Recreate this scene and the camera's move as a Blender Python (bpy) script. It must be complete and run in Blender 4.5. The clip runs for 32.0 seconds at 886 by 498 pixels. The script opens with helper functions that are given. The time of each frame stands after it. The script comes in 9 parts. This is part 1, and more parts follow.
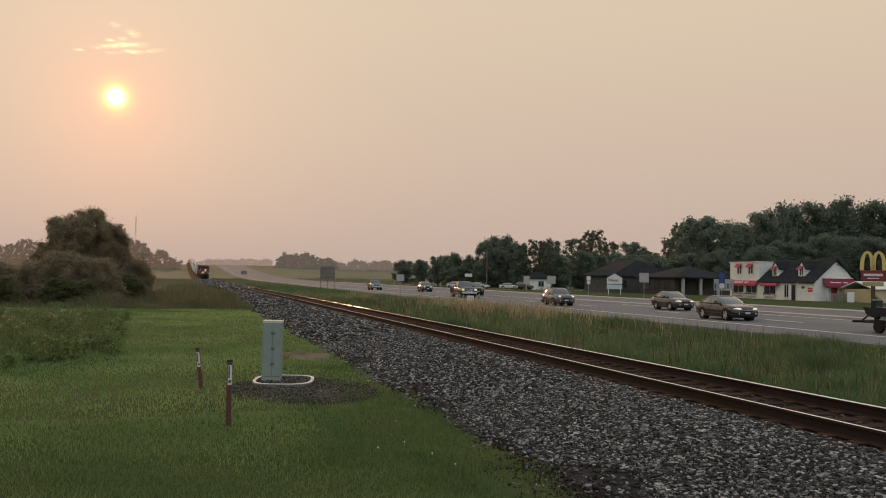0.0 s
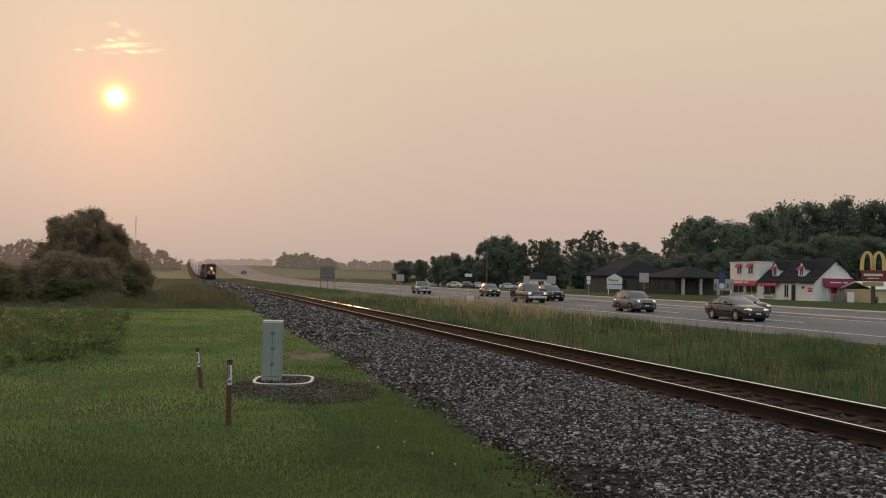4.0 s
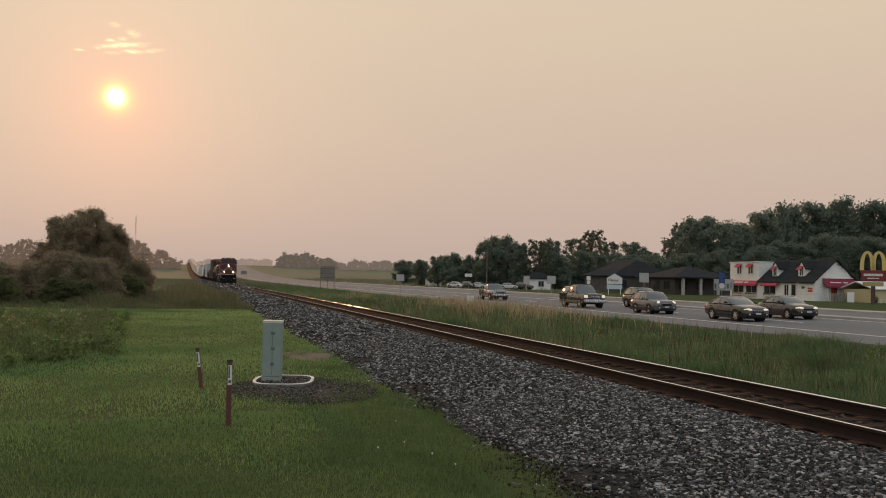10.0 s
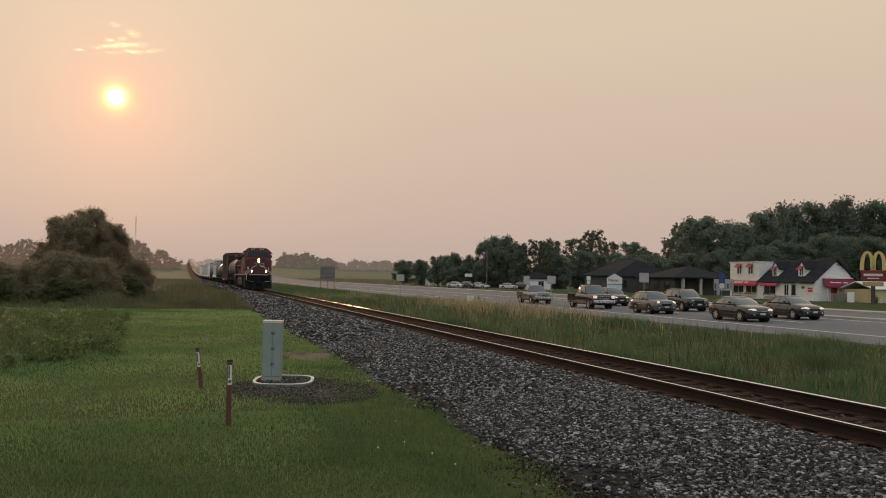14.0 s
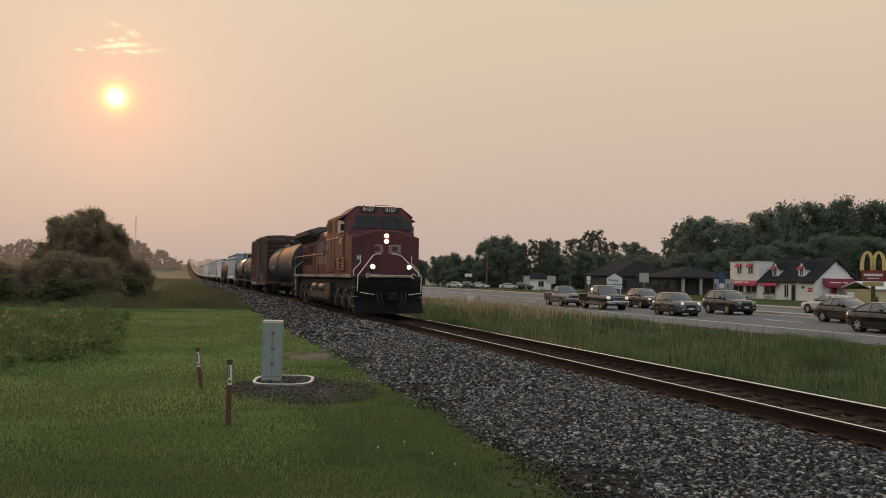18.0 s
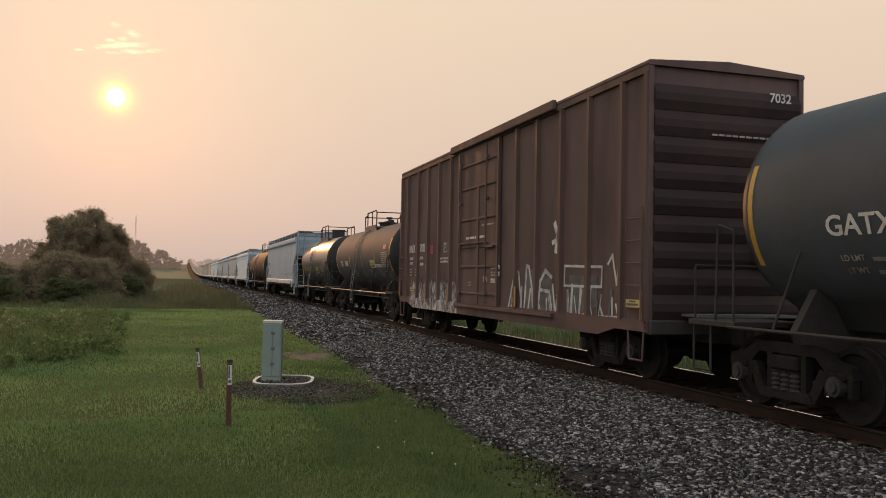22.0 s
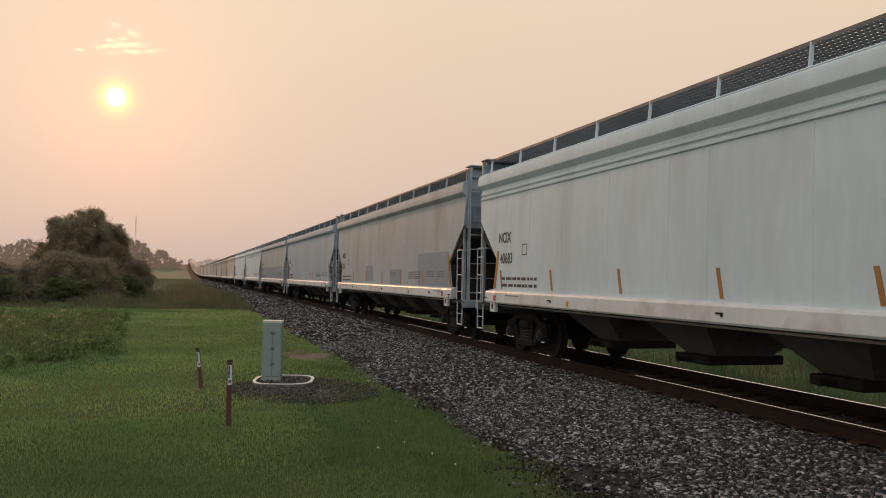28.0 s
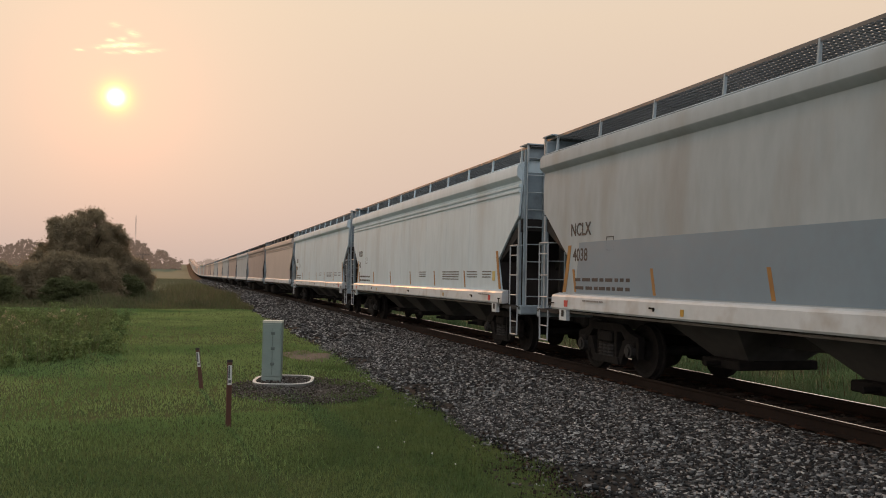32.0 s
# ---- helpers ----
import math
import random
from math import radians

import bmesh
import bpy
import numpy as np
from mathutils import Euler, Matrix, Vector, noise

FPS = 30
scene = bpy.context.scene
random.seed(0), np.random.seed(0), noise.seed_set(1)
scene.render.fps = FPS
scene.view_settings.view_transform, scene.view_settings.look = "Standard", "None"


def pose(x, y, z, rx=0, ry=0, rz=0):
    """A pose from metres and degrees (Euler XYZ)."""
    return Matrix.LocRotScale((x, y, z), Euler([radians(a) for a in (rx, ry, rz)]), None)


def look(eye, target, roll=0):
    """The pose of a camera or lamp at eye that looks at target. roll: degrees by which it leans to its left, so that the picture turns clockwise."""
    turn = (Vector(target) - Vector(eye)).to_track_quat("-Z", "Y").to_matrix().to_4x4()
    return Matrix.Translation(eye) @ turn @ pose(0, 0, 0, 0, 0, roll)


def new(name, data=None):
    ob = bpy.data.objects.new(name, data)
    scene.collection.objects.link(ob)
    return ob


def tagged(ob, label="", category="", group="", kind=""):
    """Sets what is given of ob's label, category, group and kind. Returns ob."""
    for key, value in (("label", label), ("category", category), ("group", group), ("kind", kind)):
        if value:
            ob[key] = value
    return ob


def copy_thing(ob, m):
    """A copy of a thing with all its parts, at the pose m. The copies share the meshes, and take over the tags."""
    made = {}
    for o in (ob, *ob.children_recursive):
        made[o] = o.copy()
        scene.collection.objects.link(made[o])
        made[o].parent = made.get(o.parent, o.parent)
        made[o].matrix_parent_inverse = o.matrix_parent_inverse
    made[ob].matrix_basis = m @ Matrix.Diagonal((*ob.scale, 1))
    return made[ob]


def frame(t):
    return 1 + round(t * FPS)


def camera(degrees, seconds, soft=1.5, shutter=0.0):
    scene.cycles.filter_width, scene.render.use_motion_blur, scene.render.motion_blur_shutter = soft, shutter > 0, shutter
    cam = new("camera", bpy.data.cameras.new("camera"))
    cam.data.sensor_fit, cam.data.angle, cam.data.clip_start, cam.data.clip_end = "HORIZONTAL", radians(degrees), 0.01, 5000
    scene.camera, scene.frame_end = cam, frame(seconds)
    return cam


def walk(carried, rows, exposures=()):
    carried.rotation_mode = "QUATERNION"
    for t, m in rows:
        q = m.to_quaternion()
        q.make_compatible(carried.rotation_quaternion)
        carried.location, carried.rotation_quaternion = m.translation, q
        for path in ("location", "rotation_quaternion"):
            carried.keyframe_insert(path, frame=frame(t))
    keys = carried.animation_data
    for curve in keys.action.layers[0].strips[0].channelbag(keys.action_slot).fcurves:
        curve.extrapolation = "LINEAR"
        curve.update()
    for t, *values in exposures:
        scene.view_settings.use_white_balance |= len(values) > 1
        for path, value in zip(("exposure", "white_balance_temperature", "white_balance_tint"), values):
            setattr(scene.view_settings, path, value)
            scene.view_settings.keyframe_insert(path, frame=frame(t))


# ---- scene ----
# ---------- camera ----------
EYE = Vector((0.0, 0.0, 1.638))
cam = camera(55.6, 32.0, soft=1.0)
VIEW = look(EYE, EYE + Vector((0.29141, 0.95594, 0.03544)) * 10, 1.09)
walk(cam, [(0.0, VIEW), (32.0, VIEW)], exposures=[(0.0, 0.0, 6500, 10), (18.5, 0.0, 6500, 10), (20.5, 0.20, 6550, 12), (23.0, 0.23, 6550, 12), (26.0, 0.20, 6500, 12), (32.0, 0.20, 6500, 12)])

# ---------- sky and sun ----------
SUN_WAY = Vector((-0.0791, 0.9782, 0.1918)).normalized()


def build_sky():
    w = bpy.data.worlds.new("hazy_evening_sky")
    scene.world = w
    w.use_nodes = True
    nt = w.node_tree
    nt.nodes.clear()

    def n(kind, **kw):
        nd = nt.nodes.new(kind)
        for k, v in kw.items():
            setattr(nd, k, v)
        return nd

    def math_(op, a, b=None):
        nd = n("ShaderNodeMath", operation=op)
        for i, v in enumerate((a, b)):
            if v is None:
                continue
            if isinstance(v, (int, float)):
                nd.inputs[i].default_value = v
            else:
                nt.links.new(v, nd.inputs[i])
        return nd.outputs[0]

    def add(c, col, fac):
        nd = n("ShaderNodeMix", data_type="RGBA", blend_type="ADD")
        if isinstance(fac, (int, float)):
            nd.inputs[0].default_value = fac
        else:
            nt.links.new(fac, nd.inputs[0])
        nt.links.new(c, nd.inputs[6])
        if isinstance(col, tuple):
            nd.inputs[7].default_value = (*col, 1)
        else:
            nt.links.new(col, nd.inputs[7])
        return nd.outputs[2]

    tc = n("ShaderNodeTexCoord")
    norm = n("ShaderNodeVectorMath", operation="NORMALIZE")
    nt.links.new(tc.outputs["Generated"], norm.inputs[0])
    sep = n("ShaderNodeSeparateXYZ")
    nt.links.new(norm.outputs[0], sep.inputs[0])
    dot = n("ShaderNodeVectorMath", operation="DOT_PRODUCT")
    nt.links.new(norm.outputs[0], dot.inputs[0])
    dot.inputs[1].default_value = SUN_WAY
    d = math_("MAXIMUM", dot.outputs["Value"], 0.0)
    ramp = n("ShaderNodeValToRGB")
    nt.links.new(sep.outputs[2], ramp.inputs[0])
    stops = [(0.0, (0.520, 0.404, 0.346)), (0.06, (0.566, 0.434, 0.366)), (0.16, (0.630, 0.490, 0.388)),
             (0.30, (0.700, 0.560, 0.418)), (0.55, (0.65, 0.615, 0.54)), (1.0, (0.53, 0.57, 0.61))]
    el = ramp.color_ramp.elements
    while len(el) < len(stops):
        el.new(0.5)
    for e, (p, c) in zip(el, stops):
        e.position, e.color = p, (*c, 1)
    sky = n("ShaderNodeTexSky", sky_type="NISHITA", sun_disc=False, sun_elevation=radians(11.06),
            sun_rotation=radians(-4.6), dust_density=6.0, air_density=1.5)
    c = add(ramp.outputs[0], sky.outputs[0], 0.0020)
    # the haze glows round the sun
    c = add(c, (-0.010, -0.118, -0.225), math_("POWER", d, 9.0))
    c = add(c, (-0.035, -0.042, -0.090), math_("POWER", d, 3.0))
    # thicker, redder haze low under the sun
    lowdot = n("ShaderNodeVectorMath", operation="DOT_PRODUCT")
    nt.links.new(norm.outputs[0], lowdot.inputs[0])
    lowdot.inputs[1].default_value = Vector((-0.16, 0.985, 0.05)).normalized()
    c = add(c, (-0.125, -0.120, -0.075), math_("POWER", math_("MAXIMUM", lowdot.outputs["Value"], 0.0), 24.0))
    c = add(c, (0.05, -0.062, -0.085), math_("POWER", d, 90.0))
    c = add(c, (0.15, 0.02, -0.07), math_("POWER", d, 420.0))
    c = add(c, (0.62, 0.56, -0.14), math_("POWER", d, 8500.0))
    # the sky opposite the sun is paler and cooler
    back = math_("MAXIMUM", math_("MULTIPLY", dot.outputs["Value"], -1.0), 0.0)
    c = add(c, (0.07, 0.19, 0.33), math_("POWER", back, 0.7))
    # thin streaks of cloud above the sun, in a frame of their own: across, up
    mid = Vector((-0.0720, 0.9655, 0.2490)).normalized()
    rgt = Vector((0.0, 0.0, 1.0)).cross(mid).normalized() * -1.0
    upw = rgt.cross(mid).normalized()

    def along_(v):
        nd = n("ShaderNodeVectorMath", operation="DOT_PRODUCT")
        nt.links.new(norm.outputs[0], nd.inputs[0])
        nd.inputs[1].default_value = v
        return nd.outputs["Value"]
    cu, cv = along_(rgt), along_(upw)
    cmb = n("ShaderNodeCombineXYZ")
    nt.links.new(math_("MULTIPLY", cu, 130.0), cmb.inputs[0])
    nt.links.new(math_("MULTIPLY", cv, 520.0), cmb.inputs[1])
    nz = n("ShaderNodeTexNoise")
    nz.inputs["Scale"].default_value = 1.0
    nz.inputs["Detail"].default_value = 3.0
    nt.links.new(cmb.outputs[0], nz.inputs["Vector"])
    wisp = math_("MULTIPLY", math_("MAXIMUM", math_("SUBTRACT", nz.outputs[0], 0.22), 0.0), 3.2)

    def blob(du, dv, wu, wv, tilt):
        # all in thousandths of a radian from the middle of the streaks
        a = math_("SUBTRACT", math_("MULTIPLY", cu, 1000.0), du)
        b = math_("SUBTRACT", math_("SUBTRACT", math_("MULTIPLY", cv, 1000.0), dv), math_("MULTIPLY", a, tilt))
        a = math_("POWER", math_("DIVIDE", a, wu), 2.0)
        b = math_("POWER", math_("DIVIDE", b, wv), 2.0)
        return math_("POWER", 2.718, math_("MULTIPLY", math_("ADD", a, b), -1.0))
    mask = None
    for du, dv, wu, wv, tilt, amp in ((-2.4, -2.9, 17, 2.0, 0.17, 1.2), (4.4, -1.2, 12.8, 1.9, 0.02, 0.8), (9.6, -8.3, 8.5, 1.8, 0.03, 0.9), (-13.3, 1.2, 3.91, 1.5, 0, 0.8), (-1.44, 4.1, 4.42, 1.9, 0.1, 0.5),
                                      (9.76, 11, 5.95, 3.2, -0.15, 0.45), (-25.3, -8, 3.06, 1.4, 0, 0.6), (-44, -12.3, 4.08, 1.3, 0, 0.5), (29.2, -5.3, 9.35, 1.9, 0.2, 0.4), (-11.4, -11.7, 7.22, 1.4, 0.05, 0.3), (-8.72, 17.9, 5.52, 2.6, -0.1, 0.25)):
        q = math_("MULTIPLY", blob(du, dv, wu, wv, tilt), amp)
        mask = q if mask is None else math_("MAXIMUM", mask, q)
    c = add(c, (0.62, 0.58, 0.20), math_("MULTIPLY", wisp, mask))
    # the disc
    disc = math_("POWER", d, 46000.0)
    c = add(c, (3.6, 3.2, 2.2), disc)
    # below the horizon the light comes back from the land
    low = n("ShaderNodeMix", data_type="RGBA")
    nt.links.new(math_("MULTIPLY", math_("LESS_THAN", sep.outputs[2], -0.004), 1.0), low.inputs[0])
    nt.links.new(c, low.inputs[6])
    low.inputs[7].default_value = (0.13, 0.12, 0.09, 1)
    bg = n("ShaderNodeBackground")
    nt.links.new(low.outputs[2], bg.inputs[0])
    bg.inputs[1].default_value = 1.0
    out = n("ShaderNodeOutputWorld")
    nt.links.new(bg.outputs[0], out.inputs[0])


build_sky()
sun = new("sun_lamp", bpy.data.lights.new("sun_lamp", "SUN"))
sun.data.energy, sun.data.angle, sun.data.color = 0.85, radians(2.0), (1.0, 0.44, 0.16)
sun.matrix_world = look((0, 0, 60), Vector((0, 0, 60)) - SUN_WAY)


# ---------- mesh helpers ----------
class Shape:
    """Collects vertices and faces of one mesh."""

    def __init__(self):
        self.v, self.f = [], []

    def add(self, verts, faces):
        k = len(self.v)
        self.v += [tuple(p) for p in verts]
        self.f += [tuple(i + k for i in q) for q in faces]
        return self

    def box(self, x0, x1, y0, y1, z0, z1, c=0.0, m=None):
        """A box with chamfered edges of width c; m: a pose."""
        x0, x1, y0, y1, z0, z1 = min(x0, x1), max(x0, x1), min(y0, y1), max(y0, y1), min(z0, z1), max(z0, z1)
        if c <= 0:
            vs = [(x, y, z) for z in (z0, z1) for y in (y0, y1) for x in (x0, x1)]
            fs = [(0, 2, 3, 1), (4, 5, 7, 6), (0, 1, 5, 4), (2, 6, 7, 3), (0, 4, 6, 2), (1, 3, 7, 5)]
        else:
            vs, idx = [], {}
            for i, x in enumerate((x0, x1)):
                for j, y in enumerate((y0, y1)):
                    for k, z in enumerate((z0, z1)):
                        sx, sy, sz = (c if i == 0 else -c), (c if j == 0 else -c), (c if k == 0 else -c)
                        idx[i, j, k, 0] = len(vs)
                        vs.append((x, y + sy, z + sz))
                        idx[i, j, k, 1] = len(vs)
                        vs.append((x + sx, y, z + sz))
                        idx[i, j, k, 2] = len(vs)
                        vs.append((x + sx, y + sy, z))
            fs = []
            for a in (0, 1):
                fs.append([idx[a, j, k, 0] for j, k in ((0, 0), (1, 0), (1, 1), (0, 1))])
                fs.append([idx[i, a, k, 1] for i, k in ((0, 0), (1, 0), (1, 1), (0, 1))])
                fs.append([idx[i, j, a, 2] for i, j in ((0, 0), (1, 0), (1, 1), (0, 1))])
            for a in (0, 1):
                for b in (0, 1):
                    fs.append([idx[0, a, b, 1], idx[1, a, b, 1], idx[1, a, b, 2], idx[0, a, b, 2]])
                    fs.append([idx[a, 0, b, 0], idx[a, 1, b, 0], idx[a, 1, b, 2], idx[a, 0, b, 2]])
                    fs.append([idx[a, b, 0, 0], idx[a, b, 1, 0], idx[a, b, 1, 1], idx[a, b, 0, 1]])
            for i in (0, 1):
                for j in (0, 1):
                    for k in (0, 1):
                        fs.append([idx[i, j, k, q] for q in (0, 1, 2)])
        if m is not None:
            vs = [m @ Vector(p) for p in vs]
        return self.add(vs, fs)

    def rod(self, a, b, r, n=8, r2=None):
        """A round bar or cone from a to b, closed at both ends."""
        a, b = Vector(a), Vector(b)
        r2 = r if r2 is None else r2
        q = (b - a).to_track_quat("Z", "Y")
        vs = []
        for p, rr in ((a, r), (b, r2)):
            for i in range(n):
                t = 2 * math.pi * i / n
                vs.append(p + q @ Vector((rr * math.cos(t), rr * math.sin(t), 0)))
        fs = [(i, (i + 1) % n, n + (i + 1) % n, n + i) for i in range(n)]
        fs += [tuple(range(n - 1, -1, -1)), tuple(range(n, 2 * n))]
        return self.add(vs, fs)

    def pipe(self, pts, r, n=6):
        for a, b in zip(pts, pts[1:]):
            self.rod(a, b, r, n)
        return self

    def prism(self, prof, a, b, axis="y"):
        """A closed outline extruded along an axis from a to b. For y the outline is (x, z), for x (y, z), for z (x, y)."""
        k = len(prof)
        mk = {"y": lambda p, t: (p[0], t, p[1]), "x": lambda p, t: (t, p[0], p[1]), "z": lambda p, t: (p[0], p[1], t)}[axis]
        vs = [mk(p, a) for p in prof] + [mk(p, b) for p in prof]
        fs = [(i, (i + 1) % k, k + (i + 1) % k, k + i) for i in range(k)]
        fs += [tuple(range(k - 1, -1, -1)), tuple(range(k, 2 * k))]
        return self.add(vs, fs)

    def loft(self, rings, caps=True):
        k = len(rings[0])
        vs = [p for r in rings for p in r]
        fs = [(j * k + i, j * k + (i + 1) % k, (j + 1) * k + (i + 1) % k, (j + 1) * k + i)
              for j in range(len(rings) - 1) for i in range(k)]
        if caps:
            fs += [tuple(range(k - 1, -1, -1)), tuple(range((len(rings) - 1) * k, len(rings) * k))]
        return self.add(vs, fs)

    def mesh(self, name, smooth=None):
        me = bpy.data.meshes.new(name)
        me.from_pydata(self.v, [], self.f)
        bm = bmesh.new()
        bm.from_mesh(me)
        bmesh.ops.recalc_face_normals(bm, faces=bm.faces)
        bm.to_mesh(me)
        bm.free()
        if smooth is not None:
            for p in me.polygons:
                p.use_smooth = True
            me.set_sharp_from_angle(angle=radians(smooth))
        return me


def part(name, sh, mat, parent=None, label="", smooth=None, kind=""):
    """Links a shape as one mesh object under a thing or a part."""
    me = sh.mesh(name, smooth) if isinstance(sh, Shape) else sh
    ob = new(name, me)
    if mat is not None and not me.materials:
        me.materials.append(mat)
    if parent is not None:
        ob.parent = parent
    if label or kind:
        tagged(ob, label=label, kind=kind)
    return ob


def thing(name, label, category, m=None, group="", kind=""):
    ob = new(name)
    ob.empty_display_size = 0.2
    if m is not None:
        ob.matrix_basis = m
    return tagged(ob, label, category, group, kind)


def fast_mesh(name, verts, faces):
    """verts: (n,3) array; faces: (m,3) or (m,4) array."""
    me = bpy.data.meshes.new(name)
    k = faces.shape[1]
    me.vertices.add(len(verts))
    me.vertices.foreach_set("co", np.ascontiguousarray(verts, dtype=np.float32).ravel())
    me.loops.add(faces.size)
    me.loops.foreach_set("vertex_index", np.ascontiguousarray(faces, dtype=np.int32).ravel())
    me.polygons.add(len(faces))
    me.polygons.foreach_set("loop_start", np.arange(0, faces.size, k, dtype=np.int32))
    me.polygons.foreach_set("loop_total", np.full(len(faces), k, dtype=np.int32))
    me.update(calc_edges=True)
    me.validate()
    return me


# ---------- materials ----------
def surface(name, c1, c2, rough=0.6, metal=0.0, grain=8.0, stain=0.6, dirt=None, dirt_amount=0.35, bump=0.15, bump_scale=None,
            stretch=(1, 1, 1), vary=0.0, island=0.0, rough_var=0.12, coat=0.0, spec=0.5, trans=0.0):
    """Two tones mixed by grain, with a larger stain, fine relief and, if given, dirt."""
    m = bpy.data.materials.new(name)
    m.use_nodes = True
    nt = m.node_tree
    b = nt.nodes["Principled BSDF"]

    def noise_(scale, detail=4.0, vec=None):
        nd = nt.nodes.new("ShaderNodeTexNoise")
        nd.inputs["Scale"].default_value = scale
        nd.inputs["Detail"].default_value = detail
        nt.links.new(vec, nd.inputs["Vector"])
        return nd.outputs[0]

    def mix(f, a, c, blend="MIX"):
        nd = nt.nodes.new("ShaderNodeMix")
        nd.data_type, nd.blend_type = "RGBA", blend
        for i, v in ((0, f), (6, a), (7, c)):
            if isinstance(v, (int, float)):
                nd.inputs[i].default_value = v
            elif isinstance(v, tuple):
                nd.inputs[i].default_value = (*v, 1)
            else:
                nt.links.new(v, nd.inputs[i])
        return nd.outputs[2]

    def rng(v, a, c, lo=0.0, hi=1.0):
        nd = nt.nodes.new("ShaderNodeMapRange")
        nt.links.new(v, nd.inputs[0])
        for i, x in zip((1, 2, 3, 4), (a, c, lo, hi)):
            nd.inputs[i].default_value = x
        return nd.outputs[0]

    tc = nt.nodes.new("ShaderNodeTexCoord")
    mp = nt.nodes.new("ShaderNodeMapping")
    mp.inputs["Scale"].default_value = stretch
    nt.links.new(tc.outputs["Object"], mp.inputs[0])
    vec = mp.outputs[0]
    fine = rng(noise_(grain, 5.0, vec), 0.35, 0.65)
    big = rng(noise_(stain, 4.0, vec), 0.35, 0.65)
    fac = nt.nodes.new("ShaderNodeMath")
    fac.operation = "MULTIPLY_ADD"
    nt.links.new(fine, fac.inputs[0])
    fac.inputs[1].default_value = 0.5
    half = nt.nodes.new("ShaderNodeMath")
    half.operation = "MULTIPLY"
    nt.links.new(big, half.inputs[0])
    half.inputs[1].default_value = 0.5
    nt.links.new(half.outputs[0], fac.inputs[2])
    col = mix(fac.outputs[0], c1, c2)
    if vary > 0 or island > 0:
        src = nt.nodes.new("ShaderNodeObjectInfo").outputs["Random"] if vary > 0 else nt.nodes.new("ShaderNodeNewGeometry").outputs["Random Per Island"]
        k = vary or island
        hsv = nt.nodes.new("ShaderNodeHueSaturation")
        nt.links.new(rng(src, 0, 1, 1 - k, 1 + k), hsv.inputs["Value"])
        nt.links.new(col, hsv.inputs["Color"])
        col = hsv.outputs[0]
    if dirt:
        dn = rng(noise_(stain * 2.7, 6.0, vec), 0.5, 0.75, 0.0, dirt_amount)
        col = mix(dn, col, dirt)
    nt.links.new(col, b.inputs["Base Color"])
    nt.links.new(rng(fine, 0, 1, max(0.02, rough - rough_var), min(1.0, rough + rough_var)), b.inputs["Roughness"])
    b.inputs["Metallic"].default_value = metal
    b.inputs["Coat Weight"].default_value = coat
    b.inputs["Coat Roughness"].default_value = 0.08
    b.inputs["Specular IOR Level"].default_value = spec
    if bump > 0:
        bp = nt.nodes.new("ShaderNodeBump")
        bp.inputs["Strength"].default_value = bump
        bp.inputs["Distance"].default_value = 0.02
        nt.links.new(noise_(bump_scale or grain * 2, 4.0, vec), bp.inputs["Height"])
        nt.links.new(bp.outputs[0], b.inputs["Normal"])
    if trans > 0:
        tr = nt.nodes.new("ShaderNodeBsdfTranslucent")
        nt.links.new(col, tr.inputs[0])
        mx = nt.nodes.new("ShaderNodeMixShader")
        mx.inputs[0].default_value = trans
        nt.links.new(b.outputs[0], mx.inputs[1])
        nt.links.new(tr.outputs[0], mx.inputs[2])
        nt.links.new(mx.outputs[0], nt.nodes["Material Output"].inputs[0])
    return m


def glowing(name, color, power):
    m = bpy.data.materials.new(name)
    m.use_nodes = True
    b = m.node_tree.nodes["Principled BSDF"]
    b.inputs["Base Color"].default_value = (*color, 1)
    b.inputs["Emission Color"].default_value = (*color, 1)
    b.inputs["Emission Strength"].default_value = power
    return m


def glass(name, color, rough=0.03):
    m = bpy.data.materials.new(name)
    m.use_nodes = True
    b = m.node_tree.nodes["Principled BSDF"]
    b.inputs["Base Color"].default_value = (*color, 1)
    b.inputs["Roughness"].default_value = rough
    b.inputs["Specular IOR Level"].default_value = 0.6
    return m


M_LAWN = surface("lawn_soil", (0.038, 0.061, 0.020), (0.058, 0.084, 0.029), 1.0, spec=0.05, grain=30, stain=0.35, dirt=(0.09, 0.075, 0.04), dirt_amount=0.3, bump=0.5)
M_BLADE = surface("grass_blade", (0.122, 0.226, 0.079), (0.304, 0.408, 0.162), 0.75, spec=0.2, grain=0.45, stain=0.16, bump=0, island=0.12, trans=0.45)
# darkening towards the lower edge of view, put into the blade colour
M_BLADE_DIM = surface("dimmed_lawn_blade", (0.092, 0.152, 0.056), (0.186, 0.236, 0.094), 0.8, spec=0.15, grain=0.6, stain=0.2, bump=0, island=0.12, trans=0.4)
# distance haze is put into these two colours as paler, duller tones
M_MEADOW = surface("haze_dulled_meadow", (0.140, 0.150, 0.088), (0.210, 0.208, 0.130), 0.85, spec=0.15, grain=0.08, stain=0.02, bump=0, island=0.2, trans=0.3)
M_FIELD = surface("haze_paled_pasture", (0.128, 0.140, 0.090), (0.185, 0.188, 0.130), 1.0, spec=0.05, grain=0.05, stain=0.012, stretch=(1, 0.3, 1), bump=0.1)
M_TALL = surface("tall_grass_blade", (0.066, 0.134, 0.056), (0.165, 0.225, 0.100), 0.75, spec=0.2, dirt=(0.24, 0.19, 0.115), dirt_amount=0.6, grain=0.35, stain=0.10, bump=0, island=0.35, trans=0.3)
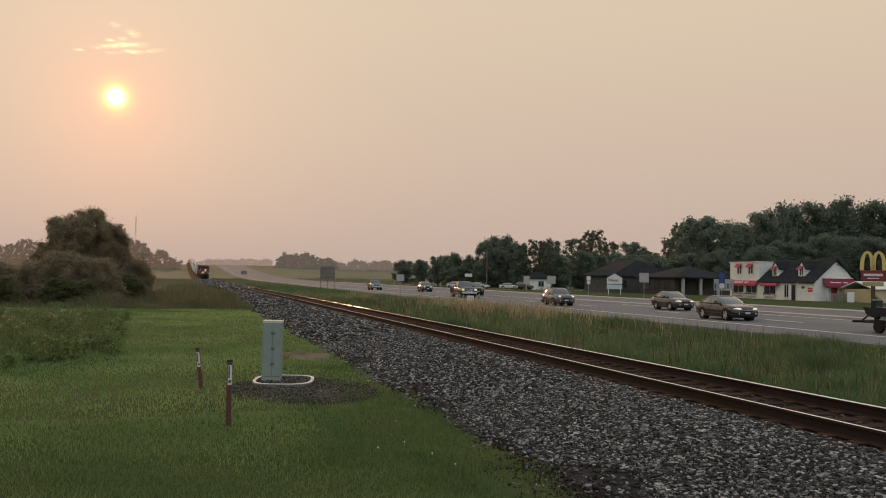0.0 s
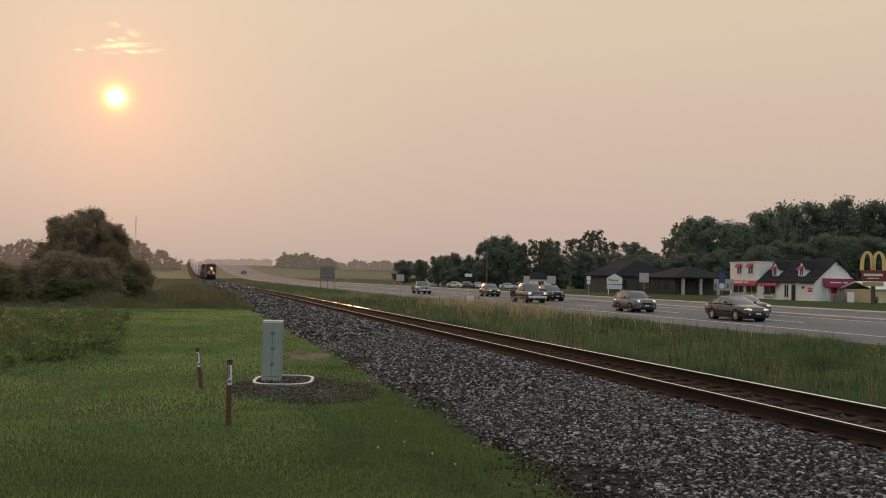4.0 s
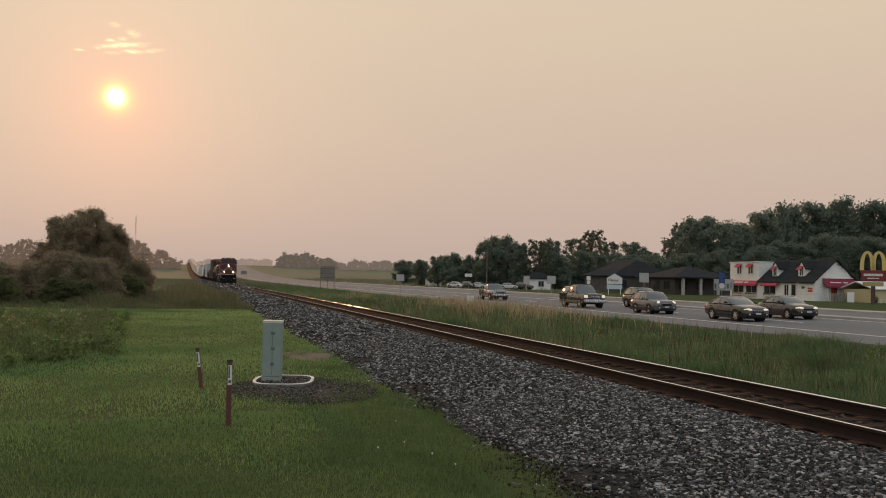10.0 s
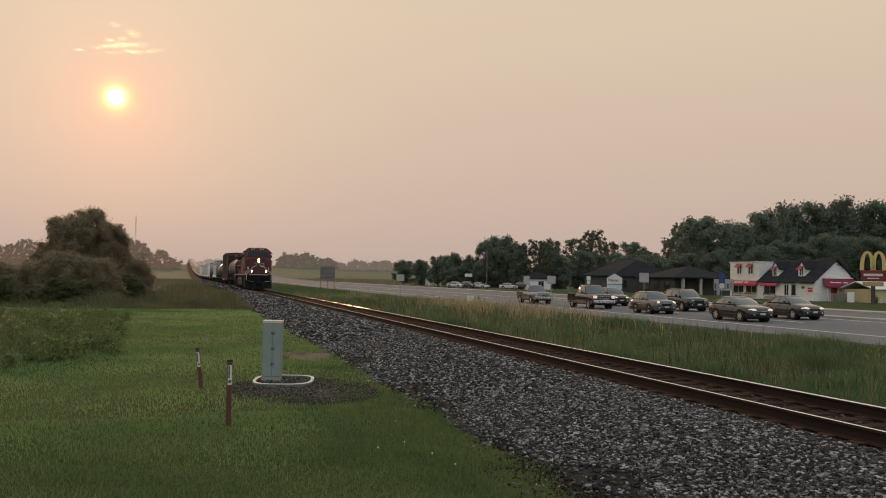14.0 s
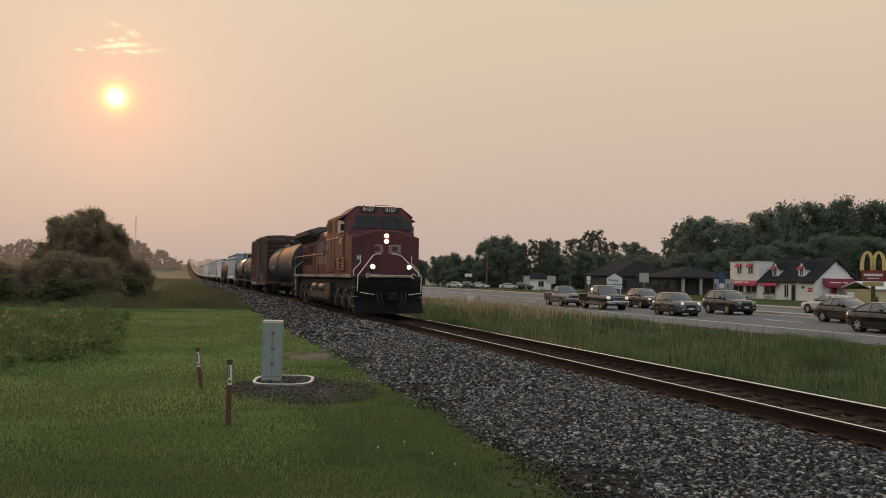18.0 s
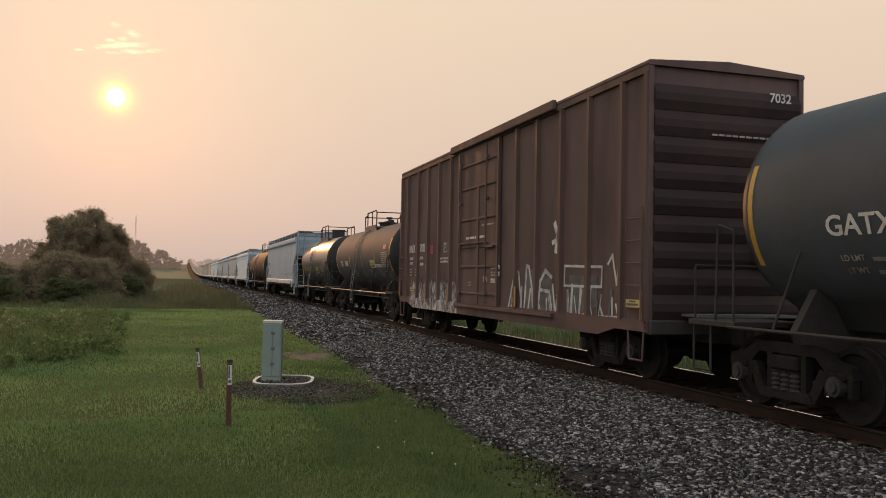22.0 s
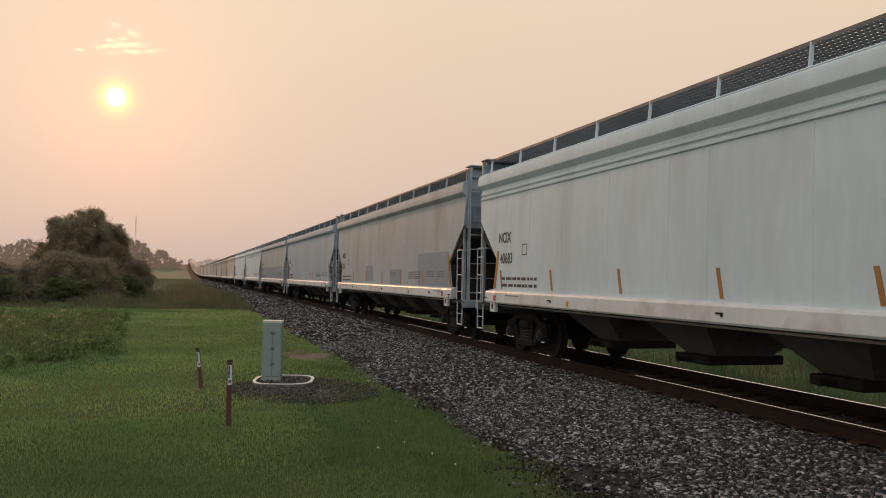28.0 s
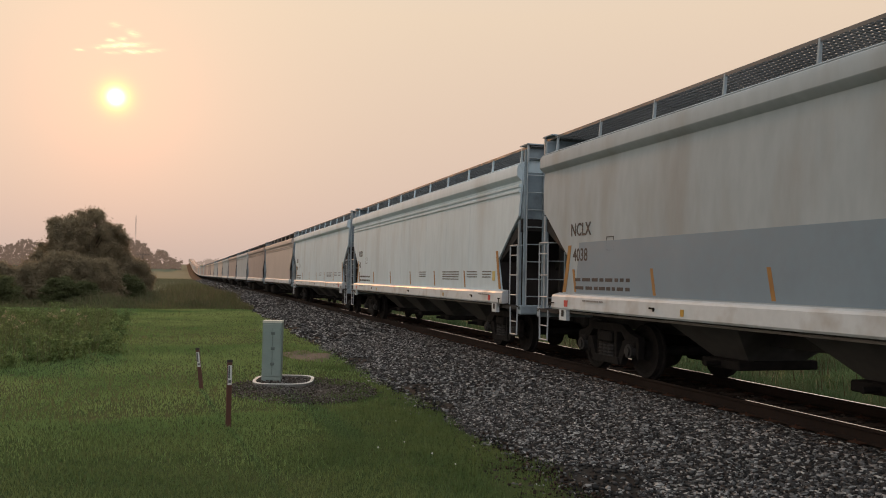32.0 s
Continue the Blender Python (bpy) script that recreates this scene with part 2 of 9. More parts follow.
M_DRY = surface("dry_rough_grass", (0.09, 0.085, 0.04), (0.20, 0.165, 0.095), 0.7, grain=0.35, stain=0.10, bump=0, island=0.35, trans=0.3)
M_STALK = surface("brown_dock_stalk", (0.060, 0.040, 0.026), (0.115, 0.080, 0.050), 0.85, spec=0.1, grain=3, stain=0.3, bump=0, island=0.3)
M_WEED = surface("weed_leaf", (0.105, 0.155, 0.052), (0.205, 0.255, 0.095), 0.75, spec=0.2, grain=0.8, stain=0.3, bump=0, island=0.35, trans=0.3)
M_STRAW = surface("dry_seed_head", (0.30, 0.24, 0.13), (0.42, 0.36, 0.22), 0.8, grain=3, stain=0.3, bump=0, island=0.3, trans=0.3)
# M_LEAF and M_LEAF3 are lighter than real leaves, to carry the haze
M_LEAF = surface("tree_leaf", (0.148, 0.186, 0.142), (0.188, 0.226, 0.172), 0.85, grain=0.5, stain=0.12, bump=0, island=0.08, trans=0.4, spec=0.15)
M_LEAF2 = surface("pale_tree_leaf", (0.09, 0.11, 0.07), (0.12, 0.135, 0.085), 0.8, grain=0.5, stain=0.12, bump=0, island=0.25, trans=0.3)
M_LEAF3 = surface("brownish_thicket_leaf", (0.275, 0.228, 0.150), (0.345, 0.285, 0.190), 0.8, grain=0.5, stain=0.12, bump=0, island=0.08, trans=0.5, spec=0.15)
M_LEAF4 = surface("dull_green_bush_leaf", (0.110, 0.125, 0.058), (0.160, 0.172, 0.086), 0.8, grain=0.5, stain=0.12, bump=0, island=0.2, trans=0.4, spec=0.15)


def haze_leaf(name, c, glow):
    """Woods so far off that lit air outshines them; leaf emission stands for it."""
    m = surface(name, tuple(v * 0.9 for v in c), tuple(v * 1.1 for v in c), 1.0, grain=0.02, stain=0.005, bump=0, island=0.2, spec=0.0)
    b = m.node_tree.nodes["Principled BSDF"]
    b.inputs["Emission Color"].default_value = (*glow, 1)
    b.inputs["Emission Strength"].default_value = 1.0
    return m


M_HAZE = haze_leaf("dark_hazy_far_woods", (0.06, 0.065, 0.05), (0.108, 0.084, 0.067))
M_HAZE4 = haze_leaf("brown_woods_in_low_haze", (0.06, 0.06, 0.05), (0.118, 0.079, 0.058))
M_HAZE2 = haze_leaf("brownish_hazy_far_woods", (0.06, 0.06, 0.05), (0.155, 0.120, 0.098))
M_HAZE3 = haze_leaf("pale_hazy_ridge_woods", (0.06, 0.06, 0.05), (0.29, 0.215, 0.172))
M_BARK = surface("bark", (0.06, 0.045, 0.032), (0.13, 0.10, 0.075), 0.9, grain=6, stain=1, stretch=(1, 1, 0.25), bump=0.5)


def stone_paint(name, stops):
    """Crushed stone: each piece takes its own tone, a few of them pale."""
    m = surface(name, (0.8, 0.8, 0.8), (1.0, 1.0, 1.0), 0.95, grain=40, stain=1.0, bump=0.25, bump_scale=60, spec=0.12)
    nt = m.node_tree
    b = nt.nodes["Principled BSDF"]
    old = b.inputs["Base Color"].links[0].from_socket
    ramp = nt.nodes.new("ShaderNodeValToRGB")
    nt.links.new(nt.nodes.new("ShaderNodeNewGeometry").outputs["Random Per Island"], ramp.inputs[0])
    el = ramp.color_ramp.elements
    while len(el) < len(stops):
        el.new(0.5)
    for e, (p, c) in zip(el, stops):
        e.position, e.color = p, (*c, 1)
    mx = nt.nodes.new("ShaderNodeMix")
    mx.data_type, mx.blend_type = "RGBA", "MULTIPLY"
    mx.inputs[0].default_value = 1.0
    nt.links.new(old, mx.inputs[6])
    nt.links.new(ramp.outputs[0], mx.inputs[7])
    nt.links.new(mx.outputs[2], b.inputs["Base Color"])
    return m


M_STONE = stone_paint("ballast_stone", [(0.0, (0.018, 0.018, 0.018)), (0.38, (0.041, 0.041, 0.042)), (0.62, (0.086, 0.087, 0.088)), (0.80, (0.185, 0.187, 0.187)), (0.92, (0.35, 0.35, 0.34)), (1.0, (0.54, 0.535, 0.515))])
M_STONE_BROWN = stone_paint("oily_brown_stone", [(0.0, (0.016, 0.012, 0.010)), (0.6, (0.042, 0.030, 0.024)), (0.90, (0.080, 0.058, 0.047)), (1.0, (0.18, 0.15, 0.13))])
M_BED = surface("ballast_bed", (0.016, 0.015, 0.014), (0.05, 0.047, 0.044), 1.0, spec=0.05, grain=14, stain=0.5, bump=0.4, bump_scale=14, dirt=(0.045, 0.036, 0.030), dirt_amount=0.3)
M_CREOSOTE = surface("creosoted_tie", (0.022, 0.017, 0.014), (0.052, 0.033, 0.024), 0.95, spec=0.1, grain=12, stain=2, stretch=(0.3, 1, 1), bump=0.4, vary=0.25)
M_RAIL_SIDE = surface("rusty_rail_web", (0.020, 0.015, 0.013), (0.036, 0.024, 0.019), 0.9, spec=0.12, grain=14, stain=1.0, bump=0.3)
M_RAIL_TOP = surface("polished_rail_head", (0.90, 0.89, 0.88), (0.97, 0.965, 0.96), 0.07, metal=1.0, grain=20, stain=0.5, bump=0.0, rough_var=0.03)
M_PLATE_RUST = surface("dark_rusty_plate", (0.050, 0.026, 0.018), (0.085, 0.042, 0.028), 0.95, grain=16, stain=2, bump=0.3, spec=0.1)
M_ASPHALT = surface("asphalt", (0.122, 0.130, 0.138), (0.178, 0.184, 0.19), 0.85, spec=0.3, grain=25, stain=0.15, stretch=(1, 0.25, 1), bump=0.25, dirt=(0.09, 0.09, 0.09), dirt_amount=0.5)
M_CONCRETE = surface("concrete", (0.30, 0.28, 0.26), (0.42, 0.40, 0.37), 0.85, grain=12, stain=0.6, bump=0.25, dirt=(0.2, 0.18, 0.15))
M_PAINT_WHITE = surface("road_paint", (0.62, 0.62, 0.60), (0.75, 0.75, 0.72), 0.7, grain=10, stain=1.0, bump=0.1, dirt=(0.3, 0.3, 0.3), dirt_amount=0.6)
M_DIRT = surface("bare_dirt", (0.075, 0.060, 0.046), (0.115, 0.094, 0.072), 0.95, grain=25, stain=1, bump=0.6)

# ---------- the plan: the track runs along +y, the head of the rail is z = 0 ----------
TRACK_X = 8.40
LAWN_Z = -0.60


def bend(y):
    """How far the track swings to the left."""
    w = 12.0
    t = (y - 46.0) / w
    return -0.0061 * w * (t if t > 30 else math.log1p(math.exp(t)))


def rise(y):
    """The land climbs gently far off, to a crest."""
    if y < 300:
        return 0.0
    if y < 650:
        return 5.5e-5 * (y - 300) ** 2
    t = min(y - 650, 250.0)
    return 6.7375 + 0.0385 * t - 0.5 * 0.0385 / 250 * t * t


def smoothstep(a, b, x):
    t = min(1.0, max(0.0, (x - a) / (b - a)))
    return t * t * (3 - 2 * t)


def lerp_list(pts, x):
    for (a, u), (b, v) in zip(pts, pts[1:]):
        if x <= b:
            return u + (v - u) * max(0.0, (x - a)) / (b - a)
    return pts[-1][1]


ACROSS = [(-400, 2.0), (-120, 0.3), (-30, -0.5), (-8, -0.62), (3.2, -0.62), (5.5, -0.72), (11.3, -0.75), (14, -0.95), (18, -0.95), (23, -0.62),
          (25.0, -0.56), (38, -0.42), (48, -0.40), (49.5, -0.30), (90, -0.30), (140, 0.3), (230, 3.0), (400, 9.0)]


def ground_z(x, y):
    z = lerp_list(ACROSS, x) + rise(y) if x < 60 else lerp_list(ACROSS, x) * (1 - smoothstep(180, 420, y) * 0.6) + rise(y)
    if x < 24:
        z += 0.05 * noise.noise((x * 0.35, y * 0.35, 0)) * (1 if x < 3 or x > 12 else 0.2)
    return z
# ---------- ground ----------
def build_ground():
    xs = [-4000, -1500, -700, -400, -250, -150, -100, -70, -50, -40, -32, -26, -22, -19, -16.5, -14, -12, -10]
    xs += [-8.5 + 0.5 * i for i in range(24)] + [4, 4.5, 5, 5.5, 6, 8.4, 10.5, 11.3, 12, 13, 14, 15, 16, 17, 18, 19, 20, 21, 22, 23, 24, 25, 30, 36, 42, 48, 50, 52, 56, 62, 70, 80, 92,
                                                     110, 140, 180, 230, 300, 400, 600, 1000, 1800, 4000]
    ys = [-1500, -400, -120, -60, -30, -15, -8, -4] + [0.6 * i for i in range(60)] + [36 + 2 * i for i in range(32)] + [100 + 8 * i for i in range(25)]
    ys += [300 + 20 * i for i in range(36)] + [1050, 1150, 1300, 1600, 2200, 4500]
    vs = np.array([(x, y, ground_z(x, y)) for y in ys for x in xs])
    nx, ny = len(xs), len(ys)
    i, j = np.meshgrid(np.arange(nx - 1), np.arange(ny - 1))
    a = (j * nx + i).ravel()
    me = fast_mesh("ground", vs, np.stack([a, a + 1, a + nx + 1, a + nx], 1))
    for p in me.polygons:
        p.use_smooth = True
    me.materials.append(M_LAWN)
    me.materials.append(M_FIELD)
    # far faces take the pasture colour that carries the haze
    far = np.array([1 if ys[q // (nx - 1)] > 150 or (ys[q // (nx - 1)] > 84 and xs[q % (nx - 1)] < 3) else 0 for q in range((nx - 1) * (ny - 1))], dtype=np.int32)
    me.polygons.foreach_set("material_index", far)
    tagged(new("ground", me), "green lawn and rough grass land under evening haze", "ground", kind="structure")


def along(prof, ys, dx=0.0, dz=0.0):
    """An outline swept along the track."""
    return [[(TRACK_X + bend(y) + dx + px, y, rise(y) + dz + pz) for px, pz in prof] for y in ys]


TRACK_YS = [-60, -20, 0] + [10 * i for i in range(1, 40)] + [400 + 25 * i for i in range(26)]


def build_track():
    bed = thing("track_bed", "grey crushed stone railway ballast bank", "ballast", kind="structure")
    prof = [(-4.45, -0.75), (-4.0, -0.60), (-2.0, -0.245), (-1.5, -0.20), (1.5, -0.20), (1.9, -0.26), (3.2, -0.72), (3.4, -1.0), (-4.4, -1.0)]
    part("bank", Shape().loft(along(prof, TRACK_YS)), M_BED, bed)
    # rails
    head = [(-0.036, -0.014), (-0.028, -0.001), (0.028, -0.001), (0.036, -0.014), (0.036, -0.035), (-0.036, -0.035)]
    web = [(-0.034, -0.034), (-0.010, -0.05), (-0.010, -0.145), (-0.07, -0.165), (-0.075, -0.178), (0.075, -0.178), (0.07, -0.165), (0.010, -0.145), (0.010, -0.05), (0.034, -0.034)]
    crown = [(-0.0335, -0.0075), (-0.029, -0.0025), (-0.017, 0.0006), (0.011, 0.0006), (0.025, -0.0033), (0.025, -0.008), (-0.029, -0.012)]
    for side in (-1, 1):
        r = thing("rail", "rust-brown steel rail with a bright polished head", "rail", group="rails of the track", kind="structure")
        part("web", Shape().loft(along(web, TRACK_YS, side * 0.7525)), M_RAIL_SIDE, r)
        part("head", Shape().loft(along(head, TRACK_YS, side * 0.7525)), M_RAIL_SIDE, r)
        part("running_band", Shape().loft(along([(side * px, pz) for px, pz in crown], TRACK_YS, side * 0.7525, 0.001)), M_RAIL_TOP, r, "bright polished steel")


ROAD_TOP = [(24.6, -0.50), (26, -0.46), (30.5, -0.43), (34.5, -0.33), (38, -0.30), (47.6, -0.31)]


def build_road():
    ys = [-60, 0, 40, 80, 120, 200, 300] + [300 + 40 * i for i in range(1, 22)]
    rings = []
    for y in ys:
        z = rise(y)
        rings.append([(24.6, y, z - 0.9)] + [(x, y, z + q) for x, q in ROAD_TOP] + [(47.6, y, z - 0.9)])
    rd = thing("road", "grey asphalt highway with worn white lane lines", "road", kind="structure")
    part("carriageway", Shape().loft(rings), M_ASPHALT, rd)

    def strip(name, x0, x1, runs, lift=0.008):
        for a, b in runs:
            k = max(1, int((b - a) / 40))
            sh = Shape()
            rr = []
            for i in range(k + 1):
                y = a + (b - a) * i / k
                top = lambda x: lerp_list(ROAD_TOP, x) + rise(y)
                rr.append([(x0, y, top(x0) - 0.02), (x0, y, top(x0) + lift), (x1, y, top(x1) + lift), (x1, y, top(x1) - 0.02)])
            part(name, sh.loft(rr), M_PAINT_WHITE, rd)
    strip("edge_line", 28.0, 28.16, [(-40, 300), (300, 700)])
    strip("lane_line", 32.35, 32.48, [(14 + 12.2 * i, 17.05 + 12.2 * i) for i in range(20)])
    strip("turn_lane_line", 36.6, 36.75, [(-30, 66), (75, 240)])
    # kerbed median and the far kerb with its grass strip
    md = thing("median", "low concrete kerbed median strip in the highway", "kerb", kind="structure")
    mp = [(37.4, -0.35), (37.4, -0.18), (37.5, -0.16), (38.5, -0.16), (38.6, -0.18), (38.6, -0.35)]
    part("kerb", Shape().loft([[(x, y, z + rise(y)) for x, z in mp] for y in (-40, 20, 60, 84)]), M_CONCRETE, md)
    kb = thing("kerb", "pale concrete kerb along the highway", "kerb", kind="structure")
    kp = [(47.5, -0.5), (47.5, -0.17), (47.6, -0.15), (49.4, -0.14), (49.5, -0.5)]
    part("kerb", Shape().loft([[(x, y, z + rise(y)) for x, z in kp] for y in (-40, 20, 60, 120, 200, 300)]), M_CONCRETE, kb)


build_ground()
build_track()
build_road()
# ---------- wooden ties and their plates ----------
def build_ties():
    bed = bpy.data.objects["track_bed"]
    tie = Shape().box(-1.3, 1.3, -0.115, 0.115, -0.36, -0.182, 0.012).mesh("tie")
    tie.materials.append(M_CREOSOTE)
    plate = Shape().box(-0.18, 0.18, -0.095, 0.095, -0.182, -0.168, 0.004).rod((-0.1, 0.06, -0.17), (-0.1, 0.06, -0.145), 0.014, 6).rod((0.1, -0.06, -0.17), (0.1, -0.06, -0.145), 0.014, 6).mesh("tie_plate")
    plate.materials.append(M_PLATE_RUST)
    r = random.Random(2)
    for k in range(250):
        y = 4.0 + 0.5 * k
        ob = new("tie", tie)
        ob.parent = bed
        ob.matrix_basis = Matrix.Translation((TRACK_X + bend(y) + r.uniform(-0.04, 0.04), y + r.uniform(-0.03, 0.03), r.uniform(-0.008, 0.008))) @ Euler((0, 0, r.uniform(-0.02, 0.02))).to_matrix().to_4x4()
        if y < 62:
            for s in (-1, 1):
                pl = new("tie_plate", plate)
                pl.parent = bed
                pl.matrix_basis = Matrix.Translation((TRACK_X + bend(y) + s * 0.7525, y, 0.004))


build_ties()
# ---------- the train ----------
M_RED = surface("locomotive_red", (0.078, 0.021, 0.025), (0.110, 0.033, 0.037), 0.64, spec=0.32, rough_var=0.06, grain=5, stain=0.8, bump=0.02, dirt=(0.045, 0.022, 0.017), dirt_amount=0.65)
M_BLACK = surface("black_underframe", (0.038, 0.036, 0.036), (0.062, 0.059, 0.056), 0.85, spec=0.15, grain=10, stain=1.5, bump=0.25, dirt=(0.04, 0.032, 0.025), dirt_amount=0.4)
M_PILOT = surface("sooty_pilot_paint", (0.008, 0.008, 0.008), (0.016, 0.015, 0.014), 0.9, grain=10, stain=1.5, bump=0.2, spec=0.1)
M_GRIME = surface("grimy_truck_steel", (0.013, 0.012, 0.012), (0.026, 0.024, 0.023), 0.9, spec=0.1, grain=9, stain=2, bump=0.35, dirt=(0.040, 0.034, 0.029), dirt_amount=0.45)
M_CAST = surface("dusty_cast_steel", (0.030, 0.029, 0.029), (0.062, 0.060, 0.058), 0.8, spec=0.2, grain=9, stain=2, bump=0.35, dirt=(0.10, 0.085, 0.07), dirt_amount=0.5)
M_WHITE = surface("white_handrail_paint", (0.60, 0.59, 0.56), (0.74, 0.73, 0.70), 0.5, grain=12, stain=2, bump=0.05, dirt=(0.3, 0.26, 0.22))
M_LETTER = surface("white_lettering", (0.55, 0.54, 0.53), (0.70, 0.69, 0.67), 0.6, grain=14, stain=2, bump=0.0, dirt=(0.25, 0.2, 0.18), dirt_amount=0.5)
M_INK = surface("dark_hopper_lettering", (0.03, 0.03, 0.032), (0.055, 0.055, 0.058), 0.7, grain=14, stain=2, bump=0.0)
M_DARKTXT = surface("black_lettering", (0.07, 0.07, 0.072), (0.12, 0.12, 0.12), 0.6, grain=14, stain=2, bump=0.0)
M_FADED = surface("faded_name_paint", (0.26, 0.20, 0.18), (0.42, 0.37, 0.35), 0.7, grain=7, stain=1.2, bump=0.0, dirt=(0.10, 0.04, 0.035), dirt_amount=0.8)
M_NAME = surface("worn_hood_name_paint", (0.155, 0.120, 0.110), (0.245, 0.200, 0.185), 0.7, grain=7, stain=1.2, bump=0.0, dirt=(0.075, 0.032, 0.030), dirt_amount=0.9)
M_STRIPE = surface("dirty_deck_stripe", (0.17, 0.15, 0.135), (0.29, 0.27, 0.25), 0.6, grain=9, stain=1, bump=0.05, dirt=(0.16, 0.12, 0.1), dirt_amount=0.7)
M_STRIPE_WORN = surface("worn_deck_stripe", (0.11, 0.08, 0.07), (0.20, 0.16, 0.145), 0.6, grain=7, stain=1, bump=0.05, dirt=(0.09, 0.05, 0.045), dirt_amount=0.8)
M_SMALL = surface("dim_stencil", (0.15, 0.15, 0.15), (0.26, 0.26, 0.255), 0.7, grain=14, stain=2, bump=0.0)
M_CABGLASS = glass("dark_cab_glass", (0.012, 0.016, 0.018), 0.12)
M_CABGLASS.node_tree.nodes["Principled BSDF"].inputs["Specular IOR Level"].default_value = 0.3
M_HEADLAMP = glowing("headlamp_glow", (1.0, 0.55, 0.18), 22.0)
M_TANK = surface("black_tank_paint", (0.048, 0.060, 0.070), (0.068, 0.083, 0.094), 0.70, spec=0.26, grain=5, stain=0.7, bump=0.008, bump_scale=3, dirt=(0.045, 0.040, 0.036), dirt_amount=0.3, rough_var=0.06)
M_TANK_HEAD = surface("black_tank_head_paint", (0.016, 0.019, 0.022), (0.028, 0.032, 0.036), 0.6, spec=0.3, grain=5, stain=0.7, bump=0.008, bump_scale=3, dirt=(0.03, 0.026, 0.023), dirt_amount=0.4, rough_var=0.06)
M_TANK_WORN = surface("dusty_dark_tank_paint", (0.062, 0.067, 0.072), (0.080, 0.084, 0.088), 0.74, spec=0.36, grain=4, stain=0.6, bump=0, dirt=(0.060, 0.054, 0.050), dirt_amount=0.4, rough_var=0.02)
M_TANK_RUST = surface("rust_brown_tank_paint", (0.098, 0.060, 0.052), (0.138, 0.082, 0.068), 0.72, spec=0.28, grain=4, stain=0.6, bump=0.01, bump_scale=3, dirt=(0.06, 0.042, 0.032), dirt_amount=0.4, rough_var=0.06)
M_TANK_GLOSS = surface("glossy_dark_tank_paint", (0.098, 0.104, 0.110), (0.125, 0.131, 0.137), 0.34, metal=0.40, grain=4, stain=0.6, bump=0, dirt=(0.10, 0.09, 0.08), dirt_amount=0.2, rough_var=0.02)
M_TANK_RUST.node_tree.nodes["Principled BSDF"].inputs["Specular Tint"].default_value = (1.0, 0.80, 0.70, 1)
M_AMBER = surface("faded_amber_tape", (0.27, 0.13, 0.035), (0.38, 0.20, 0.055), 0.6, grain=8, stain=2, bump=0, dirt=(0.2, 0.15, 0.1))
M_YELLOW = surface("yellow_reflector_tape", (0.40, 0.23, 0.03), (0.50, 0.30, 0.05), 0.5, grain=8, stain=2, bump=0, dirt=(0.25, 0.17, 0.07))
M_ORANGE_INK = surface("faded_orange_lettering", (0.40, 0.24, 0.08), (0.54, 0.35, 0.14), 0.6, grain=14, stain=2, bump=0.0)
M_YPANEL = surface("yellow_notice_panel", (0.50, 0.42, 0.14), (0.58, 0.50, 0.20), 0.6, grain=8, stain=2, bump=0)
M_PINK = surface("faded_pink_placard", (0.27, 0.045, 0.065), (0.35, 0.075, 0.09), 0.7, grain=8, stain=2, bump=0)
M_TAG = surface("pink_number_tag", (0.62, 0.20, 0.17), (0.70, 0.27, 0.23), 0.7, grain=8, stain=2, bump=0)
HOPPER_PAINTS = [
    surface("cool_grey_hopper_paint", (0.312, 0.405, 0.482), (0.376, 0.472, 0.550), 0.7, spec=0.2, rough_var=0.01, grain=6, stain=0.45, stretch=(1, 1, 0.3), bump=0, dirt=(0.26, 0.28, 0.28), dirt_amount=0.3),
    surface("warm_grey_hopper_paint", (0.355, 0.412, 0.446), (0.430, 0.488, 0.520), 0.7, spec=0.2, rough_var=0.01, grain=6, stain=0.45, stretch=(1, 1, 0.3), bump=0, dirt=(0.24, 0.19, 0.14), dirt_amount=0.4),
    surface("off_white_hopper_paint", (0.555, 0.665, 0.725), (0.635, 0.745, 0.805), 0.7, spec=0.2, rough_var=0.01, grain=6, stain=0.45, stretch=(1, 1, 0.3), bump=0, dirt=(0.33, 0.33, 0.31), dirt_amount=0.3),
]
# near-black tone puts the shade under the sloped car ends into the paint
M_CAVITY = surface("shaded_slope_sheet", (0.030, 0.027, 0.027), (0.055, 0.049, 0.047), 0.8, grain=6, stain=0.8, bump=0.05, dirt=(0.03, 0.026, 0.024), dirt_amount=0.5, spec=0.15)
M_OUTLET = surface("dusty_outlet_steel", (0.075, 0.075, 0.072), (0.125, 0.122, 0.116), 0.85, grain=6, stain=0.8, bump=0.05, dirt=(0.06, 0.05, 0.045), dirt_amount=0.5, spec=0.15)
M_LADDER = surface("pale_ladder_paint", (0.36, 0.40, 0.43), (0.48, 0.52, 0.55), 0.6, grain=9, stain=1, bump=0.03, dirt=(0.22, 0.19, 0.17), dirt_amount=0.5)
# darker than the side paint: shade on the car ends is mixed in
M_END = surface("shaded_hopper_end_paint", (0.27, 0.33, 0.375), (0.345, 0.41, 0.455), 0.7, grain=6, stain=0.8, bump=0.05, dirt=(0.06, 0.055, 0.05), dirt_amount=0.5, spec=0.2)
# lighter than the car sides: brightness of the outward ledge is in the colour
M_SILL = surface("pale_side_sill", (0.54, 0.59, 0.62), (0.64, 0.69, 0.72), 0.5, grain=8, stain=0.8, bump=0.05, dirt=(0.28, 0.23, 0.18), dirt_amount=0.5)
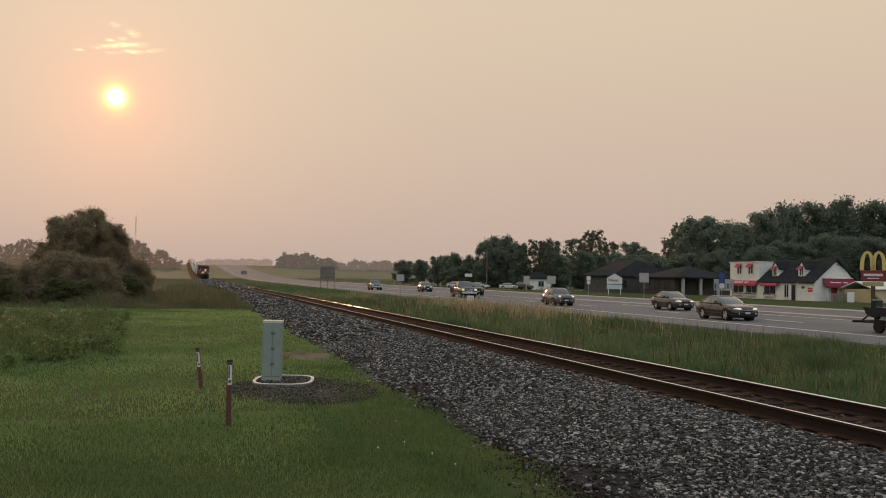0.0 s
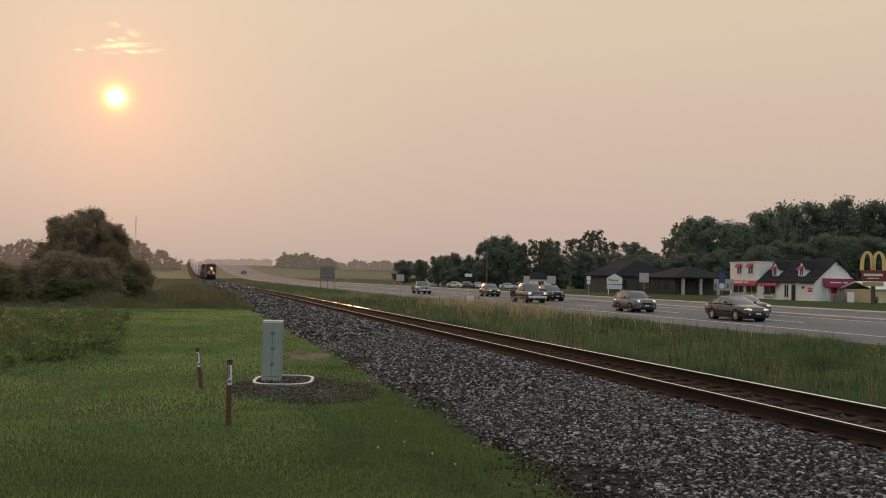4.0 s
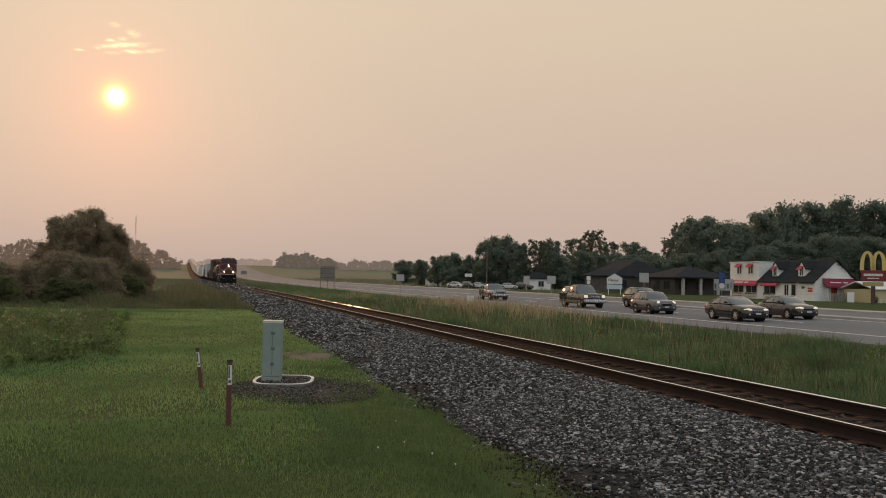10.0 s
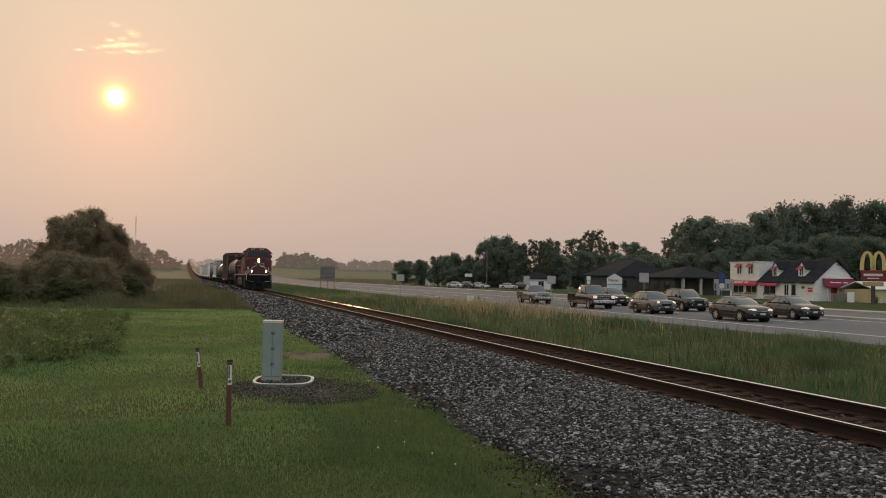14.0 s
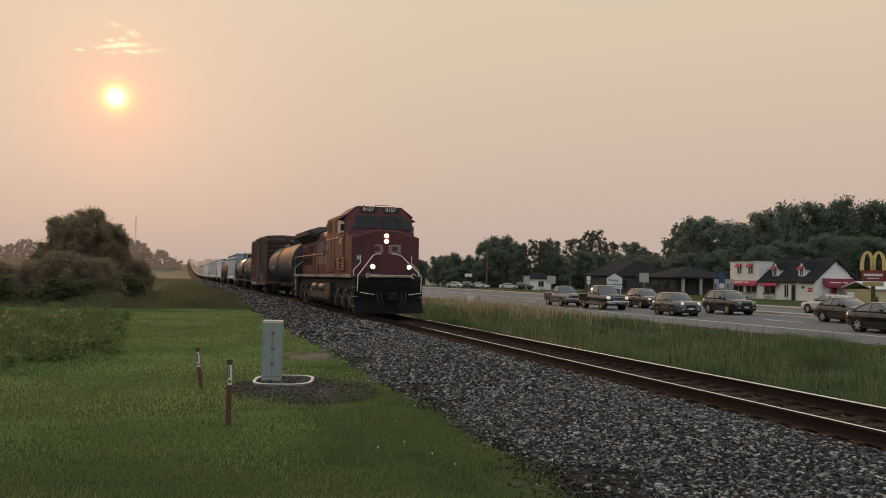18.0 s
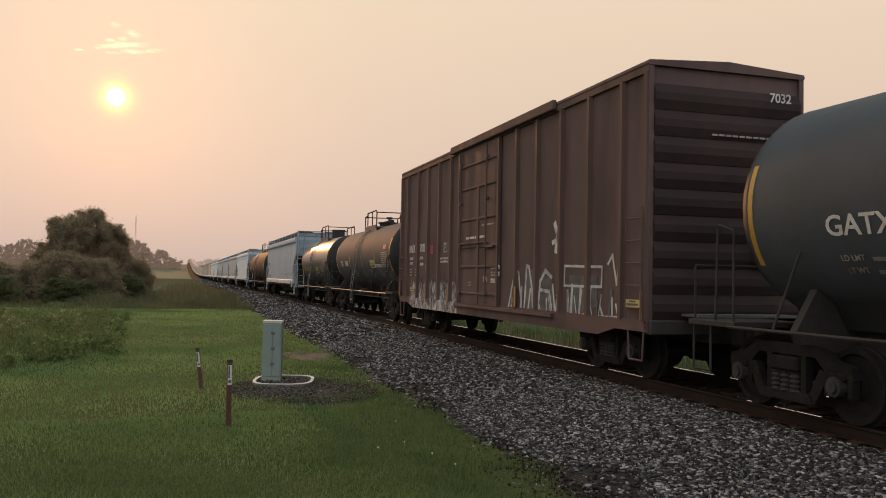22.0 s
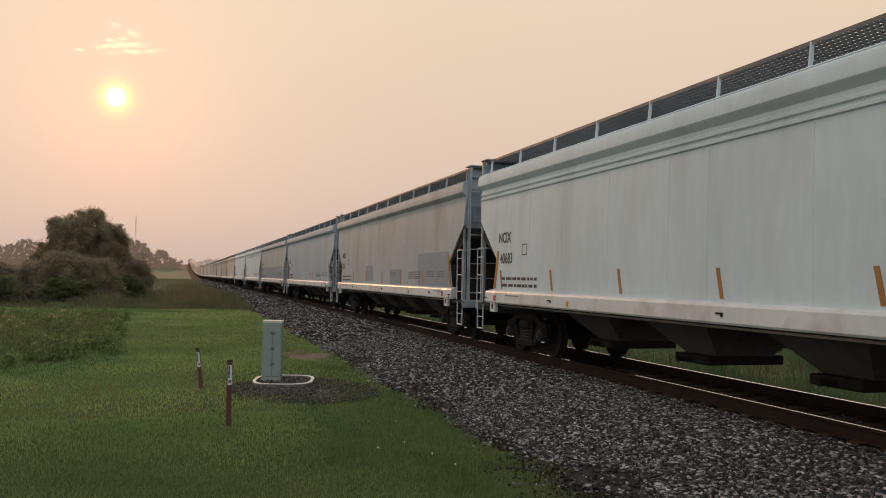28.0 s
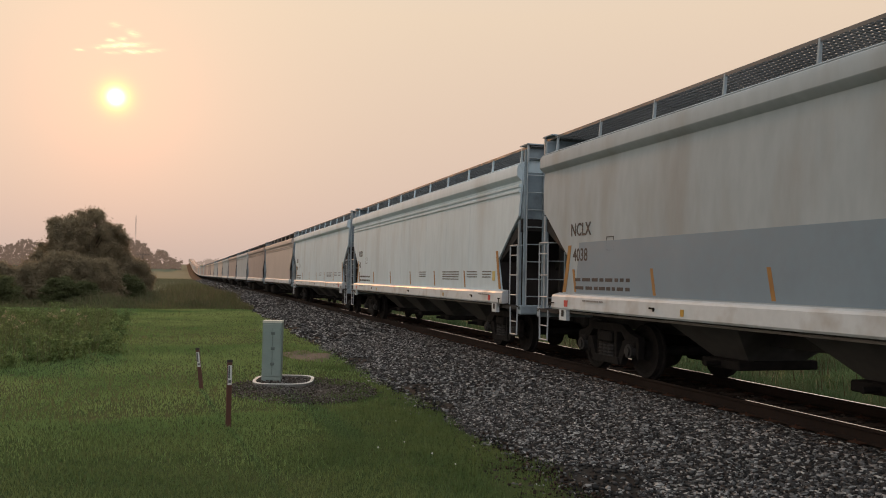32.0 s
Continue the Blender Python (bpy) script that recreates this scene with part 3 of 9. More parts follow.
M_PATCH = surface("grey_blue_repaint", (0.175, 0.250, 0.315), (0.215, 0.298, 0.365), 0.6, grain=6, stain=0.8, bump=0.03)
M_GRATE = surface("galvanised_grating", (0.12, 0.125, 0.13), (0.20, 0.205, 0.21), 0.6, metal=0.4, grain=12, stain=1, bump=0.2)
# the end's shade is put into this colour, well below the side paint
M_BOX_END = surface("shaded_boxcar_end", (0.040, 0.027, 0.026), (0.062, 0.043, 0.040), 0.85, spec=0.15, grain=5, stain=0.7, bump=0.08, dirt=(0.03, 0.026, 0.025), dirt_amount=0.6)
M_RED_MARK = surface("red_mark", (0.5, 0.05, 0.05), (0.6, 0.08, 0.07), 0.6, grain=8, stain=2, bump=0)

SPEED = 16.1


def front_at(t):
    return 18.9 + SPEED * (19.0 - t)


def track_pose(y):
    x, z = TRACK_X + bend(y), rise(y)
    dx, dz = (bend(y + 2) - bend(y - 2)) / 4, (rise(y + 2) - rise(y - 2)) / 4
    return Matrix.Translation((x, y, z)) @ Euler((math.atan(dz), 0, -math.atan(dx))).to_matrix().to_4x4()


ROLLING = []


def couple(ob, u):
    """Puts a car, whose middle is u metres behind the front of the train, on the track."""
    ob.matrix_basis = track_pose(front_at(0) + u)
    ROLLING.append((ob, u))


def text_mesh(words, size, depth=0.004, squeeze=1.0):
    cu = bpy.data.curves.new("lettering", "FONT")
    cu.body, cu.size, cu.extrude, cu.align_x, cu.align_y = words, size, depth, "LEFT", "BOTTOM"
    cu.resolution_u = 3
    cu.offset = size * 0.016
    ob = bpy.data.objects.new("lettering", cu)
    scene.collection.objects.link(ob)
    bpy.context.view_layer.update()
    me = bpy.data.meshes.new_from_object(ob.evaluated_get(bpy.context.evaluated_depsgraph_get()))
    bpy.data.objects.remove(ob)
    bpy.data.curves.remove(cu)
    me.transform(Matrix.Diagonal((squeeze, 1, 1, 1)))
    me.materials.clear()
    return me


def lettering(words, parent, x, y, z, height, mat, squeeze=1.0, face="left", label=""):
    """Letters on the near side (reading towards -y), or on a front or back end."""
    me = text_mesh(words, height / 0.70, 0.002, squeeze)
    turn = {"left": Euler((radians(90), 0, radians(-90))), "front": Euler((radians(90), 0, 0)), "right": Euler((radians(90), 0, radians(90)))}[face]
    me.transform(Matrix.Translation((x, y, z)) @ turn.to_matrix().to_4x4())
    return part("lettering", me, mat, parent, label)


def text_bars(parent, x, y0, y1, z0, rows, mat, pitch=0.11, h=0.05, seed=1, name="small_print", word=0.34):
    """Unreadable lines of small print on the near side."""
    rnd = random.Random(seed)
    sh = Shape()
    for r in range(rows):
        y = y0
        while y > y1 + 0.05:
            w = rnd.uniform(word * 0.3, word)
            e = max(y1, y - w)
            sh.box(x - 0.004, x, e, y, z0 - r * pitch, z0 - r * pitch + h)
            y = e - rnd.uniform(word * 0.12, word * 0.26)
    return part(name, sh, mat, parent, kind="stuff")


def head_lettering(words, tk, x0, z0, height, mat, half, hd, r, zc):
    """Letters painted on the domed front head of a tank."""
    me = text_mesh(words, height / 0.70, 0.001, 0.9)
    for v in me.vertices:
        x, z = x0 + v.co.x, z0 + v.co.y
        k = min(1.0, math.hypot(x, z - zc) / r)
        v.co = (x, -(half + hd * math.sqrt(1 - k * k)) - 0.006 - v.co.z, z)
    return part("lettering", me, mat, tk, "white lettering on the tank head")


def wheel_shape(y, x, r, w=0.13):
    """A flanged wheel with a raised rim and hub, built round its axle."""
    sgn = 1 if x > 0 else -1
    rings = []
    prof = [(-w / 2, 0.10), (-w / 2, r * 0.70), (-w / 2 - 0.012, r * 0.86), (-w / 2 - 0.012, r + 0.028), (-w / 2 + 0.03, r + 0.028), (-w / 2 + 0.04, r), (w / 2, r - 0.004),
            (w / 2, r * 0.84), (w / 2 - 0.05, r * 0.78), (w / 2 - 0.05, r * 0.38), (w / 2 + 0.02, r * 0.30), (w / 2 + 0.02, 0.05)]
    for px, pr in prof:
        rings.append([(x + sgn * px, y + pr * math.cos(2 * math.pi * i / 24), r + pr * math.sin(2 * math.pi * i / 24)) for i in range(24)])
    return Shape().loft(rings)


def freight_truck(parent, yc, r=0.46, base=0.89):
    """Two cast side frames with open windows, springs, bolster, axles and wheels."""
    tr = part("truck", Shape().box(-1.0, 1.0, yc - 0.20, yc + 0.20, 0.50, 0.76, 0.05), M_GRIME, parent, "grimy cast steel freight truck")
    for s in (-1, 1):
        x0, x1 = s * 0.95, s * 1.07
        fr = Shape().prism([(yc - base - 0.25, r + 0.10), (yc - base - 0.22, r + 0.24), (yc - base + 0.05, r + 0.29), (yc - 0.56, 0.90), (yc + 0.56, 0.90), (yc + base - 0.05, r + 0.29), (yc + base + 0.22, r + 0.24), (yc + base + 0.25, r + 0.10),
                            (yc + base - 0.16, r + 0.12), (yc + 0.52, 0.765), (yc - 0.52, 0.765), (yc - base + 0.16, r + 0.12)], x0, x1, "x")
        fr.prism([(yc - 0.50, 0.19), (yc + 0.50, 0.19), (yc + 0.44, 0.31), (yc - 0.44, 0.31)], x0, x1 + s * 0.03, "x")
        for e in (-1, 1):
            fr.prism([(yc + e * (base - 0.13), r + 0.15), (yc + e * (base - 0.30), r + 0.17), (yc + e * 0.36, 0.20), (yc + e * 0.52, 0.20)], x0 + s * 0.003, x1 - s * 0.003, "x")
            fr.prism([(yc + e * 0.27, 0.25), (yc + e * 0.36, 0.25), (yc + e * 0.36, 0.80), (yc + e * 0.27, 0.80)], x0 + s * 0.005, x1 - s * 0.005, "x")
            for q in (-1, 1):
                fr.prism([(yc + e * base + q * 0.145, r - 0.10), (yc + e * base + q * 0.215, r - 0.13), (yc + e * base + q * 0.23, r + 0.15), (yc + e * base + q * 0.145, r + 0.15)], x0 + s * 0.006, x1 - s * 0.006, "x")
        part("side_frame", fr, M_GRIME, tr)
        for k in (-0.17, 0.0, 0.17):
            rings = []
            for i in range(9):
                z = 0.31 + 0.24 * i / 8
                q = 0.082 if i % 2 == 0 else 0.062
                rings.append([(s * 1.05 + q * math.cos(6.283 * a / 10), yc + k + q * math.sin(6.283 * a / 10), z) for a in range(10)])
            part("spring", Shape().loft(rings), M_BLACK, tr)
        part("bolster_end", Shape().box(s * 0.98, s * 1.13, yc - 0.255, yc + 0.255, 0.56, 0.745, 0.03), M_GRIME, tr)
        for e in (-1, 1):
            part("bearing_cap", Shape().rod((s * 1.04, yc + e * base, r), (s * 1.14, yc + e * base, r), 0.12, 14).rod((s * 1.14, yc + e * base, r), (s * 1.17, yc + e * base, r), 0.075, 10), M_CAST, tr)
            part("bearing_adapter", Shape().box(s * 0.96, s * 1.10, yc + e * base - 0.14, yc + e * base + 0.14, r + 0.07, r + 0.16, 0.015), M_GRIME, tr)
    for e in (-1, 1):
        part("axle", Shape().rod((-1.0, yc + e * base, r), (1.0, yc + e * base, r), 0.085, 10), M_GRIME, tr)
        part("brake_beam", Shape().box(-0.72, 0.72, yc + e * 0.40, yc + e * 0.47, 0.36, 0.44), M_GRIME, tr)
        for s in (-1, 1):
            part("wheel", wheel_shape(yc + e * base, s * 0.755, r), M_GRIME, tr, smooth=35)
    return tr


def ladder(parent, p0, p1, width, rungs, axis="y", r=0.016, mat=None, name="ladder"):
    """Two rails from p0 to p1 with rungs between; width runs along an axis."""
    p0, p1 = Vector(p0), Vector(p1)
    off = {"y": Vector((0, width, 0)), "x": Vector((width, 0, 0))}[axis]
    sh = Shape().rod(p0, p1, r, 6).rod(p0 + off, p1 + off, r, 6)
    for i in range(rungs):
        q = p0.lerp(p1, (i + 0.5) / rungs)
        sh.rod(q, q + off, r * 0.9, 6)
    return part(name, sh, mat or M_WHITE, parent)


def coupler(parent, y, s):
    sh = Shape().box(-0.17, 0.17, min(y, y + s * 0.55), max(y, y + s * 0.55), 0.72, 0.98, 0.03)
    sh.box(-0.24, 0.14, min(y + s * 0.5, y + s * 0.78), max(y + s * 0.5, y + s * 0.78), 0.66, 1.02, 0.05)
    sh.rod((0.3, y + s * 0.1, 0.95), (0.42, y + s * 0.7, 0.45), 0.03, 6)
    return part("coupler", sh, M_GRIME, parent)


# ----- locomotive -----
def build_locomotive():
    lo = thing("locomotive", "dark red diesel locomotive with lit headlights and white handrails", "locomotive")
    O = 10.5

    def Y(v):
        return v - O
    # underframe, deck and pilot
    part("underframe", Shape().box(-1.2, 1.2, Y(0.9), Y(20.4), 1.05, 1.60, 0.04), M_BLACK, lo)
    part("deck", Shape().box(-1.52, 1.52, Y(0.75), Y(20.7), 1.60, 1.70, 0.015), M_BLACK, lo)
    for s in (-1, 1):
        for k in range(9):
            y0 = 1.15 + k * 2.1722
            part("deck_stripe", Shape().box(s * 1.515, s * 1.54, Y(y0), Y(y0 + 2.165), 1.62, 1.775), (M_STRIPE, M_STRIPE_WORN)[k % 3 == 1], lo, "dirty white stripe")
    prof = [(0.55, 1.70), (0.10, 1.60), (0.0, 1.30), (0.05, 0.60), (-0.25, 0.12), (0.35, 0.12), (0.55, 0.40)]
    pil = Shape()
    rings = []
    for x, back in ((-1.5, 0.42), (-1.05, 0.12), (-0.35, 0.0), (0.35, 0.0), (1.05, 0.12), (1.5, 0.42)):
        rings.append([(x, Y(a + back), z) for a, z in prof])
    pil.loft(rings)
    part("pilot_plow", pil, M_PILOT, lo, "black steel snow plow pilot")
    part("anticlimber", Shape().box(-0.95, 0.95, Y(0.02), Y(0.6), 1.64, 1.76, 0.03), M_FADED, lo)
    coupler(lo, Y(0.15), -1)
    for x in (-0.62, -0.45, 0.45, 0.62):
        part("air_hose", Shape().pipe([(x, Y(-0.02), 1.0), (x, Y(-0.16), 0.75), (x * 0.74, Y(-0.14), 0.45)], 0.025), M_BLACK, lo)
    # nose
    def nose_ring(y, side, top, half):
        return [(-half, Y(y), 1.70), (-half, Y(y), side), (-0.42, Y(y), top), (0.42, Y(y), top), (half, Y(y), side), (half, Y(y), 1.70)]
    ns = Shape().loft([nose_ring(1.06, 3.36, 3.68, 1.46), nose_ring(1.14, 3.43, 3.75, 1.515), nose_ring(2.3, 3.56, 3.80, 1.53), nose_ring(3.2, 3.60, 3.82, 1.53)])
    part("nose", ns, M_RED, lo)
    # cab: front wall leaning back, roof with sloping sides
    def cab_ring(y, z0, z1, zr):
        return [(-1.53, Y(y), z0), (-1.53, Y(y), z1), (-1.02, Y(y), zr), (1.02, Y(y), zr), (1.53, Y(y), z1), (1.53, Y(y), z0)]
    cb = Shape()
    front_low = [(-1.53, Y(2.05), 3.5), (-1.53, Y(2.10), 3.62), (-1.02, Y(2.10), 3.75), (1.02, Y(2.10), 3.75), (1.53, Y(2.10), 3.62), (1.53, Y(2.05), 3.5)]
    front_top = [(-1.53, Y(2.62), 3.5), (-1.53, Y(2.62), 4.40), (-1.0, Y(2.42), 4.80), (1.0, Y(2.42), 4.80), (1.53, Y(2.62), 4.40), (1.53, Y(2.62), 3.5)]
    cb.loft([front_low, front_top, cab_ring(2.75, 1.7, 4.43, 4.84), cab_ring(5.0, 1.7, 4.47, 4.86)])
    part("cab", cb, M_RED, lo)
    part("cab_roof", Shape().loft([[(x, Y(y), z) for x, z in ((-1.60, 4.44), (-1.03, 4.875), (1.03, 4.875), (1.60, 4.44), (1.55, 4.40), (1.0, 4.83), (-1.0, 4.83), (-1.55, 4.40))] for y in (2.55, 5.05)]), M_RED, lo)
    # windscreens
    for s in (-1, 1):
        cols = [(0.07, 2.125, 3.86, 2.275, 4.44), (1.02, 2.115, 3.84, 2.265, 4.42), (1.40, 2.17, 3.80, 2.46, 4.32)]
        rings = [[(s * x, Y(y0 - 0.035), z0), (s * x, Y(y1 - 0.035), z1), (s * x, Y(y1 + 0.05), z1), (s * x, Y(y0 + 0.05), z0)] for x, y0, z0, y1, z1 in cols]
        part("windscreen", Shape().loft(rings), M_CABGLASS, lo, "dark windscreen pane")
        part("wiper", Shape().rod((s * 0.6, Y(2.2), 4.42), (s * 0.85, Y(2.1), 3.98), 0.012, 5), M_BLACK, lo)
        nb = part("number_board", Shape().box(s * 0.52 - 0.36, s * 0.52 + 0.36, Y(2.33), Y(2.5), 4.55, 4.79, 0.01), M_BLACK, lo)
        lettering("8157", nb, s * 0.52 - 0.30, Y(2.325), 4.605, 0.155, M_WHITE, 1.12, "front", "white road number")
    # cab side windows with an awning
    for s in (-1, 1):
        for a, b, z0, z1 in ((2.95, 3.75, 3.72, 4.30), (3.85, 4.55, 3.72, 4.30)):
            w = part("window", Shape().box(s * 1.525, s * 1.545, Y(a), Y(b), z0, z1, 0.005), M_CABGLASS, lo, "dark cab side window")
            part("frame", Shape().box(s * 1.53, s * 1.55, Y(a - 0.05), Y(a), z0 - 0.05, z1 + 0.05).box(s * 1.53, s * 1.55, Y(b), Y(b + 0.05), z0 - 0.05, z1 + 0.05)
                 .box(s * 1.53, s * 1.55, Y(a), Y(b), z1, z1 + 0.05).box(s * 1.53, s * 1.55, Y(a), Y(b), z0 - 0.05, z0), M_STRIPE, w)
        part("awning", Shape().prism([(s * 1.54, 4.42), (s * 1.80, 4.26), (s * 1.81, 4.275), (s * 1.54, 4.44)], Y(2.9), Y(4.7)), M_RED, lo, "sloping window awning")
        part("mirror", Shape().box(s * 1.56, s * 1.72, Y(2.86), Y(2.90), 3.74, 4.05, 0.01), M_BLACK, lo)
    # equipment cabinet behind the cab
    part("equipment_cabinet", Shape().prism([(-1.09, 1.7), (-1.09, 4.66), (-0.95, 4.79), (0.95, 4.79), (1.09, 4.66), (1.09, 1.7)], Y(5.0), Y(10.45)), M_RED, lo)
    for s in (-1, 1):
        for a, b in ((6.40, 7.02), (7.18, 7.88), (9.13, 10.08), (5.82, 6.33)):
            part("vent", Shape().box(s * 1.085, s * 1.105, Y(a), Y(b), 4.39 if a < 6 else 4.0, 4.56), M_BLACK, lo, "dark side vent")
        for a in (3.05, 4.15):
            gr = part("grille", Shape().box(s * 1.53, s * 1.54, Y(a - 0.42), Y(a + 0.42), 1.92, 2.56), M_RED, lo)
            for k in range(9):
                part("slat", Shape().prism([(s * 1.54, 1.97 + k * 0.066), (s * 1.575, 1.955 + k * 0.066), (s * 1.575, 1.967 + k * 0.066), (s * 1.54, 1.995 + k * 0.066)], Y(a - 0.40), Y(a + 0.40)), M_RED, gr)
        for a in (6.9, 7.8):
            gr = part("small_louvre", Shape().box(s * 1.09, s * 1.102, Y(a - 0.2), Y(a + 0.2), 2.05, 2.45), M_RED, lo)
            for k in range(5):
                part("slat", Shape().box(s * 1.102, s * 1.125, Y(a - 0.18), Y(a + 0.18), 2.08 + k * 0.075, 2.10 + k * 0.075), M_RED, gr)
        for a in (5.2, 6.1, 7.0, 7.95, 8.9):
            part("cabinet_door", Shape().box(s * 1.085, s * 1.115, Y(a), Y(a + 0.84), 2.55 if a in (6.1, 7.0) else 1.85, 3.75, 0.012), M_RED, lo)
    # engine hood
    hood = [(-1.02, 1.7), (-1.02, 3.92), (-0.90, 4.14), (-0.62, 4.26), (0.62, 4.26), (0.90, 4.14), (1.02, 3.92), (1.02, 1.7)]
    part("engine_hood", Shape().prism(hood, Y(10.45), Y(15.2)), M_RED, lo, smooth=35)
    part("radiator_hood", Shape().prism([(-1.02, 1.7), (-1.02, 3.95), (1.02, 3.95), (1.02, 1.7)], Y(15.2), Y(20.3)), M_RED, lo)
    for s in (-1, 1):
        for k in range(9):
            y = 10.5 + 1.09 * k
            part("hood_door", Shape().box(s * 1.015, s * 1.045, Y(y), Y(y + 0.98), 1.85, 3.85, 0.012), M_RED, lo)
            part("door_gap", Shape().box(s * 1.018, s * 1.030, Y(y + 0.982), Y(y + 1.088), 1.85, 3.85), M_PILOT, lo)
            part("door_latch", Shape().box(s * 1.045, s * 1.058, Y(y + 0.46), Y(y + 0.52), 3.62, 3.76), M_STRIPE, lo)
        rd = part("radiator_screen", Shape().box(s * 1.05, s * 1.06, Y(16.1), Y(19.9), 2.35, 3.45), M_PILOT, lo)
        for k in range(9):
            part("slat", Shape().box(s * 1.058, s * 1.085, Y(16.08 + k * 0.46), Y(16.22 + k * 0.46), 2.34, 3.46, 0.006), M_RED, rd)
            part("latch", Shape().box(s * 1.085, s * 1.10, Y(16.13 + k * 0.46), Y(16.17 + k * 0.46), 2.6, 2.7), M_BLACK, rd)
    wing = [(-1.02, 3.66), (-1.42, 4.05), (-1.52, 4.09), (-1.52, 4.36), (-0.9, 4.56), (0.9, 4.56), (1.52, 4.36), (1.52, 4.09), (1.42, 4.05), (1.02, 3.66)]
    part("radiator_wing", Shape().prism(wing, Y(14.6), Y(20.7)), M_BLACK, lo, "flared black radiator housing")
    part("wing_fillet", Shape().loft([[(x * k, Y(y), 3.62 + (z - 3.62) * q) for x, z in wing] for y, k, q in ((13.85, 0.74, 0.72), (14.6, 0.99, 0.98))]), M_BLACK, lo)
    part("exhaust_housing", Shape().box(-0.5, 0.5, Y(13.0), Y(14.6), 4.2, 4.72, 0.05).box(-0.36, 0.36, Y(13.2), Y(14.2), 4.72, 4.78), M_BLACK, lo, "black exhaust housing")
    hn = Shape().rod((-0.15, Y(12.0), 4.26), (-0.15, Y(12.0), 4.42), 0.04, 8)
    for k in (-0.2, 0.0, 0.2):
        hn.rod((-0.15 + k * 0.4, Y(12.05), 4.45 + abs(k) * 0.2), (-0.15 + k, Y(11.55), 4.47 + abs(k) * 0.2), 0.03, 8, 0.085)
    part("air_horn", hn, M_BLACK, lo)
    part("antenna_rail", Shape().pipe([(-0.1, Y(3.0), 4.86), (-0.1, Y(3.0), 4.98), (0.55, Y(3.0), 4.98), (0.55, Y(3.0), 4.86)], 0.014), M_BLACK, lo)
    part("antenna", Shape().rod((-0.55, Y(3.3), 4.86), (-0.55, Y(3.3), 5.02), 0.015, 6), M_BLACK, lo)
    part("beacon", Shape().rod((0.75, Y(3.2), 4.86), (0.75, Y(3.2), 4.97), 0.03, 6), M_BLACK, lo)
    # lights
    hd = part("headlight_housing", Shape().box(-0.24, 0.24, Y(1.02), Y(1.3), 3.10, 3.62, 0.03), M_RED, lo)
    for z in (3.235, 3.475):
        part("headlight", Shape().rod((0, Y(1.00), z), (0, Y(1.06), z), 0.09, 20), M_HEADLAMP, hd, "glowing round headlight")
    for s in (-1, 1):
        dl = part("ditch_light_housing", Shape().rod((s * 0.80, Y(0.10), 2.10), (s * 0.80, Y(0.28), 2.10), 0.135, 16).box(s * 0.80 - 0.04, s * 0.80 + 0.04, Y(0.18), Y(0.26), 1.7, 2.0), M_BLACK, lo)
        part("ditch_light", Shape().rod((s * 0.80, Y(0.08), 2.10), (s * 0.80, Y(0.11), 2.10), 0.09, 20), M_HEADLAMP, dl, "glowing round ditch light")
    # emblem blocks on the nose (plain shapes)
    for x0, x1, z0, z1, cut in ((-0.74, -0.14, 2.70, 3.10, -0.42), (0.10, 0.66, 2.70, 3.10, 0.38)):
        part("emblem", Shape().box(x0, x1, Y(1.045), Y(1.06), z0, z1, 0.004), M_NAME, lo, "worn pale block emblem")
        part("emblem_gap", Shape().box(cut - 0.11, cut + 0.13, Y(1.038), Y(1.05), z0 + 0.10, z1 - 0.10), M_RED, lo)
    part("nose_door", Shape().box(-1.02, -0.52, Y(1.035), Y(1.06), 1.9, 3.35, 0.008), M_RED, lo)
    part("first_aid_mark", Shape().box(-1.33, -1.13, Y(1.045), Y(1.06), 2.38, 2.62), surface("green_sign", (0.02, 0.16, 0.10), (0.03, 0.2, 0.13), 0.6, bump=0), lo, "green square sign with a white cross")
    part("cross", Shape().box(-1.29, -1.17, Y(1.038), Y(1.046), 2.48, 2.52).box(-1.25, -1.21, Y(1.037), Y(1.045), 2.42, 2.58), M_LETTER, lo)
    # name along the hood as plain blocks
    for y0, n, z0, h, pitch in ((13.75, 8, 3.05, 0.55, 0.585), (13.75, 7, 2.32, 0.50, 0.50)):
        for k in range(n):
            y = y0 - k * pitch
            x = 1.118 if y < 10.6 else 1.0475
            w, z1 = pitch * 0.70, z0 + h
            part("name_block", Shape().prism([(Y(y), z0), (Y(y), z1), (Y(y - w + 0.10), z1), (Y(y - w), z1 - 0.12), (Y(y - w), z0)], -x - 0.004, -x - 0.001, "x"), M_NAME, lo, "faded off-white lettering block")
    lettering("8157", lo, -1.553, Y(4.05), 3.12, 0.26, M_LETTER, 1.0, "left", "faded road number")
    # handrails
    for s in (-1, 1):
        x = s * 1.50
        part("handrail", Shape().pipe([(x, Y(20.68), 1.7), (x, Y(20.68), 2.86), (x, Y(8.9), 2.86), (x, Y(8.45), 3.5), (x * 1.03, Y(4.7), 3.5)], 0.019), M_STRIPE, lo)
        for k in range(8):
            yy = 19.2 - 1.45 * k
            part("stanchion", Shape().rod((x, Y(yy), 1.7), (x, Y(yy), 2.86), 0.016, 6), M_BLACK, lo)
        # front steps and white rails
        part("front_rail", Shape().pipe([(s * 1.46, Y(0.95), 0.45), (s * 1.46, Y(0.9), 1.95), (s * 1.15, Y(0.98), 2.28), (s * 1.15, Y(1.0), 2.60)], 0.022), M_WHITE, lo, "white handrail")
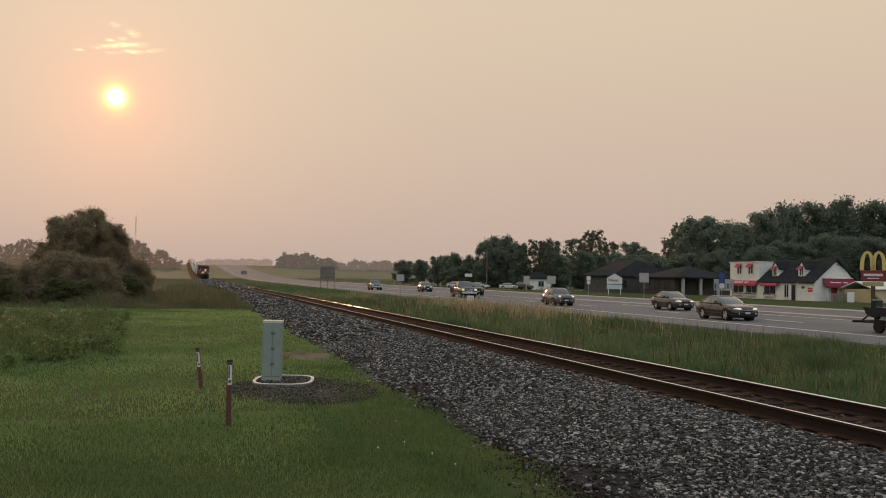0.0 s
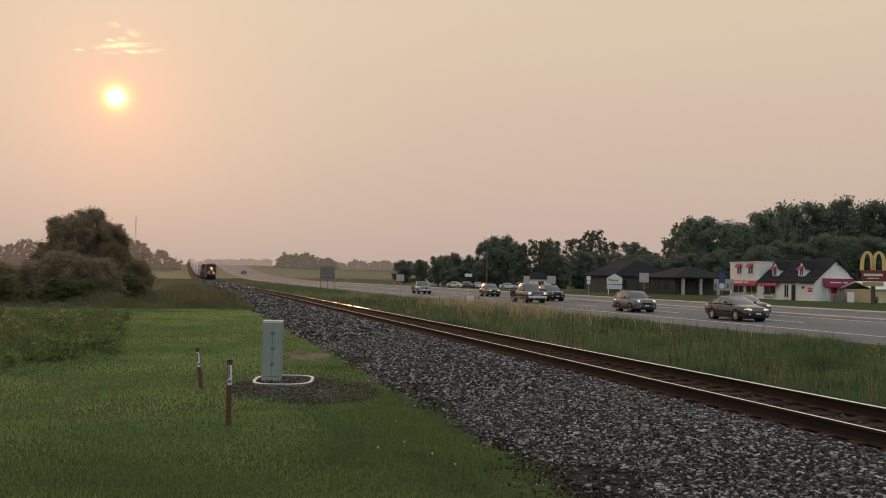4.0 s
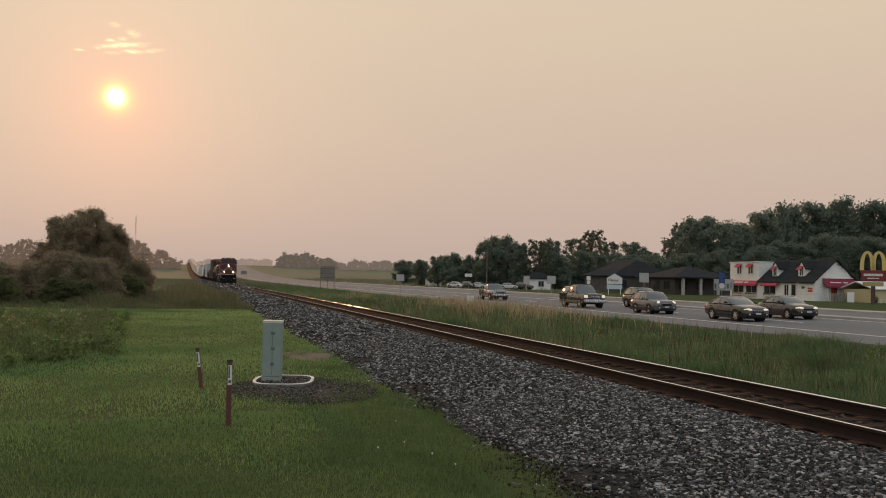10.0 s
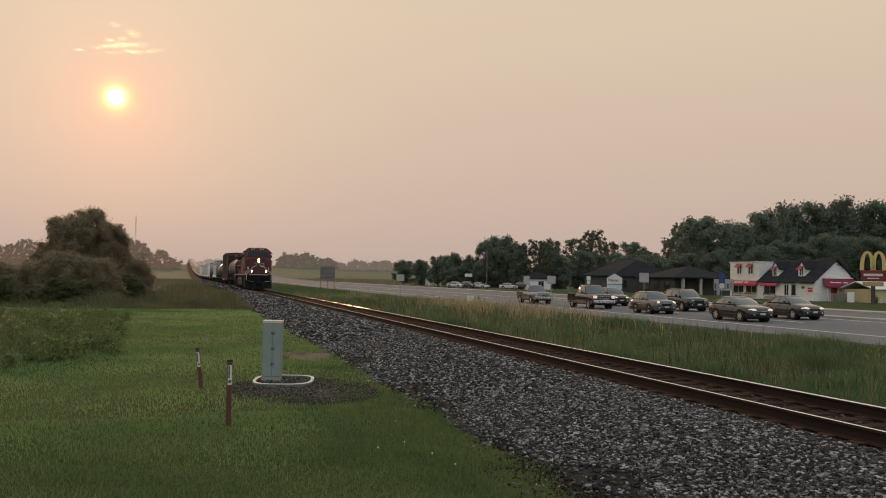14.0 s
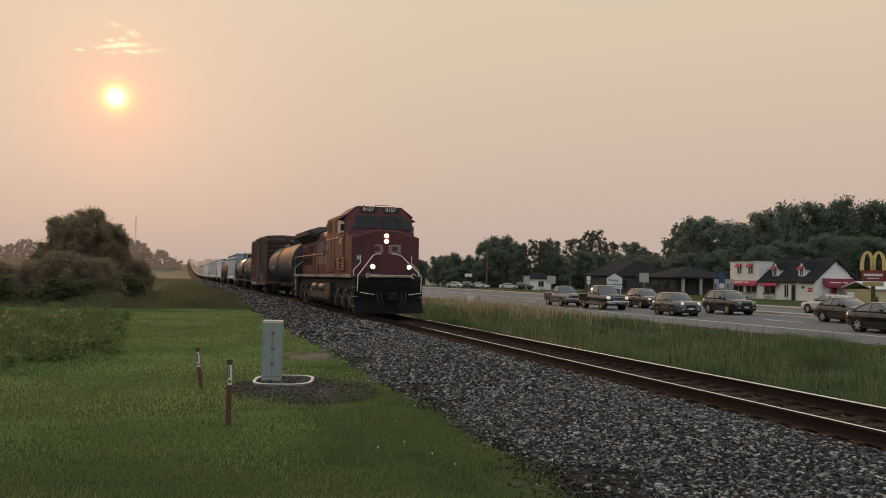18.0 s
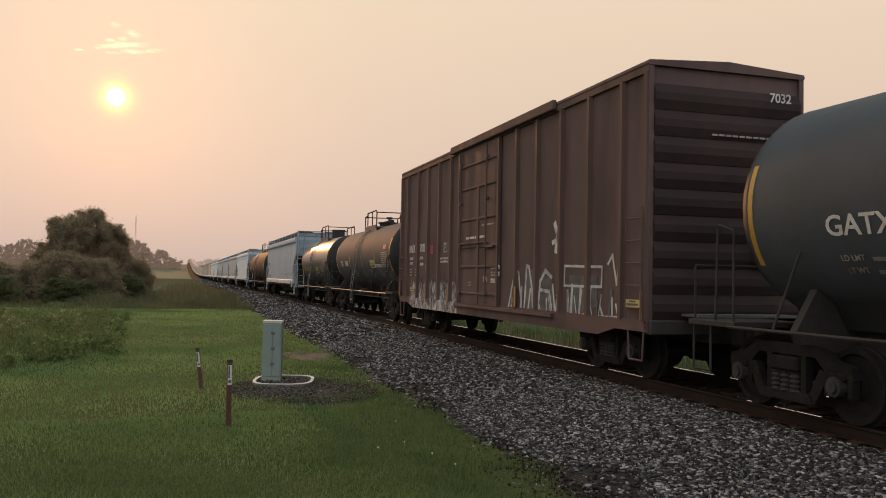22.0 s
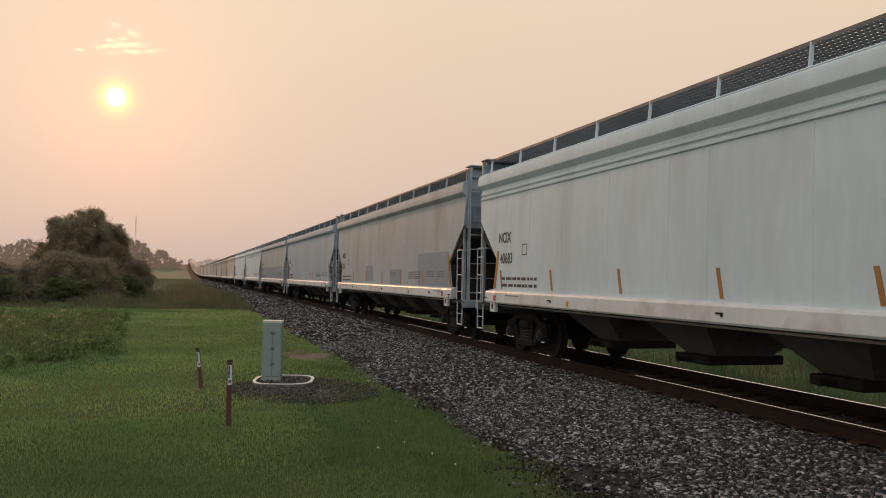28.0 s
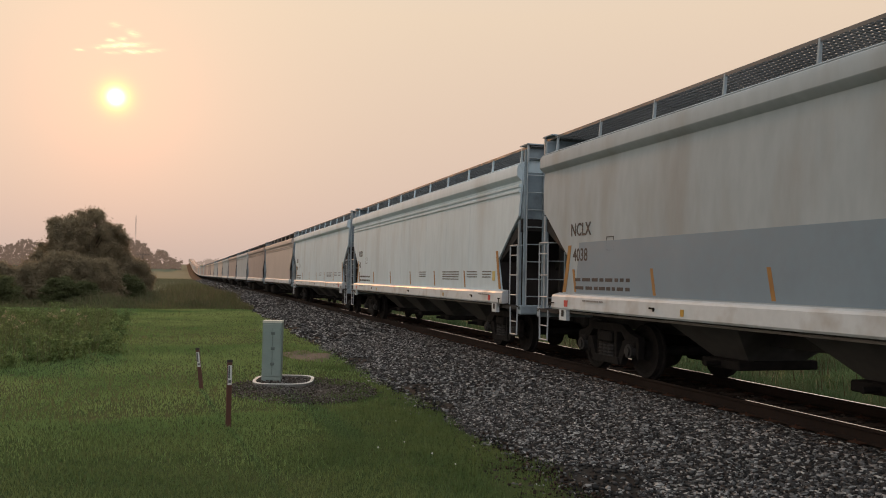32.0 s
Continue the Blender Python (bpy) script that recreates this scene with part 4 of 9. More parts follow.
        part("front_rail", Shape().pipe([(s * 1.40, Y(0.30), 1.05), (s * 1.40, Y(0.22), 1.72), (s * 0.62, Y(0.80), 2.62), (s * 0.30, Y(0.95), 2.70), (s * 0.26, Y(1.04), 2.66)], 0.022), M_WHITE, lo, "white handrail")
        st = part("step_well", Shape().box(s * 1.0, s * 1.48, Y(0.55), Y(0.98), 0.35, 1.62, 0.01), M_BLACK, lo)
        for z in (0.40, 0.80, 1.20):
            part("step", Shape().box(s * 1.30, s * 1.52, Y(0.36), Y(0.92), z, z + 0.03), M_STRIPE, st)
        st = part("step_well", Shape().box(s * 1.0, s * 1.48, Y(19.75), Y(20.3), 0.35, 1.62, 0.01), M_BLACK, lo)
        for z in (0.40, 0.80, 1.20):
            part("step", Shape().box(s * 1.36, s * 1.52, Y(20.0), Y(20.6), z, z + 0.03), M_STRIPE, st)
        part("rear_rail", Shape().pipe([(s * 1.46, Y(20.2), 0.5), (s * 1.46, Y(20.75), 1.6), (s * 1.46, Y(20.78), 2.2), (s * 0.9, Y(20.8), 2.7), (s * 0.3, Y(20.8), 2.7)], 0.02), M_WHITE, lo)
        part("uncoupling_lever", Shape().pipe([(s * 1.35, Y(0.02), 1.0), (s * 0.75, Y(-0.12), 0.92)], 0.016), M_WHITE, lo)
        part("looped_cable", Shape().pipe([(s * 1.0 + 0.10 * math.cos(a * 0.6), Y(0.02), 1.72 + 0.10 * math.sin(a * 0.6)) for a in range(9)], 0.014), M_WHITE, lo)
    # fuel tank, air reservoirs
    part("fuel_tank", Shape().prism([(-1.3, 1.0), (-1.42, 0.85), (-1.42, 0.5), (-1.2, 0.28), (1.2, 0.28), (1.42, 0.5), (1.42, 0.85), (1.3, 1.0)], Y(7.4), Y(14.2)), M_BLACK, lo)
    part("tank_end_box", Shape().box(-1.45, -1.0, Y(7.08), Y(8.72), 0.62, 1.34, 0.03), M_CAST, lo, "grimy equipment box")
    for a, b in ((8.92, 10.86), (11.50, 13.42)):
        rings = []
        for y, k in ((a, 0.25), (a + 0.04, 0.7), (a + 0.09, 0.93), (a + 0.13, 1.0), (a + 0.30, 1.0), (a + 0.301, 1.03), (a + 0.35, 1.03), (a + 0.351, 1.0), (b - 0.351, 1.0), (b - 0.35, 1.03), (b - 0.301, 1.03), (b - 0.30, 1.0), (b - 0.13, 1.0), (b - 0.09, 0.93), (b - 0.04, 0.7), (b, 0.25)):
            rings.append([(-1.20 + 0.28 * k * math.cos(2 * math.pi * i / 20), Y(y), 1.06 + 0.28 * k * math.sin(2 * math.pi * i / 20)) for i in range(20)])
        part("air_reservoir", Shape().loft(rings), surface("dusty_reservoir", (0.038, 0.037, 0.036), (0.060, 0.057, 0.054), 0.6, spec=0.3, metal=0.1, grain=6, stain=1, bump=0.02), lo, "dusty grey air reservoir", smooth=40)
    # three-axle trucks
    for yc in (4.1, 17.0):
        tr = part("locomotive_truck", Shape().box(-0.95, 0.95, Y(yc - 0.5), Y(yc + 0.5), 0.55, 1.0, 0.05), M_CAST, lo, "grimy three-axle truck")
        for s in (-1, 1):
            prof = [(Y(yc - 2.45), 0.62), (Y(yc - 2.45), 0.98), (Y(yc - 1.2), 1.02), (Y(yc + 1.2), 1.02), (Y(yc + 2.45), 0.98), (Y(yc + 2.45), 0.62), (Y(yc + 2.0), 0.42), (Y(yc + 1.6), 0.62),
                    (Y(yc + 0.45), 0.60), (Y(yc + 0.2), 0.40), (Y(yc - 0.2), 0.40), (Y(yc - 0.45), 0.60), (Y(yc - 1.6), 0.62), (Y(yc - 2.0), 0.42)]
            part("side_frame", Shape().prism(prof, s * 1.08, s * 1.24, "x"), M_CAST, tr)
            for e in (-1.85, 0.0, 1.85):
                part("pedestal", Shape().prism([(Y(yc + e - 0.40), 0.92), (Y(yc + e + 0.40), 0.92), (Y(yc + e + 0.27), 0.30), (Y(yc + e + 0.17), 0.24), (Y(yc + e - 0.17), 0.24), (Y(yc + e - 0.27), 0.30)], s * 1.10, s * 1.26, "x"), M_CAST, tr)
                for q in (-0.52, 0.52):
                    part("spring", Shape().rod((s * 1.18, Y(yc + e + q), 0.48), (s * 1.18, Y(yc + e + q), 0.72), 0.085, 10), M_GRIME, tr)
                part("axle_box", Shape().box(s * 1.2, s * 1.34, Y(yc + e - 0.2), Y(yc + e + 0.2), 0.36, 0.74, 0.03), M_CAST, tr)
                part("brake_rigging", Shape().box(s * 1.22, s * 1.30, Y(yc + e + 0.45), Y(yc + e + 0.62), 0.16, 0.85, 0.02), M_CAST, tr)
            for e in (-1.0, 0.9):
                part("brake_cylinder", Shape().rod((s * 1.3, Y(yc + e - 0.22), 0.98), (s * 1.3, Y(yc + e + 0.22), 0.98), 0.11, 12), M_CAST, tr)
        for e in (-1.85, 0.0, 1.85):
            part("axle", Shape().rod((-1.1, Y(yc + e), 0.53), (1.1, Y(yc + e), 0.53), 0.1, 10), M_GRIME, tr)
            for s in (-1, 1):
                part("wheel", wheel_shape(Y(yc + e), s * 0.755, 0.53), M_GRIME, tr, smooth=35)
    coupler(lo, Y(20.6), 1)
    couple(lo, O)
    return lo


# ----- tank cars -----
def build_tank_car(u, half, r, zc, paint, label, words, number, seed, dome="stack", railing=(-1.15, 1.35), notices=True, text_y=None, ink=None, text_z=-0.47, fence=0.72, lad=0.7, strips=(), strip_z=(-0.46, -0.02), panel=None, cargo=None):
    tk = thing("tank_car", label, "tank car", group="tank cars in the train")
    n = 40
    def ring(y, k):
        return [(r * k * math.sin(2 * math.pi * i / n), y, zc + r * k * math.cos(2 * math.pi * i / n)) for i in range(n)]
    part("shell", Shape().loft([ring(-half, 1), ring(-half * 0.34, 1), ring(half * 0.34, 1), ring(half, 1)]), paint, tk, smooth=40)
    hd = 0.55
    for s in (-1, 1):
        rings = [ring(s * (half - 0.001), 0.9995)] + [ring(s * (half + hd * math.sin(a)), math.cos(a)) for a in (0.25, 0.5, 0.75, 1.0, 1.25, 1.45)]
        part("head", Shape().loft(rings), M_TANK_HEAD, tk, "black rounded tank head", smooth=40)
    for y in (-half, -half / 3, half / 3, half):
        part("weld_seam", Shape().loft([ring(y - 0.015, 1.003), ring(y + 0.015, 1.003)], False), paint, tk, smooth=40)
    end = half + 1.25
    for s in (-1, 1):
        ye = s * (half - 0.75)
        part("stub_sill", Shape().box(-0.33, 0.33, s * (half - 2.3), s * end, 0.76, 1.14, 0.02), M_BLACK, tk)
        part("reinforcing_pad", Shape().prism([(-0.55, 1.10), (0.55, 1.10), (0.75, zc - r * 0.84), (-0.75, zc - r * 0.84)], s * (half - 2.5), s * (half - 0.1)), M_TANK_HEAD, tk)
        part("bolster", Shape().prism([(-0.98, zc - r * 0.74), (-1.30, 1.06), (-1.22, 0.92), (1.22, 0.92), (1.30, 1.06), (0.98, zc - r * 0.74), (0.6, zc - r * 0.9), (-0.6, zc - r * 0.9)], ye - 0.06, ye + 0.06), M_BLACK, tk)
        part("end_platform", Shape().box(-1.48, 1.48, s * (half + 0.15), s * (end - 0.05), 1.06, 1.14, 0.01), M_BLACK, tk)
        for q in (-1, 1):
            part("end_rail", Shape().pipe([(q * 1.45, s * (half + 0.2), 1.1), (q * 1.45, s * (half + 0.2), 2.35), (q * 1.45, s * (half + 0.55), 2.45), (q * 1.45, s * (half + 0.6), 1.1)], 0.018), M_BLACK, tk)
        part("cross_rail", Shape().pipe([(-1.4, s * (end - 0.1), 1.1), (-1.4, s * (end - 0.1), 1.9), (1.4, s * (end - 0.1), 1.9), (1.4, s * (end - 0.1), 1.1)], 0.018), M_BLACK, tk)
        part("side_rail", Shape().pipe([(s * 1.47, -half - 0.3, 1.07), (s * 1.47, half + 0.3, 1.07)], 0.024), M_STRIPE if paint is not M_TANK else M_BLACK, tk)
        for k in range(5):
            yy = -half + 0.6 + k * (2 * half - 1.2) / 4
            part("rail_bracket", Shape().rod((s * 1.47, yy, 1.07), (s * r * 0.93, yy - 0.30, zc - r * 0.42), 0.018, 6), M_BLACK, tk)
        for k in range(7):
            yy = -half * 0.62 + k * half * 0.2
            part("hanger", Shape().box(s * 0.75 - 0.02, s * 0.75 + 0.02, yy - 0.02, yy + 0.02, 0.80, zc - r * 0.80), M_BLACK, tk)
        part("air_pipe", Shape().rod((s * 0.75, -half * 0.66, 0.84), (s * 0.75, half * 0.64, 0.84), 0.022, 6), M_BLACK, tk)
        part("corner_step", Shape().pipe([(-1.45, s * (end - 0.55), 1.1), (-1.45, s * (end - 0.55), 0.45), (-1.45, s * (end - 0.15), 0.45), (-1.45, s * (end - 0.15), 1.1)], 0.018), M_BLACK, tk)
        coupler(tk, s * (end - 0.1), s)
        freight_truck(tk, s * (half - 0.35))
    # ladders over both sides
    part("bottom_outlet", Shape().rod((0, -0.2, 0.62), (0, -0.2, zc - r + 0.1), 0.30, 16, 0.42).rod((0, -0.2, 0.52), (0, -0.2, 0.63), 0.16, 12), M_BLACK, tk)
    part("brake_reservoir", Shape().rod((-0.55, half * 0.30, 0.98), (-0.55, half * 0.30 + 1.0, 0.98), 0.17, 14), M_BLACK, tk)
    for s in (-1, 1):
        pts = [(s * 1.50, 0.5), (s * 1.52, 1.2)] + [(s * (r + 0.07) * math.sin(a), zc + (r + 0.07) * math.cos(a)) for a in (1.75, 1.5, 1.2, 0.9, 0.6, 0.38)]
        sh = Shape()
        for off in (-0.21, 0.21):
            sh.pipe([(x, lad + off, z) for x, z in pts], 0.018)
        for (xa, za), (xb, zb) in zip(pts, pts[1:]):
            k = max(1, int(math.hypot(xb - xa, zb - za) / 0.3))
            for i in range(k):
                t = (i + 0.5) / k
                sh.rod((xa + (xb - xa) * t, lad - 0.21, za + (zb - za) * t), (xa + (xb - xa) * t, lad + 0.21, za + (zb - za) * t), 0.014, 5)
        part("ladder", sh, M_BLACK if paint is M_TANK else M_GRATE, tk)
    head_lettering(words + " " + number, tk, *((-0.50, 2.98) if r > 1.4 else (-0.40, 2.97)), 0.12, ink or M_LETTER, half, hd, r, zc)
    # top platform, its railing and the manway
    a, b = railing
    zt = zc + r
    pf = part("top_platform", Shape().box(-0.77, 0.77, a, b, zt - 0.10, zt - 0.05).box(-0.77, -0.72, a, b, zt - 0.24, zt + 0.02).box(0.72, 0.77, a, b, zt - 0.24, zt + 0.02), M_GRATE, tk)
    hgt = zt + fence
    mid = (a + b) / 2 - 0.35
    for s in (-1, 1):
        part("guard_rail", Shape().pipe([(s * 0.74, b, zt - 0.05), (s * 0.74, b, hgt - 0.16), (s * 0.74, b - 0.42, hgt - 0.14), (s * 0.74, b - 0.5, hgt - 0.02), (s * 0.74, a + 0.1, hgt), (s * 0.74, a, hgt - 0.08), (s * 0.74, a, zt - 0.05)], 0.026)
             .pipe([(s * 0.74, b - 0.5, zt - 0.05), (s * 0.74, b - 0.5, hgt - 0.02)], 0.024).pipe([(s * 0.74, (a + b) / 2 - 0.3, zt - 0.05), (s * 0.74, (a + b) / 2 - 0.3, hgt)], 0.024), M_PLATE_RUST, pf, "rusty guard rail")
    part("cross_rail", Shape().pipe([(-0.74, b, hgt - 0.16), (0.74, b, hgt - 0.16)], 0.024), M_PLATE_RUST, pf, "rusty guard rail")
    part("cross_rail", Shape().pipe([(-0.74, a, hgt - 0.08), (0.74, a, hgt - 0.08)], 0.024), M_PLATE_RUST, pf, "rusty guard rail")
    if dome == "stack":
        part("valve_housing", Shape().rod((0, mid, zt - 0.05), (0, mid, zt + 0.42), 0.36, 20).rod((0, mid, zt + 0.42), (0, mid, zt + 0.47), 0.39, 20), M_BLACK, tk, "black round valve housing")
    else:
        sh = Shape().rod((0, mid + 0.3, zt - 0.05), (0, mid + 0.3, zt + 0.14), 0.36, 18).rod((0, mid + 0.3, zt + 0.14), (0, mid + 0.3, zt + 0.19), 0.42, 18).box(-0.05, 0.05, mid - 0.3, mid + 0.8, zt + 0.20, zt + 0.26)
        sh.rod((0, mid, zt), (0, mid, zt + 0.36), 0.05, 8).rod((0, mid - 0.5, zt), (0, mid - 0.5, zt + 0.26), 0.09, 8).rod((-0.12, mid, zt + 0.36), (0.12, mid, zt + 0.36), 0.05, 8)
        part("manway", sh, M_BLACK, tk, "black manway with valves")
    # strips, notices and lettering on the near side
    def strip(name, y, z0, z1, w, mat, label=""):
        k = 7
        pts = []
        for i in range(k + 1):
            z = z0 + (z1 - z0) * i / k
            dz = (z - zc) / r
            x = -(r + 0.006) * math.sqrt(max(0.0, 1 - dz * dz))
            pts.append((x, z))
        rings = [[(x, y, z), (x, y - w, z), (x + 0.01, y - w, z), (x + 0.01, y, z)] for x, z in pts]
        return part(name, Shape().loft(rings), mat, tk, label)
    py0 = -half + 1.45
    if notices:
        for y in strips or (half * 0.5, half * 0.1, -half * 0.3, -half * 0.6):
            strip("reflector_strip", y, zc + strip_z[0], zc + strip_z[1], 0.07, M_YELLOW, "yellow reflector strip")
        for y in (-half + 0.12, half - 0.03):
            strip("reflector_band", y, zc - 0.75, zc + 0.55, 0.09, M_YELLOW, "yellow reflector band")
        py = py0
        for k in range(8):
            strip("panel_line", py, zc - 0.50 + k * 0.075, zc - 0.465 + k * 0.075, 1.05, M_FADED, "pale ruled data table")
        for k in range(5):
            strip("panel_line", py - k * 0.26, zc - 0.50, zc + 0.06, 0.02, M_FADED)
        if panel:
            y0, y1, z0, z1 = panel
            strip("notice_panel", y0, zc + z0, zc + z1, y0 - y1, M_YPANEL, "yellow printed notice panel")
            for q0, q1 in ((0.08, 0.40), (0.52, 0.60), (0.68, 0.74), (0.82, 0.92)):
                strip("notice_print", y0 - 0.05, zc + z0 + (z1 - z0) * q0, zc + z0 + (z1 - z0) * q1, y0 - y1 - 0.10, M_DARKTXT)
            if not cargo:
                strip("notice_panel", y0 - 1.5, zc - 0.64, zc - 0.36, 0.5, M_FADED, "printed notice panel")
        if r > 1.4 and paint is M_TANK:
            for y0, wd, z0, z1 in ((-6.15, 0.025, -0.99, -0.70), (-6.70, 0.025, -0.99, -0.70), (-6.15, 0.575, -0.99, -0.965), (-6.15, 0.575, -0.725, -0.70)):
                strip("card_holder", y0, zc + z0, zc + z1, wd, M_SMALL)
            for q in range(6):
                strip("stencil", -5.75 - q * 0.09, zc - 0.14, zc - 0.04, 0.06, M_FADED)
    rnd = random.Random(seed)
    for k in range(4):
        y = half * (0.36 - 0.33 * k) + rnd.uniform(-0.3, 0.3)
        for q in range(4):
            strip("small_print", y, zc - 0.62 - q * 0.075, zc - 0.595 - q * 0.075, rnd.uniform(0.45, 0.75), M_SMALL)
    ty = half - 0.3 if text_y is None else text_y
    xs = -math.sqrt(r * r - (text_z + 0.12) ** 2) - 0.02
    wide = r > 1.4
    lines = [(words, ty, text_z, 0.23), (number, ty - (1.20 if wide else 0.98), text_z, 0.23)]
    if wide:
        lines += [("LD LMT", ty - 0.1, -0.73, 0.065), ("LT WT", ty - 0.12, -0.87, 0.065)]
        for z, cells in ((-0.73, (0.34, 0.12, 0.34, 0.12)), (-0.87, (0.30, 0.12, 0.30, 0.12))):
            py = ty - 0.56
            for wd in cells:
                strip("small_print", py, zc + z + 0.01, zc + z + 0.055, wd, M_SMALL)
                py -= wd + 0.08
        for y0, wd, z0, z1 in ((3.95, 0.015, -0.48, -0.22), (3.70, 0.015, -0.48, -0.22), (3.95, 0.265, -0.48, -0.465), (3.95, 0.265, -0.235, -0.22)):
            strip("plate_frame", y0, zc + z0, zc + z1, wd, M_LETTER)
    if cargo:
        # a number tag above the table, a card frame and a paint-flaked diamond low down
        strip("number_tag", py0 - 0.30, zc + 0.16, zc + 0.33, 0.40, M_TAG, "pink number tag")
        for y0, wd, z0, z1 in ((0.0, 0.025, -0.94, -0.66), (-0.40, 0.025, -0.94, -0.66), (0.0, 0.425, -0.94, -0.92), (0.0, 0.425, -0.68, -0.66)):
            strip("card_holder", py0 + y0, zc + z0, zc + z1, wd, M_SMALL)
        for k in range(6):
            w = 0.36 * (1 - abs(k - 2.5) / 3.2)
            strip("worn_diamond", py0 - 0.62 + w / 2, zc - 1.10 + k * 0.07, zc - 1.033 + k * 0.07, w, M_STRIPE_WORN, "flaked pale diamond")
        lines.append((cargo[0], cargo[1], cargo[2], 0.125))
    for tx, y, tz, hh in lines:
        lt = lettering(tx, tk, 0.0, y, zc + tz, hh, M_FADED if hh < 0.1 else ink or M_LETTER, 1.13 if wide else 0.85, "left")
        for v in lt.data.vertices:
            v.co.x = -math.sqrt(max(0.01, (r + 0.005) ** 2 - (v.co.z - zc) ** 2)) + v.co.x
    couple(tk, u)
    return tk


# ----- boxcar -----
M_RIB = surface("brown_rib_paint", (0.100, 0.066, 0.057), (0.150, 0.100, 0.085), 0.75, grain=5, stain=0.8, stretch=(1, 1, 0.3), bump=0.05, dirt=(0.05, 0.033, 0.027), dirt_amount=0.4, spec=0.2)
M_SPRAY = surface("grey_spray_fill", (0.10, 0.095, 0.092), (0.18, 0.175, 0.17), 0.75, grain=9, stain=1.5, bump=0.0, dirt=(0.08, 0.055, 0.048), dirt_amount=0.9, spec=0.15)
M_SPRAY_PALE = surface("pale_spray_stroke", (0.46, 0.465, 0.465), (0.66, 0.66, 0.655), 0.75, grain=9, stain=1.5, bump=0.0, dirt=(0.20, 0.16, 0.14), dirt_amount=0.8, spec=0.15)


def boxcar_paint():
    m = surface("brown_boxcar_paint", (0.112, 0.077, 0.073), (0.155, 0.107, 0.099), 0.8, spec=0.15, grain=4, stain=0.5, stretch=(1, 1, 0.35), bump=0.03, dirt=(0.04, 0.026, 0.022), dirt_amount=0.5)
    nt = m.node_tree
    b = nt.nodes["Principled BSDF"]
    old = b.inputs["Base Color"].links[0].from_socket
    tc = nt.nodes.new("ShaderNodeTexCoord")
    sep = nt.nodes.new("ShaderNodeSeparateXYZ")
    nt.links.new(tc.outputs["Object"], sep.inputs[0])

    def mth(op, a, c=0.0, d=None):
        nd = nt.nodes.new("ShaderNodeMath")
        nd.operation = op
        nd.use_clamp = op == "MULTIPLY_ADD"
        for i, v in enumerate((a, c, d)):
            if v is None:
                continue
            if isinstance(v, (int, float)):
                nd.inputs[i].default_value = v
            else:
                nt.links.new(v, nd.inputs[i])
        return nd.outputs[0]
    # sprayed letters near the floor of the car: swirling pale fills, dark outlines, a smoky fade above
    def noise(scale, detail, twist, stretch=(1.0, 1.0, 1.0)):
        mp = nt.nodes.new("ShaderNodeMapping")
        mp.inputs["Scale"].default_value = stretch
        nt.links.new(tc.outputs["Object"], mp.inputs[0])
        nd = nt.nodes.new("ShaderNodeTexNoise")
        nd.inputs["Scale"].default_value, nd.inputs["Detail"].default_value, nd.inputs["Distortion"].default_value = scale, detail, twist
        nt.links.new(mp.outputs[0], nd.inputs["Vector"])
        return nd.outputs[0]
    low, swirl, line = noise(0.8, 2.0, 0.4), noise(1.7, 2.0, 2.2, (1, 1.3, 0.8)), noise(1.15, 1.0, 2.6, (1, 1.5, 0.8))
    z, y = sep.outputs[2], sep.outputs[1]
    top = mth("MULTIPLY_ADD", low, 2.1, 0.0)
    top = mth("ADD", mth("MULTIPLY", top, 0.62), 0.98)
    inside = mth("MULTIPLY_ADD", mth("SUBTRACT", top, z), 6.0, 0.3)
    ragged = mth("MULTIPLY_ADD", mth("SUBTRACT", mth("ADD", swirl, mth("MULTIPLY", mth("SUBTRACT", 1.45, z), 0.30)), 0.44), 9.0, 0.35)
    fill = mth("MULTIPLY", inside, ragged)
    rear = mth("MULTIPLY", mth("MULTIPLY", mth("GREATER_THAN", y, 1.7), mth("MULTIPLY_ADD", mth("SUBTRACT", 6.72, y), 6.0, 0.0)), mth("LESS_THAN", sep.outputs[0], -1.38))
    outline = mth("MULTIPLY_ADD", mth("ABSOLUTE", mth("SUBTRACT", line, 0.5)), -30.0, 1.2)
    reach = mth("MULTIPLY_ADD", mth("SUBTRACT", mth("ADD", top, 0.38), z), 2.5, 0.0)
    outline = mth("MULTIPLY", mth("MULTIPLY", outline, reach), mth("MULTIPLY", rear, 0.85))
    side = mth("MULTIPLY", rear, fill)
    tone = nt.nodes.new("ShaderNodeValToRGB")
    el = tone.color_ramp.elements
    el[0].position, el[0].color = 0.40, (0.13, 0.125, 0.125, 1)
    el[1].position, el[1].color = 0.62, (0.60, 0.60, 0.60, 1)
    nt.links.new(noise(3.4, 3.0, 1.2, (1, 1.4, 0.6)), tone.inputs[0])
    mx = nt.nodes.new("ShaderNodeMix")
    mx.data_type = "RGBA"
    nt.links.new(mth("MULTIPLY_ADD", side, 0.9, 0.0), mx.inputs[0])
    nt.links.new(old, mx.inputs[6])
    nt.links.new(tone.outputs[0], mx.inputs[7])
    dark = nt.nodes.new("ShaderNodeMix")
    dark.data_type = "RGBA"
    nt.links.new(outline, dark.inputs[0])
    nt.links.new(mx.outputs[2], dark.inputs[6])
    dark.inputs[7].default_value = (0.035, 0.030, 0.030, 1)
    nt.links.new(dark.outputs[2], b.inputs["Base Color"])
    return m


